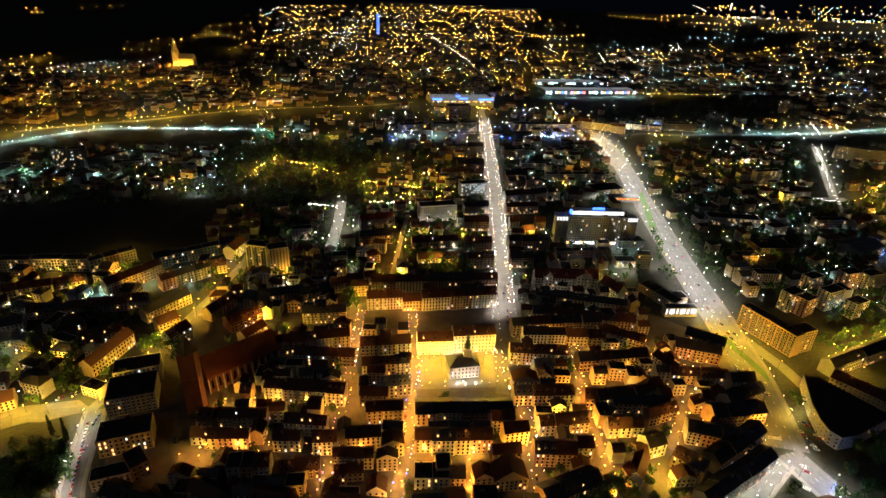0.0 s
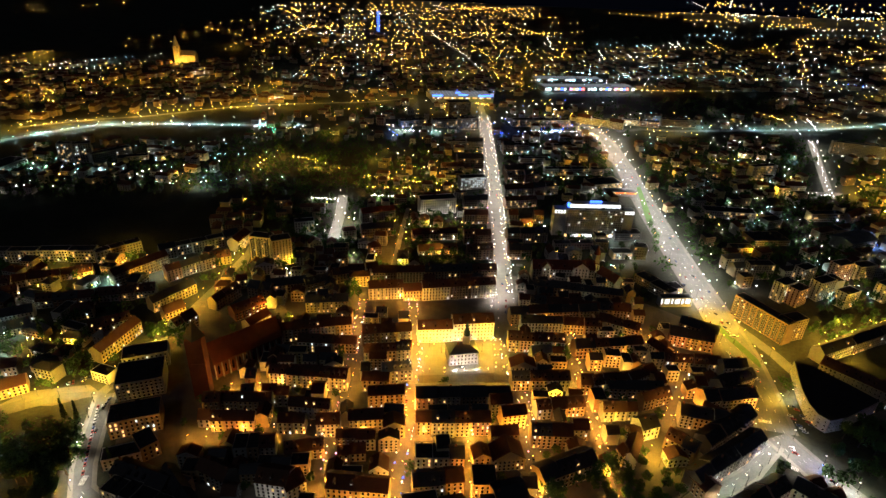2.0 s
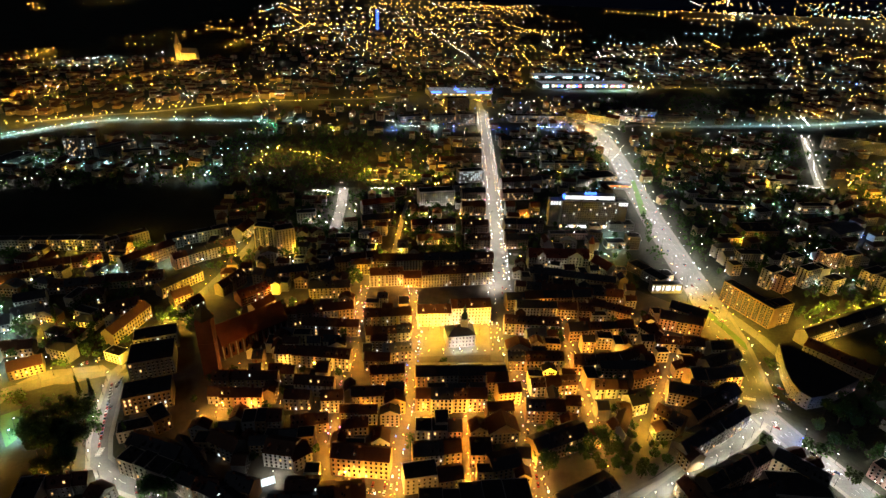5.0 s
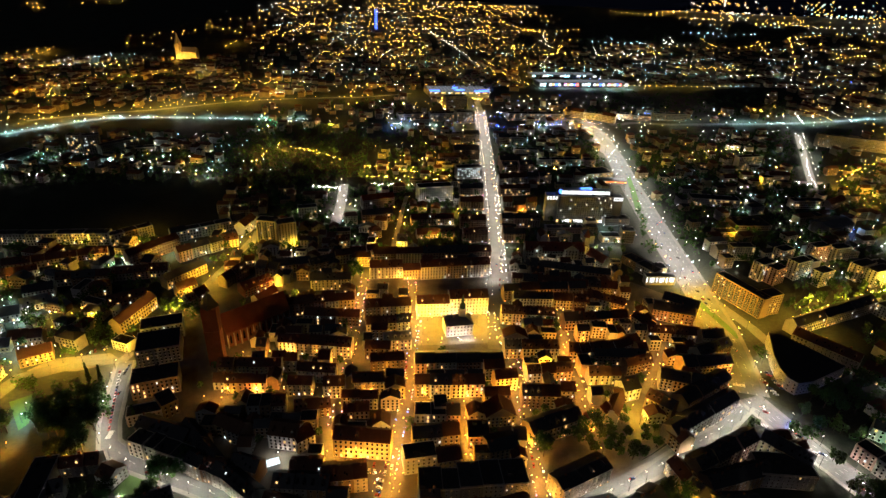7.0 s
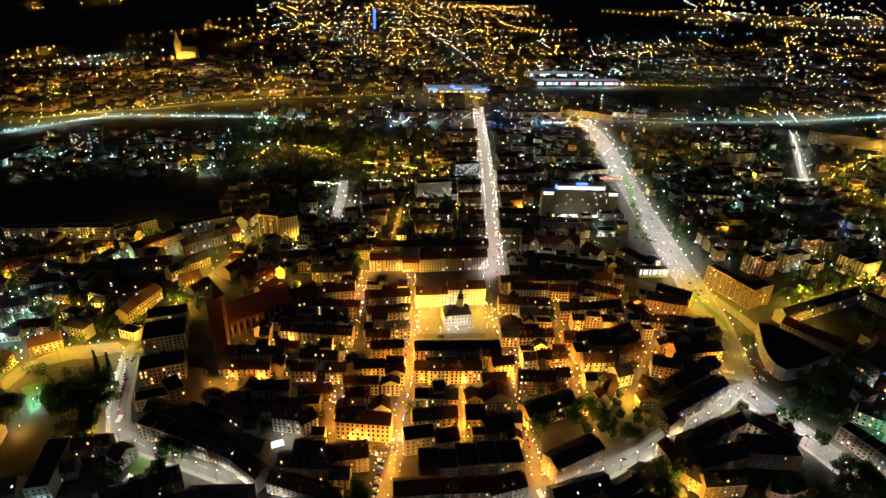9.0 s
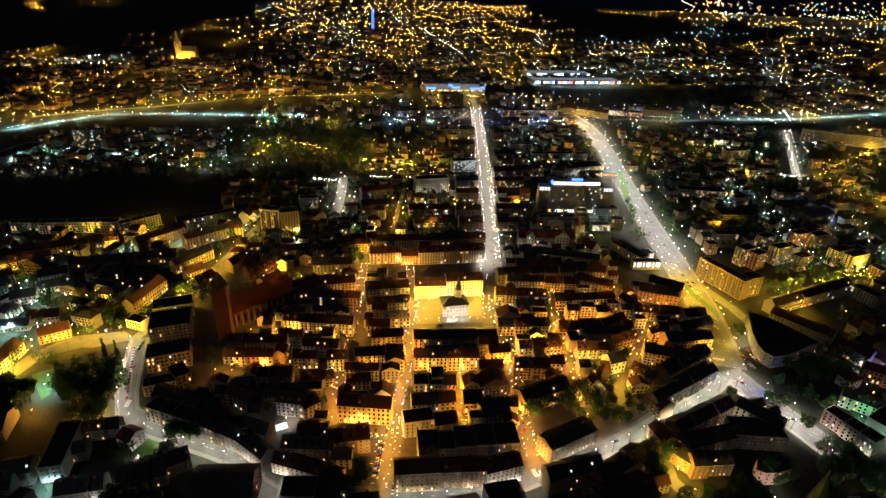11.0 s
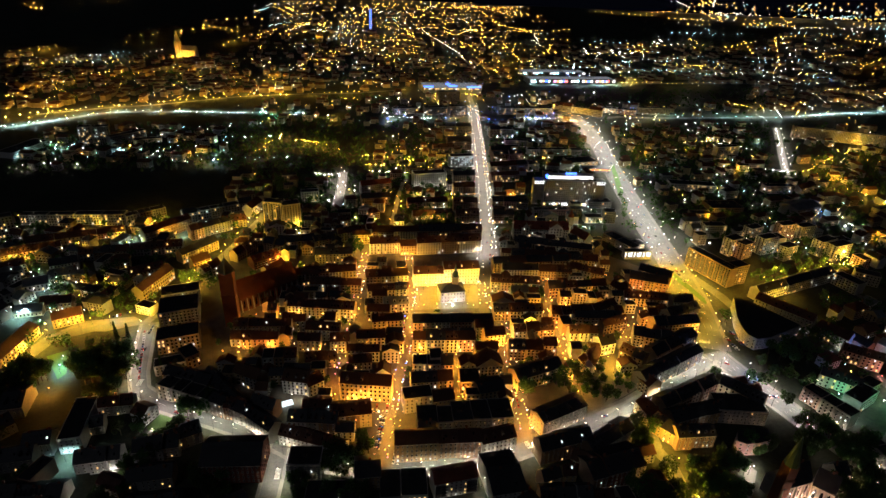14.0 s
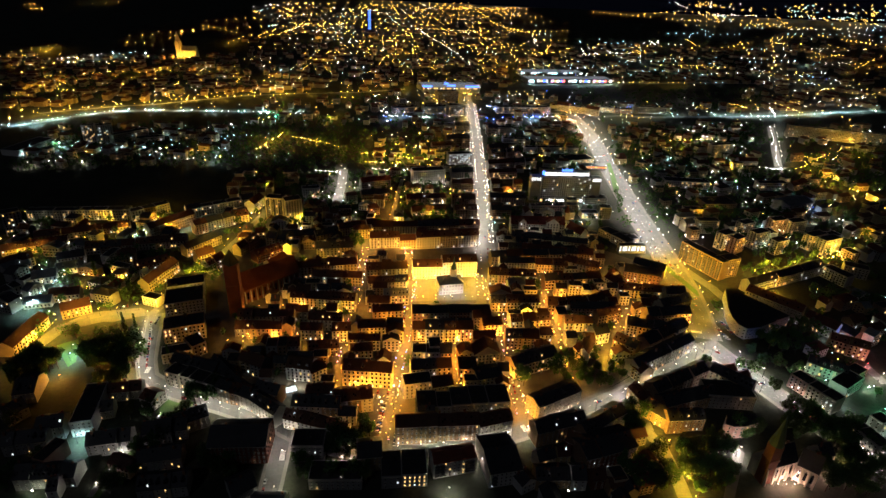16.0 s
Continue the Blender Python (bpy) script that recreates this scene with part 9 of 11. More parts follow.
FAR.sprinkle([(460, 1866), (1238, 2043), (1398, 2343), (509, 2101)], 20, 'far_cool', 0.9, 8)
FAR.sprinkle([(880, 1366), (1260, 1431), (1340, 1539), (932, 1466)], 7, 'far_sodium', 0.8, 8)
FAR.sprinkle([(932, 1466), (1340, 1539), (1430, 1662), (992, 1578)], 7, 'far_sodium', 0.9, 8)
FAR.sprinkle([(992, 1578), (1430, 1662), (1533, 1803), (1059, 1705)], 7, 'far_sodium', 0.9, 8)
FAR.sprinkle([(1059, 1705), (1533, 1803), (1653, 1966), (1137, 1852)], 7, 'far_sodium', 1.0, 8)
FAR.sprinkle([(1137, 1852), (1653, 1966), (1793, 2157), (1227, 2022)], 7, 'far_sodium', 1.1, 8)
FAR.sprinkle([(1227, 2022), (1793, 2157), (1959, 2384), (1333, 2221)], 7, 'far_sodium', 1.2, 8)
FAR.sprinkle([(1333, 2221), (1959, 2384), (2160, 2657), (1459, 2458)], 7, 'far_sodium', 1.3, 8)
FAR.sprinkle([(1459, 2458), (2160, 2657), (2406, 2992), (1611, 2745)], 7, 'far_sodium', 1.4, 8)
FAR.sprinkle([(1611, 2745), (2406, 2992), (2716, 3415), (1799, 3099)], 7, 'far_sodium', 1.6, 8)
FAR.sprinkle([(1799, 3099), (2716, 3415), (3118, 3963), (2037, 3548)], 7, 'far_sodium', 1.8, 8)
FAR.sprinkle([(880, 1366), (1260, 1431), (1340, 1539), (932, 1466)], 5, 'far_led', 0.6, 8)
FAR.sprinkle([(932, 1466), (1340, 1539), (1430, 1662), (992, 1578)], 5, 'far_led', 0.7, 8)
FAR.sprinkle([(992, 1578), (1430, 1662), (1533, 1803), (1059, 1705)], 5, 'far_led', 0.7, 8)
FAR.sprinkle([(1059, 1705), (1533, 1803), (1653, 1966), (1137, 1852)], 5, 'far_led', 0.8, 8)
FAR.sprinkle([(1137, 1852), (1653, 1966), (1793, 2157), (1227, 2022)], 5, 'far_led', 0.9, 8)
FAR.sprinkle([(1227, 2022), (1793, 2157), (1959, 2384), (1333, 2221)], 5, 'far_led', 0.9, 8)
FAR.sprinkle([(1333, 2221), (1959, 2384), (2160, 2657), (1459, 2458)], 5, 'far_led', 1.0, 8)
FAR.sprinkle([(1459, 2458), (2160, 2657), (2406, 2992), (1611, 2745)], 5, 'far_led', 1.1, 8)
FAR.sprinkle([(1611, 2745), (2406, 2992), (2716, 3415), (1799, 3099)], 5, 'far_led', 1.3, 8)
FAR.sprinkle([(1799, 3099), (2716, 3415), (3118, 3963), (2037, 3548)], 5, 'far_led', 1.4, 8)
FAR.sprinkle([(1558, 3868), (3118, 3963), (3768, 4858), (1849, 4646)], 30, 'far_sodium', 2.2, 8)
FAR.sprinkle([(1849, 4646), (3768, 4858), (3766, 4897), (1949, 4940)], 30, 'far_sodium', 2.4, 41)
FAR.sprinkle([(1949, 4940), (3766, 4897), (3763, 4937), (1947, 4970)], 30, 'far_sodium', 2.4, 110)
FAR.sprinkle([(1558, 3868), (3118, 3963), (3768, 4858), (1849, 4646)], 15, 'far_led', 2.2, 8)
FAR.sprinkle([(1849, 4646), (3768, 4858), (3766, 4897), (1949, 4940)], 15, 'far_led', 2.4, 41)
FAR.sprinkle([(1949, 4940), (3766, 4897), (3763, 4937), (1947, 4970)], 15, 'far_led', 2.4, 110)
FAR.sprinkle([(-116, 1067), (305, 1130), (314, 1205), (-122, 1135)], 15, 'far_led', 0.5, 8)
FAR.sprinkle([(-122, 1135), (314, 1205), (324, 1288), (-129, 1210)], 15, 'far_led', 0.6, 8)
FAR.sprinkle([(-129, 1210), (324, 1288), (335, 1380), (-137, 1294)], 15, 'far_led', 0.6, 8)
FAR.sprinkle([(-137, 1294), (335, 1380), (348, 1485), (-146, 1388)], 15, 'far_led', 0.6, 8)
FAR.sprinkle([(-116, 1067), (305, 1130), (314, 1205), (-122, 1135)], 7, 'far_sodium', 0.5, 8)
FAR.sprinkle([(-122, 1135), (314, 1205), (324, 1288), (-129, 1210)], 7, 'far_sodium', 0.6, 8)
FAR.sprinkle([(-129, 1210), (324, 1288), (335, 1380), (-137, 1294)], 7, 'far_sodium', 0.6, 8)
FAR.sprinkle([(-137, 1294), (335, 1380), (348, 1485), (-146, 1388)], 7, 'far_sodium', 0.6, 8)
FAR.sprinkle([(-93, 1085), (282, 1142), (300, 1239), (-100, 1172)], 24, 'far_blue', 0.6, 8)
FAR.sprinkle([(305, 1130), (1131, 1255), (1205, 1356), (322, 1213)], 12, 'far_led', 0.6, 8)
FAR.sprinkle([(322, 1213), (1205, 1356), (1290, 1471), (342, 1307)], 12, 'far_led', 0.6, 8)
FAR.sprinkle([(342, 1307), (1290, 1471), (1387, 1603), (364, 1412)], 12, 'far_led', 0.7, 8)
FAR.sprinkle([(364, 1412), (1387, 1603), (1500, 1758), (390, 1533)], 12, 'far_led', 0.7, 8)
FAR.sprinkle([(305, 1130), (1131, 1255), (1205, 1356), (322, 1213)], 10, 'far_sodium', 0.6, 8)
FAR.sprinkle([(322, 1213), (1205, 1356), (1290, 1471), (342, 1307)], 10, 'far_sodium', 0.6, 8)
FAR.sprinkle([(342, 1307), (1290, 1471), (1387, 1603), (364, 1412)], 10, 'far_sodium', 0.7, 8)
FAR.sprinkle([(364, 1412), (1387, 1603), (1500, 1758), (390, 1533)], 10, 'far_sodium', 0.7, 8)
FAR.sprinkle([(-812, 962), (-648, 1057), (-696, 1155), (-867, 1046)], 30, 'far_sodium', 0.6, 8)
lamps([(-795.9, 953.8), (-765.3, 986.6), (-735.1, 1025.4), (-702.9, 1066.9), (-663.9, 1102.0), (-611.8, 1115.4), (-556.5, 1124.4), (-500.3, 1133.5), (-441.6, 1137.8), (-382.4, 1142.3), (-265.2, 1166.3)], 60, 'C', 9, False)
lamps([(441.8, 1249.1), (536.3, 1281.8), (615.2, 1265.0), (860.3, 1297.7), (1018.9, 1340.9), (1259.2, 1424.8)], 65, 'C', 9, False)
lamps([(-800.7, 1060.9), (-762.0, 1091.1), (-685.1, 1144.4), (-615.6, 1177.8), (-538.5, 1236.8), (-465.3, 1292.9), (-368.0, 1336.9), (-179.3, 1393.0), (-65.9, 1458.2)], 80, 'S', 7, False)
lamps([(803.1, 1184.2), (698.1, 971.3), (636.5, 844.2)], 40, 'w', 8, False)
FAR.sprinkle([(-483, 1395), (328, 1653), (340, 1778), (-506, 1496)], 23, 'far_sodium', 0.6, 8)
FAR.sprinkle([(-506, 1496), (340, 1778), (354, 1921), (-532, 1611)], 23, 'far_sodium', 0.7, 8)
FAR.sprinkle([(-532, 1611), (354, 1921), (370, 2085), (-562, 1743)], 23, 'far_sodium', 0.7, 8)
FAR.sprinkle([(-562, 1743), (370, 2085), (389, 2275), (-596, 1893)], 23, 'far_sodium', 0.8, 8)
FAR.sprinkle([(-596, 1893), (389, 2275), (411, 2499), (-636, 2068)], 23, 'far_sodium', 0.9, 8)
FAR.sprinkle([(-636, 2068), (411, 2499), (437, 2766), (-683, 2274)], 23, 'far_sodium', 0.9, 8)
FAR.sprinkle([(-683, 2274), (437, 2766), (468, 3089), (-738, 2520)], 23, 'far_sodium', 1.0, 8)
FAR.sprinkle([(-738, 2520), (468, 3089), (508, 3490), (-806, 2818)], 23, 'far_sodium', 1.2, 8)
FAR.sprinkle([(-806, 2818), (508, 3490), (557, 3998), (-890, 3188)], 23, 'far_sodium', 1.3, 8)
FAR.sprinkle([(-890, 3188), (557, 3998), (623, 4664), (-997, 3659)], 23, 'far_sodium', 1.5, 8)
FAR.sprinkle([(-997, 3659), (623, 4664), (638, 4983), (-1137, 4277)], 23, 'far_sodium', 1.7, 8)
FAR.sprinkle([(-483, 1395), (1124, 1828), (1177, 1927), (-513, 1494)], 12, 'far_cool', 0.6, 8)
FAR.sprinkle([(-513, 1494), (1177, 1927), (1235, 2036), (-546, 1606)], 12, 'far_cool', 0.6, 8)
FAR.sprinkle([(-546, 1606), (1235, 2036), (1298, 2156), (-583, 1734)], 12, 'far_cool', 0.7, 8)
FAR.sprinkle([(-583, 1734), (1298, 2156), (1369, 2289), (-627, 1880)], 12, 'far_cool', 0.7, 8)
FAR.sprinkle([(-627, 1880), (1369, 2289), (1448, 2438), (-676, 2049)], 12, 'far_cool', 0.8, 8)
FAR.sprinkle([(-676, 2049), (1448, 2438), (1537, 2605), (-735, 2246)], 12, 'far_cool', 0.8, 8)
FAR.sprinkle([(-735, 2246), (1537, 2605), (1637, 2795), (-804, 2481)], 12, 'far_cool', 0.9, 8)
FAR.sprinkle([(-804, 2481), (1637, 2795), (1751, 3010), (-888, 2763)], 12, 'far_cool', 1.0, 8)
FAR.sprinkle([(-888, 2763), (1751, 3010), (1883, 3259), (-990, 3110)], 12, 'far_cool', 1.1, 8)
FAR.sprinkle([(-990, 3110), (1883, 3259), (2037, 3548), (-1119, 3546)], 12, 'far_cool', 1.2, 8)
FAR.sprinkle([(-654, 725), (-328, 776), (-337, 818), (-664, 767)], 12, 'far_cool', 0.5, 8)
FAR.sprinkle([(-664, 767), (-337, 818), (-348, 864), (-675, 812)], 12, 'far_cool', 0.5, 8)
FAR.sprinkle([(-675, 812), (-348, 864), (-359, 913), (-687, 862)], 12, 'far_cool', 0.5, 8)
FAR.sprinkle([(-687, 862), (-359, 913), (-372, 967), (-700, 917)], 12, 'far_cool', 0.5, 8)
FAR.sprinkle([(-700, 917), (-372, 967), (-386, 1026), (-715, 977)], 12, 'far_cool', 0.5, 8)
FAR.sprinkle([(254, 564), (618, 555), (638, 583), (261, 589)], 3, 'far_led', 0.5, 8)
FAR.sprinkle([(261, 589), (638, 583), (660, 613), (268, 616)], 3, 'far_led', 0.5, 8)
FAR.sprinkle([(268, 616), (660, 613), (684, 645), (276, 644)], 3, 'far_led', 0.5, 8)
FAR.sprinkle([(276, 644), (684, 645), (709, 679), (284, 675)], 3, 'far_led', 0.5, 8)
FAR.sprinkle([(284, 675), (709, 679), (737, 717), (293, 708)], 3, 'far_led', 0.5, 8)
FAR.sprinkle([(293, 708), (737, 717), (766, 757), (302, 742)], 3, 'far_led', 0.5, 8)
FAR.sprinkle([(302, 742), (766, 757), (798, 801), (313, 780)], 3, 'far_led', 0.5, 8)
FAR.sprinkle([(313, 780), (798, 801), (833, 848), (323, 820)], 3, 'far_led', 0.5, 8)
FAR.sprinkle([(323, 820), (833, 848), (871, 900), (335, 864)], 3, 'far_led', 0.5, 8)
FAR.sprinkle([(335, 864), (871, 900), (913, 958), (348, 911)], 3, 'far_led', 0.5, 8)
FAR.sprinkle([(348, 911), (913, 958), (959, 1021), (362, 962)], 3, 'far_led', 0.5, 8)
FAR.sprinkle([(362, 962), (959, 1021), (1011, 1090), (377, 1018)], 3, 'far_led', 0.5, 8)
FAR.sprinkle([(377, 1018), (1011, 1090), (1068, 1168), (393, 1079)], 3, 'far_led', 0.5, 8)
FAR.sprinkle([(393, 1079), (1068, 1168), (1131, 1255), (411, 1146)], 3, 'far_led', 0.5, 8)
FAR.sprinkle([(254, 564), (618, 555), (638, 583), (261, 589)], 2, 'far_cool', 0.5, 8)
FAR.sprinkle([(261, 589), (638, 583), (660, 613), (268, 616)], 2, 'far_cool', 0.5, 8)
FAR.sprinkle([(268, 616), (660, 613), (684, 645), (276, 644)], 2, 'far_cool', 0.5, 8)
FAR.sprinkle([(276, 644), (684, 645), (709, 679), (284, 675)], 2, 'far_cool', 0.5, 8)
FAR.sprinkle([(284, 675), (709, 679), (737, 717), (293, 708)], 2, 'far_cool', 0.5, 8)
FAR.sprinkle([(293, 708), (737, 717), (766, 757), (302, 742)], 2, 'far_cool', 0.5, 8)
FAR.sprinkle([(302, 742), (766, 757), (798, 801), (313, 780)], 2, 'far_cool', 0.5, 8)
FAR.sprinkle([(313, 780), (798, 801), (833, 848), (323, 820)], 2, 'far_cool', 0.5, 8)
FAR.sprinkle([(323, 820), (833, 848), (871, 900), (335, 864)], 2, 'far_cool', 0.5, 8)
FAR.sprinkle([(335, 864), (871, 900), (913, 958), (348, 911)], 2, 'far_cool', 0.5, 8)
FAR.sprinkle([(348, 911), (913, 958), (959, 1021), (362, 962)], 2, 'far_cool', 0.5, 8)
FAR.sprinkle([(362, 962), (959, 1021), (1011, 1090), (377, 1018)], 2, 'far_cool', 0.5, 8)
FAR.sprinkle([(377, 1018), (1011, 1090), (1068, 1168), (393, 1079)], 2, 'far_cool', 0.5, 8)
FAR.sprinkle([(393, 1079), (1068, 1168), (1131, 1255), (411, 1146)], 2, 'far_cool', 0.5, 8)
FAR.sprinkle([(108, 780), (294, 800), (299, 844), (111, 823)], 6, 'far_cool', 0.5, 8)
FAR.sprinkle([(111, 823), (299, 844), (304, 892), (115, 870)], 6, 'far_cool', 0.5, 8)
FAR.sprinkle([(115, 870), (304, 892), (310, 945), (118, 921)], 6, 'far_cool', 0.5, 8)
FAR.sprinkle([(118, 921), (310, 945), (317, 1002), (123, 976)], 6, 'far_cool', 0.5, 8)
FAR.sprinkle([(123, 976), (317, 1002), (324, 1065), (127, 1037)], 6, 'far_cool', 0.5, 8)
FAR.sprinkle([(127, 1037), (324, 1065), (331, 1134), (132, 1104)], 6, 'far_cool', 0.5, 8)
FAR.sprinkle([(1339, 3281), (2799, 3528), (3388, 4331), (1550, 3846)], 15, 'far_cool', 1.7, 8)
FAR.sprinkle([(1550, 3846), (3388, 4331), (3768, 4869), (1841, 4625)], 15, 'far_cool', 2.0, 8)
FAR.sprinkle([(1841, 4625), (3768, 4869), (3765, 4905), (1949, 4940)], 15, 'far_cool', 2.2, 50)
FAR.sprinkle([(1949, 4940), (3765, 4905), (3763, 4941), (1947, 4970)], 15, 'far_cool', 2.2, 116)
FAR.line(-1210, 1713, -1256, 1910, 7, 'far_sodium', 0.9)
FAR.line(-1282, 1670, -1210, 1713, 5, 'far_sodium', 0.9)
FAR.line(-1307, 1759, -1270, 1935, 6, 'far_sodium', 1.0)
FAR.line(-1232, 1595, -1260, 1825, 5, 'far_sodium', 0.9)
FAR.line(-1128, 1581, -1081, 1593, 3, 'far_sodium', 0.9)
FAR.line(-1111, 1660, -1033, 1801, 10, 'far_led', 0.9)
FAR.line(-1056, 1621, -956, 1647, 7, 'far_led', 0.9)
FAR.line(-1066, 1730, -971, 1859, 10, 'far_cool', 0.9)
FAR.line(-995, 1363, -966, 1434, 6, 'far_sodium', 0.7)
FAR.line(-946, 1284, -896, 1324, 7, 'far_sodium', 0.7)
FAR.line(-937, 1170, -924, 1248, 9, 'far_sodium', 0.7)
FAR.line(-871, 1245, -836, 1252, 4, 'far_sodium', 0.7)
FAR.line(-912, 1365, -803, 1343, 6, 'far_sodium', 0.7)
FAR.line(-922, 1462, -869, 1519, 5, 'far_sodium', 0.8)
FAR.line(-862, 1072, -893, 1178, 6, 'far_sodium', 0.6)
FAR.line(-1024, 1282, -1010, 1322, 3, 'far_sodium', 0.7)
FAR.line(-830, 1440, -699, 1428, 7, 'far_sodium', 0.7)
FAR.line(-803, 1563, -731, 1621, 6, 'far_sodium', 0.8)
FAR.line(-690, 1516, -588, 1586, 7, 'far_sodium', 0.7)
FAR.line(-643, 1361, -638, 1401, 3, 'far_sodium', 0.7)
FAR.line(-653, 1543, -632, 1485, 3, 'far_sodium', 0.7)
FAR.line(-1176, 2257, -1108, 2302, 3, 'far_sodium', 1.1)
FAR.line(-1119, 2380, -1001, 2562, 5, 'far_sodium', 1.1)
FAR.line(-1056, 2716, -832, 2492, 7, 'far_sodium', 1.3)
FAR.line(-1105, 2893, -947, 3166, 6, 'far_sodium', 1.3)
FAR.line(-764, 2099, -771, 2367, 5, 'far_sodium', 1.0)
FAR.line(-928, 2642, -725, 2862, 6, 'far_sodium', 1.2)
FAR.line(-701, 2204, -648, 2759, 7, 'far_sodium', 1.0)
FAR.line(-755, 2435, -613, 2488, 5, 'far_sodium', 1.1)
FAR.line(-1009, 2223, -1025, 2374, 3, 'far_sodium', 1.1)
FAR.line(-1098, 2070, -1013, 2082, 4, 'far_sodium', 1.0)
FAR.line(-1155, 3915, -1009, 4241, 4, 'far_led', 1.8)
FAR.line(-844, 3367, -794, 3432, 3, 'far_sodium', 1.5)
FAR.line(-2061, 3523, -1971, 3804, 4, 'far_sodium', 1.8)
FAR.line(-2277, 3376, -2265, 3433, 3, 'far_sodium', 1.7)
FAR.line(-2115, 3164, -2060, 3156, 3, 'far_sodium', 1.6)
FAR.line(-470, 1567, -395, 1453, 6, 'far_sodium', 0.9)
FAR.line(-433, 1345, -377, 1379, 5, 'far_led', 0.8)
FAR.line(-560, 1546, -448, 1483, 7, 'far_sodium', 0.7)
FAR.line(-463, 1325, -427, 1298, 4, 'far_sodium', 0.6)
FAR.line(-358, 1421, -335, 1457, 3, 'far_led', 0.7)
FAR.line(-300, 1433, -286, 1452, 3, 'far_sodium', 0.7)
FAR.line(-589, 2541, -528, 2682, 4, 'far_sodium', 1.1)
FAR.line(-772, 3405, -689, 3571, 5, 'far_sodium', 1.5)
FAR.line(-408, 1734, -427, 2799, 15, 'far_led', 0.7)
FAR.line(-549, 2801, -402, 2918, 6, 'far_cool', 1.2)
FAR.line(-488, 3120, -437, 3582, 5, 'far_sodium', 1.4)
FAR.line(-438, 1975, -331, 2049, 4, 'far_sodium', 0.9)
FAR.line(-389, 2618, -178, 2521, 8, 'far_sodium', 1.2)
FAR.line(-337, 2238, -173, 2441, 7, 'far_sodium', 1.0)
FAR.line(-794, 4147, -469, 4024, 6, 'far_led', 1.8)
FAR.line(-449, 3839, -229, 3823, 5, 'far_led', 1.7)
FAR.line(-250, 3597, -172, 3105, 6, 'far_cool', 1.7)
FAR.line(-196, 3255, -7, 2972, 5, 'far_led', 1.4)
FAR.line(-64, 2949, 105, 2133, 18, 'far_led', 1.3)
FAR.line(105, 2133, 145, 1817, 6, 'far_led', 0.9)
FAR.line(22, 2984, 256, 2996, 6, 'far_sodium', 1.3)
FAR.line(-151, 2489, 92, 2415, 7, 'far_sodium', 1.1)
FAR.line(204, 3117, 246, 2861, 3, 'far_sodium', 1.4)
FAR.line(287, 3408, 220, 2516, 4, 'far_sodium', 1.5)
FAR.line(362, 3913, 380, 3349, 3, 'far_sodium', 1.7)
FAR.line(362, 4700, 732, 4965, 10, 'far_sodium', 2.0, 8, 10)
FAR.line(450, 4458, 686, 4323, 6, 'far_sodium', 1.9)
FAR.line(380, 3349, 537, 2922, 12, 'far_sodium', 1.6)
FAR.line(310, 2547, 321, 1984, 10, 'far_sodium', 1.2)
FAR.line(201, 1776, 263, 1620, 8, 'far_sodium', 0.9)
FAR.line(321, 1984, 292, 1645, 5, 'far_led', 0.9)
FAR.line(114, 4546, 353, 4294, 6, 'far_sodium', 2.0)
FAR.line(-46, 3703, 122, 3402, 5, 'far_sodium', 1.6)
FAR.line(-17, 4919, 310, 4989, 6, 'far_sodium', 2.1, 8, 26)
FAR.line(-927, 4425, -551, 4759, 5, 'far_sodium', 1.9)
FAR.line(-481, 4958, -17, 4994, 7, 'far_sodium', 2.1, 8, 12)
FAR.line(-383, 2407, -306, 2013, 3, 'far_sodium', 1.1)
FAR.line(-267, 2025, -124, 2023, 5, 'far_sodium', 0.9)
FAR.line(-86, 1852, -1, 1874, 6, 'far_cool', 0.8)
FAR.line(-2, 1962, 135, 1909, 6, 'far_sodium', 0.9)
FAR.line(-127, 2065, 62, 2120, 6, 'far_sodium', 0.9)
FAR.line(18, 1904, 72, 1745, 3, 'far_led', 0.8)
FAR.line(531, 2971, 615, 2951, 4, 'far_cool', 1.7)
FAR.line(504, 2720, 640, 2723, 5, 'far_sodium', 1.2)
FAR.line(375, 2212, 529, 2305, 6, 'far_sodium', 1.0)
FAR.line(333, 1923, 471, 1922, 8, 'far_cool', 1.0)
FAR.line(295, 1665, 537, 1719, 15, 'far_led', 0.8)
FAR.line(313, 1728, 375, 1722, 4, 'far_red', 0.8)
FAR.line(437, 1757, 497, 1740, 3, 'far_blue', 1.0)
FAR.line(379, 1645, 512, 1694, 7, 'far_cool', 0.9)
FAR.line(614, 1933, 610, 1862, 3, 'far_cool', 1.4)
FAR.line(525, 2178, 717, 2311, 6, 'far_led', 1.0)
FAR.line(1316, 4840, 1699, 4604, 11, 'far_sodium', 2.1)
FAR.line(1758, 4910, 1950, 4928, 5, 'far_sodium', 2.2, 8, 27)
FAR.line(1772, 4440, 2051, 4387, 8, 'far_sodium', 2.3)
FAR.line(2018, 4963, 2113, 4940, 5, 'far_led', 2.7, 101, 64)
FAR.line(2043, 4931, 2278, 4923, 5, 'far_sodium', 2.3, 40, 41)
FAR.line(2276, 4948, 2652, 4921, 6, 'far_sodium', 2.3, 91, 65)
FAR.line(2277, 4902, 2505, 4602, 6, 'far_sodium', 2.3)
FAR.line(2651, 4932, 3167, 4908, 6, 'far_sodium', 2.4, 86, 78)
FAR.line(2669, 4831, 3168, 4892, 6, 'far_sodium', 2.4, 8, 45)
FAR.line(2191, 4147, 2588, 4198, 8, 'far_sodium', 2.0)
FAR.line(2470, 3993, 3020, 4220, 8, 'far_led', 2.0)
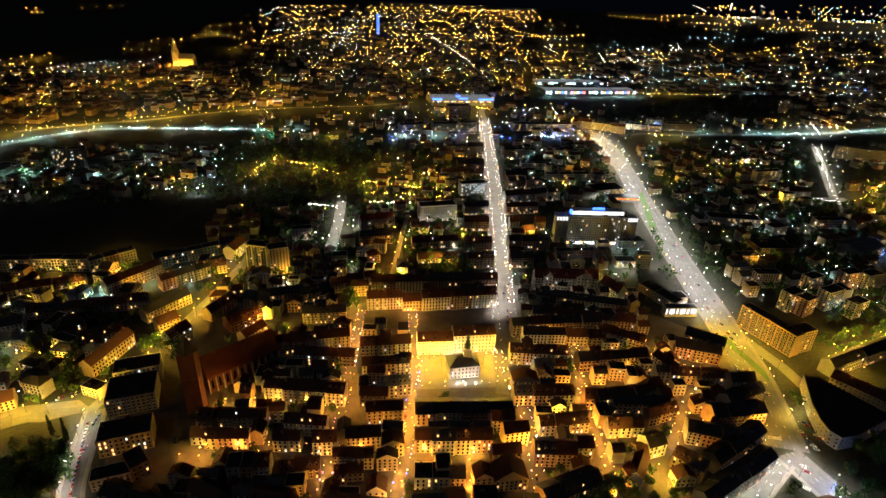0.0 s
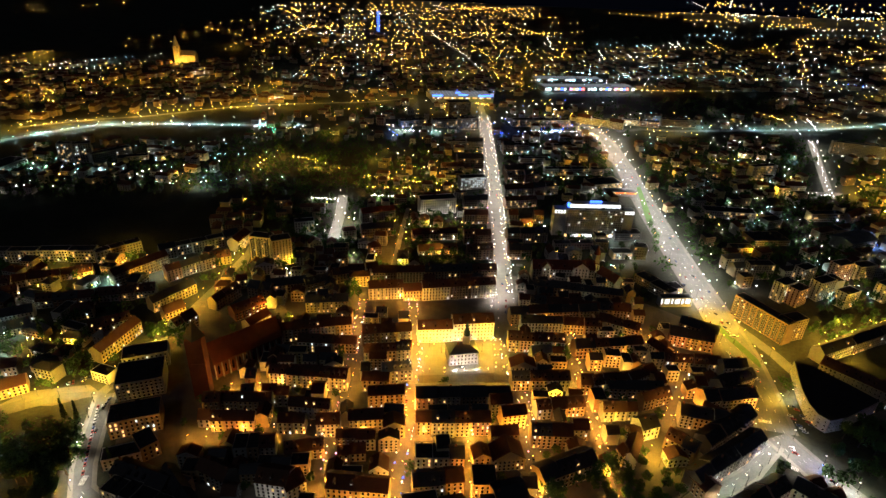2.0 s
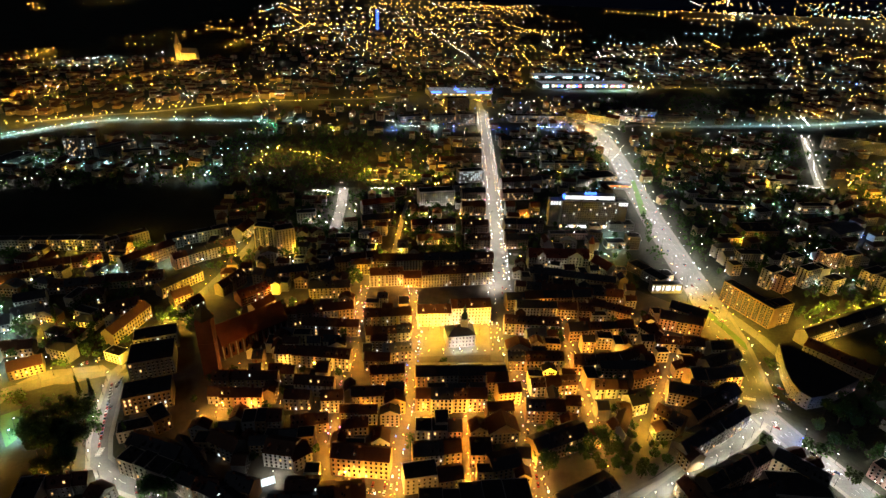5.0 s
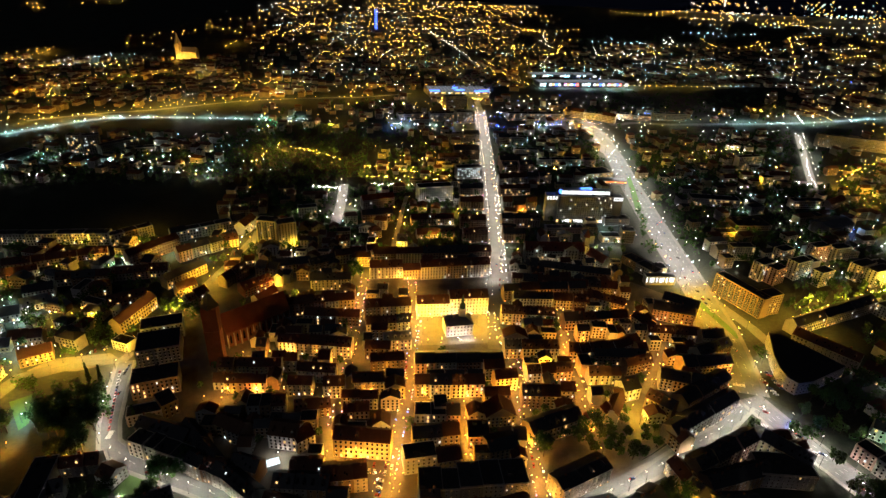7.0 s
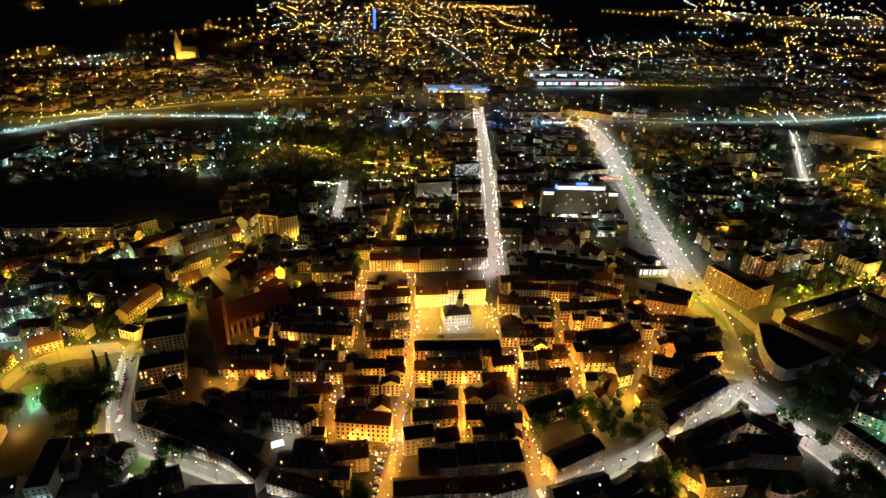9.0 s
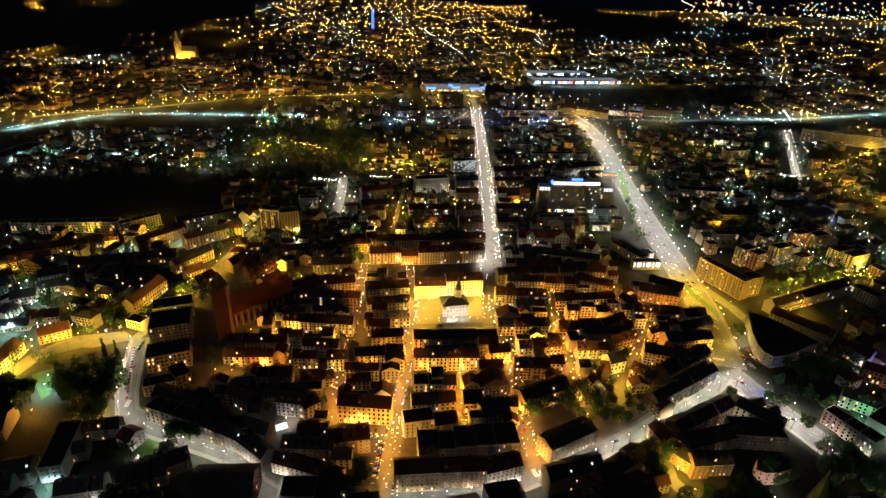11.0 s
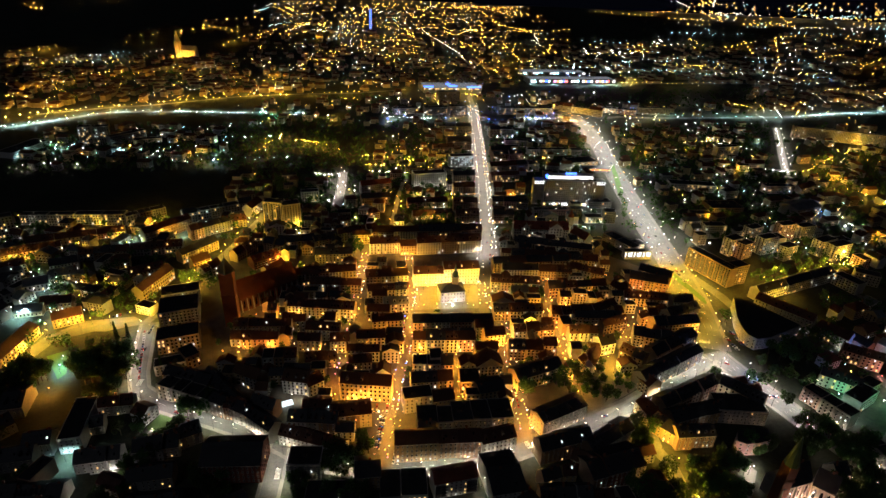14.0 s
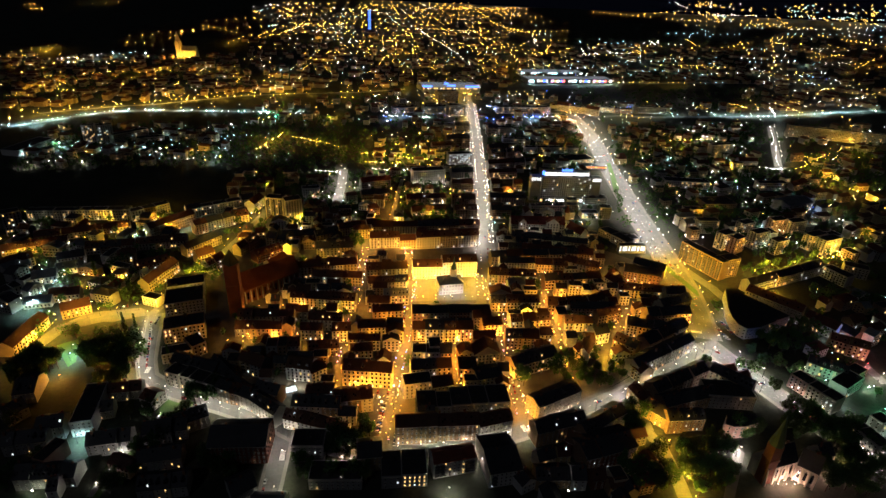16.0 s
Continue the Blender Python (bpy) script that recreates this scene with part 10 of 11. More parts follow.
FAR.line(3071, 4940, 3764, 4924, 7, 'far_sodium', 2.5, 133, 154)
FAR.line(3168, 4892, 3760, 4839, 8, 'far_sodium', 2.5, 45, 8)
FAR.line(3449, 4887, 3766, 4892, 5, 'far_cool', 2.5, 57, 91)
FAR.line(2437, 3401, 2493, 3112, 10, 'far_sodium', 2.0)
FAR.line(1908, 3214, 1365, 2187, 10, 'far_sodium', 2.1)
FAR.line(1968, 3236, 1475, 2287, 5, 'far_led', 1.6)
FAR.line(1725, 2700, 2072, 2805, 5, 'far_led', 1.4)
FAR.line(1521, 2227, 1632, 2329, 3, 'far_cool', 1.2)
FAR.line(1393, 2697, 1693, 3015, 7, 'far_sodium', 1.3)
FAR.line(1620, 2990, 1426, 2518, 5, 'far_sodium', 1.5)
FAR.line(867, 2532, 1174, 2730, 8, 'far_sodium', 1.2)
FAR.line(838, 2397, 919, 2421, 4, 'far_sodium', 1.1)
FAR.line(1104, 2884, 1076, 2740, 3, 'far_led', 1.7)
FAR.line(713, 2580, 717, 2311, 4, 'far_sodium', 1.2)
FAR.line(863, 1877, 973, 1880, 7, 'far_cool', 1.2)
FAR.line(984, 1905, 1205, 1980, 11, 'far_led', 1.0)
FAR.line(500, 1644, 778, 1684, 18, 'far_sodium', 0.8)
FAR.line(774, 1674, 881, 1715, 5, 'far_sodium', 0.8)
FAR.line(877, 1705, 973, 1735, 7, 'far_cool', 0.9)
FAR.line(1016, 1804, 1076, 1737, 4, 'far_led', 0.9)
FAR.line(1182, 1759, 1269, 1778, 6, 'far_cool', 1.1)
FAR.line(1319, 1925, 1397, 1888, 6, 'far_cool', 1.1)
FAR.line(1350, 1910, 1374, 1882, 3, 'far_blue', 1.2)
FAR.line(1578, 2068, 2115, 2626, 11, 'far_sodium', 1.4)
FAR.line(1212, 1655, 1432, 1792, 10, 'far_sodium', 0.9)
FAR.line(908, 1514, 863, 1364, 6, 'far_sodium', 0.8)
FAR.line(799, 1420, 830, 1358, 8, 'far_sodium', 0.7)
FAR.line(951, 1412, 956, 1316, 9, 'far_sodium', 0.8)
FAR.line(1099, 1473, 1387, 1603, 12, 'far_led', 0.8)
FAR.line(916, 1406, 860, 1270, 12, 'far_led', 1.1)
FAR.line(781, 1150, 629, 836, 22, 'far_led', 0.7)
FAR.line(600, 848, 642, 831, 10, 'far_led', 0.6)
FAR.line(666, 846, 866, 1005, 18, 'far_sodium', 0.6)
FAR.line(666, 795, 712, 719, 14, 'far_sodium', 0.6)
FAR.line(764, 1200, 568, 1028, 10, 'far_led', 0.6)
FAR.line(556, 1118, 634, 968, 14, 'far_led', 0.6)
FAR.line(480, 996, 592, 1027, 10, 'far_sodium', 0.6)
FAR.line(-794, 935, -657, 1075, 24, 'far_cool', 0.7)
FAR.line(-664, 1090, -364, 1113, 20, 'far_led', 0.6)
FAR.line(-362, 1108, -242, 1112, 9, 'far_led', 0.6)
FAR.line(-362, 1129, -309, 1086, 7, 'far_green', 0.8)
FAR.line(-347, 1142, -317, 1070, 5, 'far_green', 0.8)
FAR.line(522, 1246, 838, 1261, 24, 'far_cool', 0.7)
FAR.line(838, 1261, 1227, 1385, 22, 'far_cool', 0.8)
FAR.line(-765, 1063, -559, 1215, 24, 'far_sodium', 0.6)
FAR.line(-559, 1215, -153, 1386, 30, 'far_sodium', 0.6)
FAR.line(455, 1207, 555, 1184, 9, 'far_sodium', 0.7)
FAR.line(-23, 1507, 146, 1542, 11, 'far_blue', 1.1)
FAR.line(49, 1547, 72, 1493, 5, 'far_blue', 1.3)
FAR.line(-22, 1450, 142, 1483, 12, 'far_led', 0.8)
FAR.line(16, 1383, 23, 1251, 4, 'far_sodium', 1.0)
FAR.line(91, 1397, 120, 1381, 8, 'far_sodium', 1.1)
FAR.line(9, 1360, 23, 1335, 4, 'far_sodium', 1.1)
FAR.line(-84, 1122, 3, 1125, 14, 'far_led', 0.6)
FAR.line(-96, 1120, -82, 1087, 4, 'far_blue', 0.7)
FAR.line(181, 1153, 294, 1170, 16, 'far_led', 0.6)
FAR.line(235, 1166, 261, 1171, 5, 'far_blue', 0.8)
FAR.line(262, 1215, 274, 1206, 4, 'far_red', 0.8)
FAR.line(418, 1270, 477, 1280, 8, 'far_led', 0.6)
FAR.line(521, 1306, 544, 1310, 3, 'far_red', 1.1)
FAR.line(498, 1302, 514, 1298, 4, 'far_blue', 0.9)
FAR.line(296, 1181, 331, 1134, 8, 'far_sodium', 0.8)
FAR.line(-296, 843, -278, 956, 9, 'far_sodium', 0.6)
FAR.line(-252, 931, -229, 923, 4, 'far_sodium', 0.6)
FAR.line(-229, 923, -159, 877, 12, 'far_sodium', 0.6)
FAR.line(-115, 848, 24, 816, 26, 'far_sodium', 0.6)
FAR.line(-110, 801, 14, 793, 20, 'far_sodium', 0.6)
FAR.line(-59, 907, 25, 892, 12, 'far_sodium', 0.6)
FAR.line(-92, 764, -32, 762, 12, 'far_led', 0.6)
FAR.line(-176, 747, -139, 742, 14, 'far_led', 0.6)
FAR.line(368, 427, 533, 507, 20, 'far_sodium', 0.6)
FAR.line(382, 434, 518, 496, 18, 'far_sodium', 0.6)

# ---- far landmarks ----

mast = thing("telecom_tower", -305, 2903, 0, "tall slim distant tower washed in blue light", "tower")
b = Build()
b.tube(0, 0, 0, 95, 6, 5, 10)
part("shaft", b.mesh("shaft", "concrete"), mast)
# blue wash of the shaft put in as bands that glow
for k in range(9):
    b = Build()
    b.tube(0, 0, 6 + k * 10, 10 + k * 10, 6.4, 6.3, 10)
    part("light_ring", b.mesh("light_ring", "sign_blue"), mast)


church = thing("hilltop_church", -819, 1838, 0, "distant twin-bodied church floodlit in orange with a pale spire", "church")
b = Build()
b.box(-8, 8, -8, 8, 0, 48)
part("tower", b.mesh("tower", "stone"), church)
b = Build()
b.tube(0, 0, 48.01, 80, 10, 0.3, 4)
part("spire", b.mesh("spire", "white"), church)
b = Build()
b.along_x([(-4, 0), (20, 0), (20, 22), (8, 36), (-4, 22)], 8.01, 55)
part("nave", b.mesh("nave", "stone"), church)
for sx in (-14, 0, 20, 45):
    lamp(-819 + sx, 1838 - 22, "f", 90)


# ---- trees ----
grove(-276, 258, -246, 279, 30, 16, 1.35)
grove(-290, 281, -249, 291, 14, 8, 1.3)
grove(-316, 233, -300, 258, 14, 12, 1.3)
grove(-313, 296, -308, 305, 4, 6, 1)
tree(-269.8, 311.3, 3, 1.1)
tree(-257.4, 307.4, 3, 1.0)
tree(-345.3, 406.0, 3, 1.2)
tree(-212.7, 268.3, 3, 0.9)
grove(-379, 404, -345, 383, 8, 10, 1)
grove(-323, 373, -300, 409, 12, 14, 1.0)
grove(-340, 419, -329, 445, 8, 8, 1)
grove(-256, 411, -228, 425, 10, 10, 1)
grove(-342, 295, -337, 304, 4, 6, 1)
grove(-255, 231, -235, 246, 8, 8, 1)
grove(-180, 221, -157, 228, 7, 8, 1)
grove(-194, 136, -178, 214, 22, 6, 0.8)
grove(-68, 172, -37, 178, 14, 10, 1.0)
grove(-42, 189, -36, 192, 3, 4, 1)
grove(-144, 156, -121, 154, 8, 8, 1)
grove(-88, 157, -68, 152, 6, 8, 1)
grove(-57, 157, -30, 149, 8, 10, 1)
grove(100, 268, 126, 273, 6, 8, 1)
grove(112, 414, 122, 402, 5, 6, 1)
grove(145, 421, 155, 410, 4, 5, 1)
grove(90, 249, 79, 256, 4, 4, 1)
grove(125, 244, 173, 263, 8, 8, 0.8)
grove(159, 215, 163, 194, 8, 6, 1)
grove(191, 168, 213, 149, 18, 12, 1)
grove(151, 162, 160, 143, 8, 7, 1)
grove(187, 178, 199, 163, 7, 6, 1)
grove(140, 167, 152, 143, 8, 10, 1)
grove(290, 216, 318, 223, 8, 8, 1)
grove(306, 204, 322, 187, 14, 14, 1)
grove(302, 170, 318, 146, 16, 18, 1)
grove(281, 192, 302, 198, 5, 5, 1)
grove(334, 333, 369, 290, 20, 18, 1)
grove(305, 288, 338, 273, 8, 8, 1)
grove(280, 279, 296, 271, 5, 4, 1)
grove(299, 253, 297, 242, 2, 2, 1)
grove(305, 377, 302, 366, 2, 2, 1)
grove(372, 354, 386, 326, 10, 10, 1)
grove(375, 434, 540, 512, 26, 5, 0.8)
grove(629, 672, 589, 519, 20, 8, 1)
grove(414, 557, 429, 541, 5, 5, 1)
grove(296, 701, 277, 622, 5, 4, 1)
grove(212, 682, 215, 655, 3, 3, 1)
grove(172, 651, 181, 631, 4, 4, 1)
grove(62, 799, 67, 717, 6, 6, 1)
grove(-17, 722, 31, 677, 8, 5, 1)
grove(-29, 684, 6, 581, 14, 14, 1)
grove(-160, 660, -125, 590, 8, 8, 1)
grove(-96, 520, -75, 490, 8, 8, 1)
grove(-198, 547, -158, 568, 8, 8, 1)
grove(-164, 596, -146, 560, 5, 5, 1)
grove(-132, 609, -119, 553, 4, 3, 1)
grove(-115, 847, 34, 826, 26, 14, 0.8)
grove(-281, 708, -141, 697, 16, 14, 1)
grove(385, 803, 389, 710, 10, 10, 1)
grove(527, 789, 649, 830, 20, 14, 1)
grove(515, 709, 517, 601, 14, 16, 1)
grove(580, 1081, 770, 1040, 16, 20, 1)
grove(208, 184, 227, 179, 8, 8, 1.1)
grove(282, 165, 284, 143, 8, 8, 1.2)
grove(329, 204, 324, 166, 14, 12, 1.1)
grove(240, 196, 256, 194, 5, 5, 0.9)
grove(275, 197, 293, 213, 5, 4, 1)
grove(-282, 266, -235, 256, 14, 8, 1.4)
grove(-320, 253, -309, 261, 7, 7, 1.3)
grove(-253, 299, -230, 268, 6, 4, 1.1)

# ---- small lit signs, lanterns and shop windows along the streets ----
def street_glints(points, step, off, kinds, seed, lo=2.2, hi=4.5, size=0.3):
    rnd = random.Random(seed)
    sets = {}
    for (ax, ay), (bx, by) in zip(points, points[1:]):
        a = Vector((bx - ax, by - ay))
        ln, a = a.length, a.normalized()
        nn = Vector((-a.y, a.x))
        for side in (-1, 1):
            u = rnd.uniform(0, step)
            while u < ln:
                p = Vector((ax, ay)) + a * u + nn * side * off * rnd.uniform(0.82, 1.0)
                e, z = size * rnd.choice((0.5, 0.7, 1.0, 1.5)), rnd.uniform(lo, hi)
                b = sets.setdefault(rnd.choice(kinds), Build())
                b.box(p.x - e, p.x + e, p.y - e, p.y + e, z, z + e * 1.6)
                b.box(p.x - 0.05, p.x + 0.05, p.y - 0.05, p.y + 0.05, 0, z - 0.01, 1)
                u += step * rnd.uniform(0.4, 1.6)
    for kind, b in sets.items():
        tagged(new("street_glints", b.mesh("street_glints", kind, "iron")), "many small lit signs and lanterns along the street", "lights", kind="stuff")


WARM_MIX = ("sodium", "sodium", "amber", "led", "warm")
AVENUE = [(68.9, 380), (72.0, 456.5), (75.5, 532.7), (79.9, 606.1), (85.2, 718.9), (91.0, 864.4), (95.9, 1015.2), (100.2, 1157.2), (105.0, 1301.8)]
street_glints(AVENUE, 7.5, 12.5, ("led", "led", "warm", "cold", "sodium", "led", "rosy"), 3)
street_glints(AVENUE, 12.0, 6.5, ("led", "led", "sodium", "warm"), 4, 3.0, 5.0)
street_glints([(270.3, 320.8), (279.2, 360.2), (289.4, 414.6), (296.2, 496.7), (301.2, 584.8), (309.7, 702.8), (320.3, 826.1), (334.7, 957.5), (344.3, 1103.6), (337.3, 1226.8)], 17, 17, ("led", "led", "cold", "cool", "sodium"), 5)
street_glints([(69.9, 382.2), (76.7, 345.7), (77.5, 304.0), (77.3, 242.1), (79.7, 206.7)], 6, 4.6, ("sodium", "led", "led", "warm", "rosy"), 6)
street_glints([(-19.7, 492.6), (-13.5, 412.6), (-12.9, 361.8), (-14.7, 308.9), (-18.7, 267.8), (-23.2, 219.1), (-26.3, 178)], 6, 4.6, ("sodium", "led", "led", "warm", "rosy", "far_blue"), 7)
street_glints([(-69.8, 489.3), (-69.2, 434.7), (-67.1, 375.1), (-66.8, 306.7), (-67.2, 266.0)], 7, 4.0, ("sodium", "led", "warm", "rosy"), 8)
street_glints([(133.9, 440.1), (128.6, 385.2), (128.6, 324.0), (129.4, 289.2)], 8, 3.6, WARM_MIX, 9)
street_glints([(198.0, 457.3), (213.0, 412.9), (235.4, 408.1), (207.0, 356.8), (181.1, 317.1)], 10, 4.0, WARM_MIX, 10)
street_glints([(-13.6, 309.0), (-54.5, 302.9), (-111.1, 304.9), (-172.1, 304.9)], 10, 4.0, WARM_MIX, 11)
street_glints([(69.9, 362.7), (122.7, 368.5), (204.8, 389.1)], 10, 3.6, WARM_MIX, 12)
street_glints([(-9, 376), (66, 384), (66, 424), (-9, 416), (-9, 376)], 13, 2.0, ("sodium", "sodium", "led", "amber"), 13)
street_glints([(-56, 237), (-20, 232), (-26, 200)], 7, 9.0, WARM_MIX, 14)

# ---- trees in the courtyards ----
YARDS = Stuff()
for x in (0, 20, 40, 60):
    clear(x, 400, 24)
    clear(x, 374, 12)
pick = random.Random(5)
for q, n in (([(-200, 250), (-70, 240), (-72, 470), (-190, 430)], 130), ([(78, 262), (240, 310), (265, 440), (80, 470)], 150), ([(-60, 240), (66, 240), (66, 350), (-62, 470)], 60),
             ([(82, 190), (250, 215), (265, 290), (120, 240)], 80), ([(84, 470), (230, 470), (280, 900), (110, 900)], 180), ([(-250, 480), (60, 560), (70, 900), (-280, 760)], 260), ([(330, 520), (560, 540), (700, 900), (360, 900)], 220)):
    for _ in range(n):
        p = quad(q, pick.random(), pick.random())
        if free(p.x, p.y, 2.2):
            YARDS.tree(p.x, p.y, pick.uniform(0.45, 0.85))
for _ in range(34):
    p = quad([(98.4, 266.2), (131.6, 249.9), (185.3, 275.5), (152.4, 303.9)], pick.random(), pick.random())
    YARDS.tree(p.x, p.y, pick.uniform(0.4, 0.8))
tagged(new("courtyard_trees", YARDS.woods.mesh("courtyard_trees", "leaves", "bark")), "small leafy trees and shrubs in the courtyards between houses", "trees", kind="stuff")

# ---- lamps strewn at random in the courtyards, added to brighten them ----
pick = random.Random(11)
for q, n in (([(-200, 250), (-70, 240), (-72, 470), (-190, 430)], 34), ([(78, 262), (240, 310), (265, 440), (80, 470)], 40), ([(-60, 240), (66, 240), (66, 350), (-62, 470)], 26)):
    for _ in range(n):
        p = quad(q, pick.random(), pick.random())
        if free(p.x, p.y, 1.2):
            lamp(p.x, p.y, 'y', pick.uniform(0, 360))
lamp(-389.0, 396.0, 'c', 0)
lamp(-382.3, 356.1, 'c', 0)
lamp(-388.9, 370.2, 'c', 0)
lamp(-326.6, 507.4, 'c', 0)
lamp(232.6, 183.1, 'Q', 0)
lamp(233.4, 180.4, 'Q', 0)
lamp(301.7, 172.9, 'Q', 0)
lamp(250.1, 151.8, 'p', 0)
lamp(259.5, 154.4, 'p', 0)
lamp(283.5, 157.3, 'p', 0)
lamp(240.4, 163.8, 'p', 0)

lamp(-429.7, 415.9, 'c', 0)
lamp(-402.3, 417.5, 'c', 0)
lamp(-372.3, 356.6, 'c', 0)
lamp(-376.1, 402.2, 'c', 0)
lamp(-373.2, 338.2, 'c', 0)
lamp(-371.7, 381.2, 'c', 0)
lamp(-343.2, 491.7, 'c', 0)
lamp(-340.7, 513.9, 'c', 0)
lamp(-288.9, 525.3, 'c', 0)

# ---- trees of the small east garden ----
tree(117.7, 268.9, 1, 0.9)
tree(126.3, 274.6, 1, 1.0)
tree(130.3, 265.5, 1, 0.95)
tree(134.7, 256.8, 2, 0.9)
tree(140.7, 272.0, 2, 1.0)
tree(122.0, 254.2, 2, 0.8)
tree(152.7, 270.1, 2, 0.8)
tree(155.7, 257.5, 2, 0.7)
tree(166.7, 266.8, 2, 0.75)
tree(171.5, 258.0, 0, 0.7)
tree(180.2, 267.3, 0, 0.6)
tree(152.2, 281.9, 0, 0.7)
tree(89.4, 260.4, 0, 0.8)

lamps([(368, 427), (533, 507)], 20, 'a', 4, True)
lamps([(375, 440), (400, 400)], 20, 'a', 4, True)
canopy = thing("market_canopy", -102.8, 232.9, 25, "white fabric canopy with its lit look put into a glowing cover", "canopy")
for u, v in ((-4, -2.6), (4, -2.6), (4, 2.6), (-4, 2.6)):
    b = Build()
    b.tube(u, v, 0, 3.2, 0.08, 0.08)
    part("post", b.mesh("post", "iron"), canopy)
# cover glows by itself; no lamp stands under it
b = Build()
b.prism([(-4.6, -3.2), (4.6, -3.2), (4.6, 3.2), (-4.6, 3.2)], 3.2, 4.9, 0, [(-2.4, -0.2), (2.4, -0.2), (2.4, 0.2), (-2.4, 0.2)])
part("cover", b.mesh("cover", "cold"), canopy)
for x, y, k, z in ((164.1, 204.2, 0, 1.0), (172.7, 210.4, 1, 1.0), (164.7, 195.4, 2, 0.9), (155.1, 189.5, 0, 0.8), (168.9, 168.4, 1, 1.1), (171.4, 158.4, 2, 1.1), (160.5, 155.7, 0, 1.0), (171.7, 148.8, 1, 1.1), (162.2, 144.0, 2, 1.2), (189.5, 174.0, 0, 1.1), (193.4, 166.4, 1, 1.2), (197.6, 159.0, 2, 1.2), (210.5, 174.5, 0, 1.1), (184.5, 151.4, 1, 1.1), (199.3, 144.7, 2, 1.2), (187.5, 139.9, 0, 1.1), (211.5, 154.4, 1, 1.0), (297.5, 204.8, 2, 1.1), (310.5, 211.2, 0, 1.1), (307.9, 196.2, 1, 1.2), (315.0, 193.5, 2, 1.1), (316.0, 185.1, 0, 1.2), (309.9, 166.4, 1, 1.2), (307.6, 153.9, 2, 1.2), (321.1, 161.5, 0, 1.1), (292.5, 146.5, 1, 1.2), (302.1, 297.5, 2, 1.1), (319.5, 315.6, 0, 1.2), (325.8, 307.0, 1, 1.2), (347.2, 325.9, 2, 1.2), (353.3, 317.0, 0, 1.2), (373.1, 331.7, 1, 1.2), (306.3, 285.2, 2, 1.0), (332.0, 298.6, 0, 1.1), (-57.5, 184.1, 1, 1.1), (-49.9, 181.6, 2, 1.2), (-54.0, 173.6, 0, 1.1), (-62.7, 178.6, 1, 1.0)):
    tree(x, y, k, z)

# ---- lawns and verges ----
patch([(-209.3, 130.9), (-208.4, 153.2), (-202.5, 184.8), (-191.1, 205.0), (-183.9, 197.6), (-193.9, 174.4), (-199.9, 147.4), (-200.6, 131.1)], 0.02, 'lawn', 'lawn', 'grass strip along a lamplit footpath', 'lawn')
patch([(325.1, 858.1), (333.4, 865.5), (309.0, 727.5), (297.4, 718.8)], 0.3, 'lawn', 'lawn', 'mown grass strip between the carriageways', 'lawn')
patch([(209.5, 154.3), (217.9, 159.4), (223.5, 171.1), (214.9, 163.3)], 0.1, 'lawn', 'lawn', 'small mown lawn by the church', 'lawn')
patch([(-316.8, 286.3), (-303.3, 296.8), (-288.5, 265.4), (-291.2, 257.9)], 0.1, 'lawn', 'lawn', 'lamplit park lawn among trees', 'lawn')
patch([(-198.5, 207.8), (-194.4, 223.4), (-173.5, 219.6), (-187.4, 196.4)], 0.1, 'lawn', 'lawn', 'grass verge beside the ring road', 'lawn')
patch([(-93.8, 781.9), (-32.8, 779.7), (-29.9, 754.8), (-91.6, 759.4)], 0.1, 'lawn', 'lawn', 'narrow lamplit lawn', 'lawn')
patch([(289.8, 469.8), (303.4, 405.8), (297.7, 399.6), (284.1, 458.3)], 0.1, 'lawn', 'lawn', 'grass verge beside the avenue', 'lawn')
patch([(-327.5, 322.3), (-315.8, 339.0), (-272.7, 349.1), (-257.5, 338.9), (-287.3, 324.1)], 0.06, 'slabs', 'forecourt', 'open paved forecourt under amber lamps', 'pavement')
patch([(234.2, 184.8), (238.7, 178.4), (211.9, 138.6), (204.1, 138.5)], 0.06, 'slabs', 'church_path', 'pale paved path to the church', 'pavement')

# ---- cars ----
parked(-252.8, 325.7, -228.0, 260.2, 18, 0)
parked(-247.3, 321.3, -248.6, 335.4, 3, 0)
parked(-27.9, 224.1, -30.8, 181.0, 14, 70)
parked(-17.0, 189.6, -17.6, 178.7, 4, 0)
parked(-56.3, 237.7, -19.6, 233.5, 9, 90)
parked(-50.1, 231.2, -23.8, 228.1, 7, 90)
parked(300.2, 350.9, 303.0, 326.8, 7, 60)
parked(291.4, 340.6, 293.7, 319.1, 6, 60)
parked(-294.9, 345.0, -266.0, 365.0, 12, 80)
parked(-188.7, 225.5, -173.5, 219.6, 4, 0)
parked(-100.5, 147.1, -98.8, 129.5, 5, 0)
parked(86.0, 568.5, 74.6, 470.7, 9, 0)
parked(101.2, 802.7, 89.4, 606.9, 12, 0)
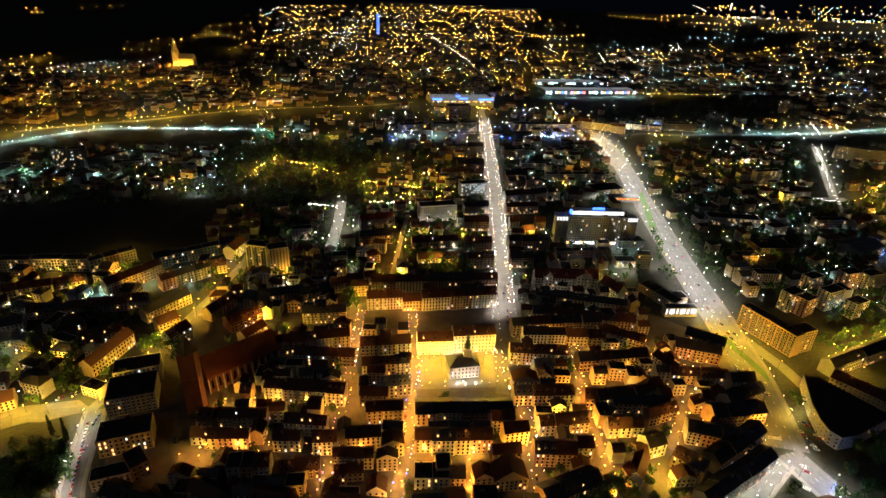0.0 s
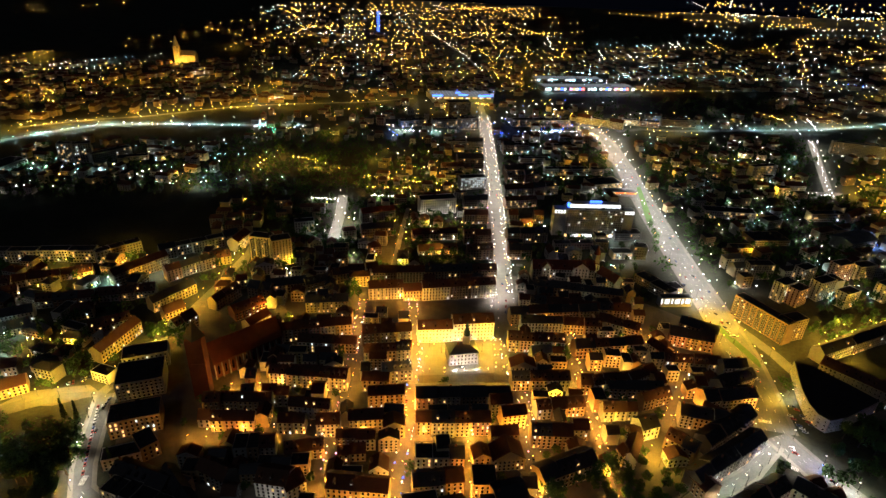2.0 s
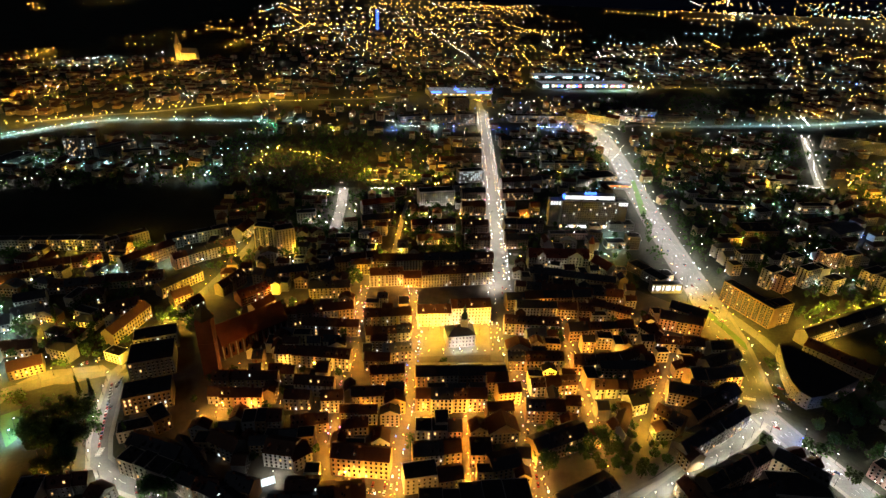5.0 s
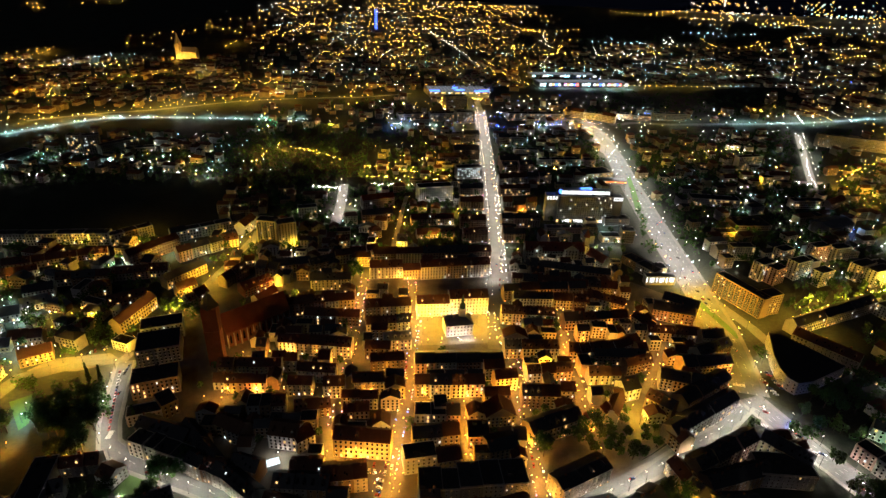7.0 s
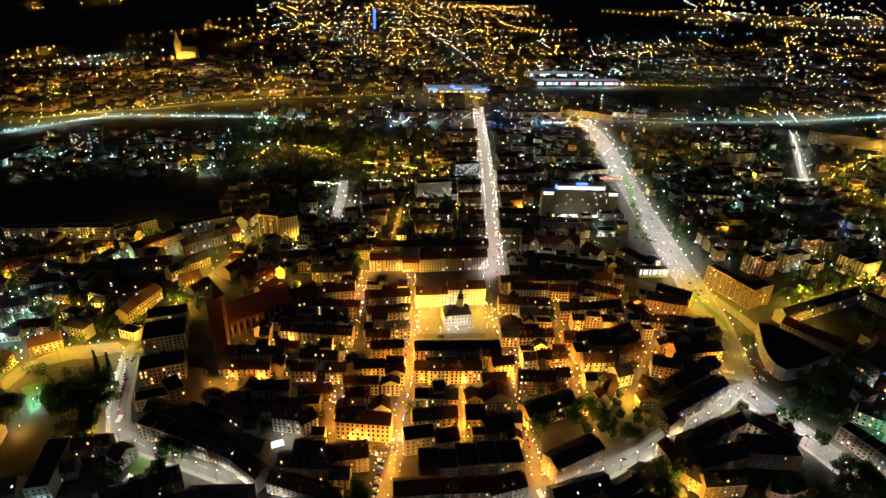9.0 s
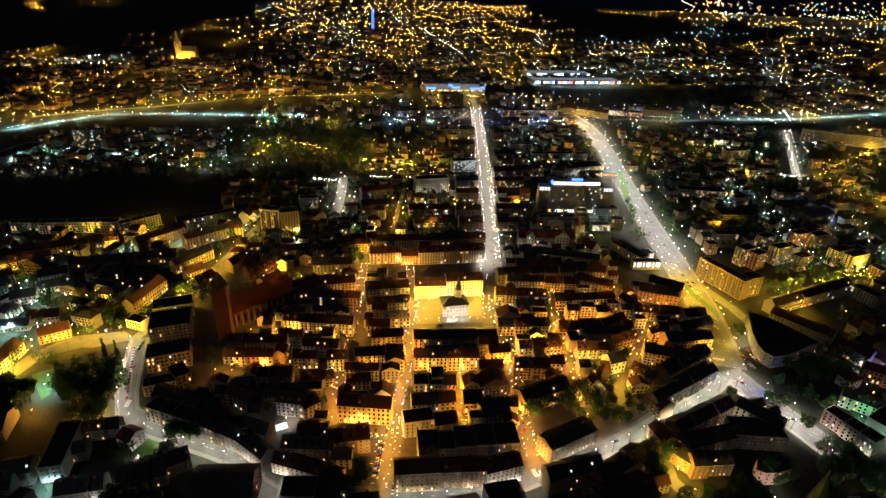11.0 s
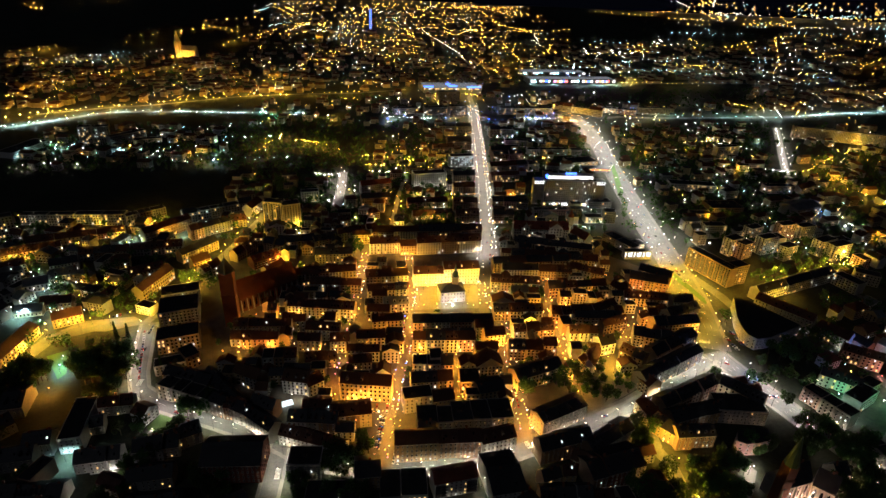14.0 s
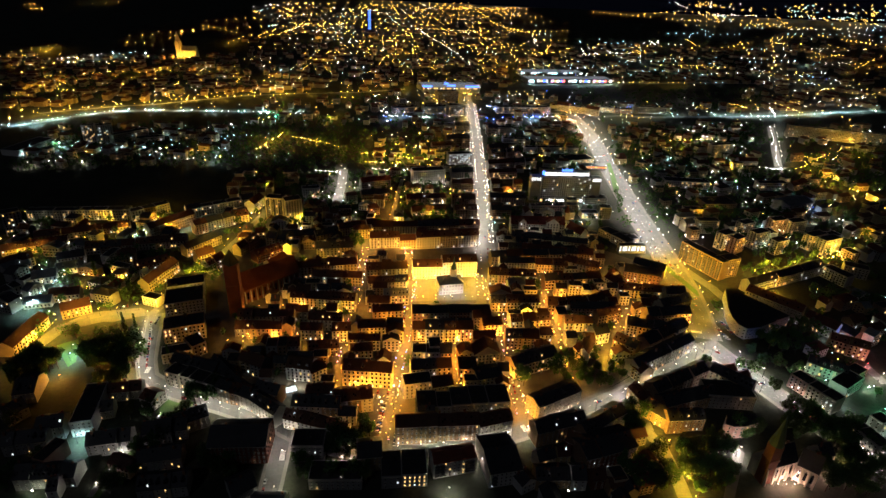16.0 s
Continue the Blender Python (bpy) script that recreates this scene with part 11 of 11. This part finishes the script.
parked(292.8, 442.7, 295.9, 515.3, 9, 20)
parked(237.9, 527.5, 288.8, 547.9, 5, 90)
parked(76.5, 295.4, 77.4, 235.2, 9, 0)
parked(-17.3, 346.3, -17.0, 291.7, 6, 0)
parked(97.1, 1015.3, 81.6, 693.9, 12, 0)
parked(106.7, 975.4, 99.2, 802.5, 6, 0)
driving(302.8, 566.5, 115)
driving(300.3, 470.5, -60)
driving(312.0, 668.0, 115)
driving(323.7, 796.7, -65)
driving(287.2, 382.0, 115)
driving(273.5, 298.9, -40)
driving(293.5, 256.3, 140)
driving(313.6, 216.3, -40)
driving(93.4, 801.9, 95)
driving(86.7, 670.8, -85)
driving(77.0, 532.8, 95)
for k in range(26):
    t = (k + RND.uniform(0.1, 0.9)) / 26
    p = Vector((283 + 10 * min(1, t * 4), 360 + 620 * t))
    if p.y > 497:
        p.x = 296.2 + (p.y - 497) * 0.079
    way = k % 2
    driving(p.x + (6.5 if way else -6.5) + RND.choice((-2.6, 1.2)), p.y, 86 if way else -94)
for k in range(8):
    t = (k + RND.uniform(0.1, 0.9)) / 8
    driving(268.3 + 66 * t + RND.uniform(-5, 5), 312 - 142 * t, 116 if k % 2 else -64)
driving(-240.4, 299.5, 95)
driving(-110.5, 201.4, -15)
driving(144.4, 229.3, 25)
patch([(295.4, 1242.9), (345.3, 1251.0), (352.5, 1007.3), (317.9, 994.7)], 0.2, 'slabs', 'station_plaza', 'paved plaza under amber mast lamps', 'pavement')
grove(-306, 363, -284, 386, 8, 6, 0.9)
grove(-258, 423, -214, 401, 8, 8, 1.0)
grove(-333, 372, -307, 352, 5, 5, 0.9)
grove(375, 454, 537, 531, 26, 9, 0.9)
grove(408, 499, 538, 545, 20, 8, 0.9)
grove(371, 563, 420, 524, 14, 8, 0.9)
grove(495, 563, 506, 529, 8, 6, 0.9)
grove(506, 483, 534, 443, 14, 10, 1.0)
grove(434, 413, 493, 387, 20, 12, 1.0)
grove(349, 628, 383, 591, 10, 8, 0.9)

FAR.finish()
AWAY.finish()
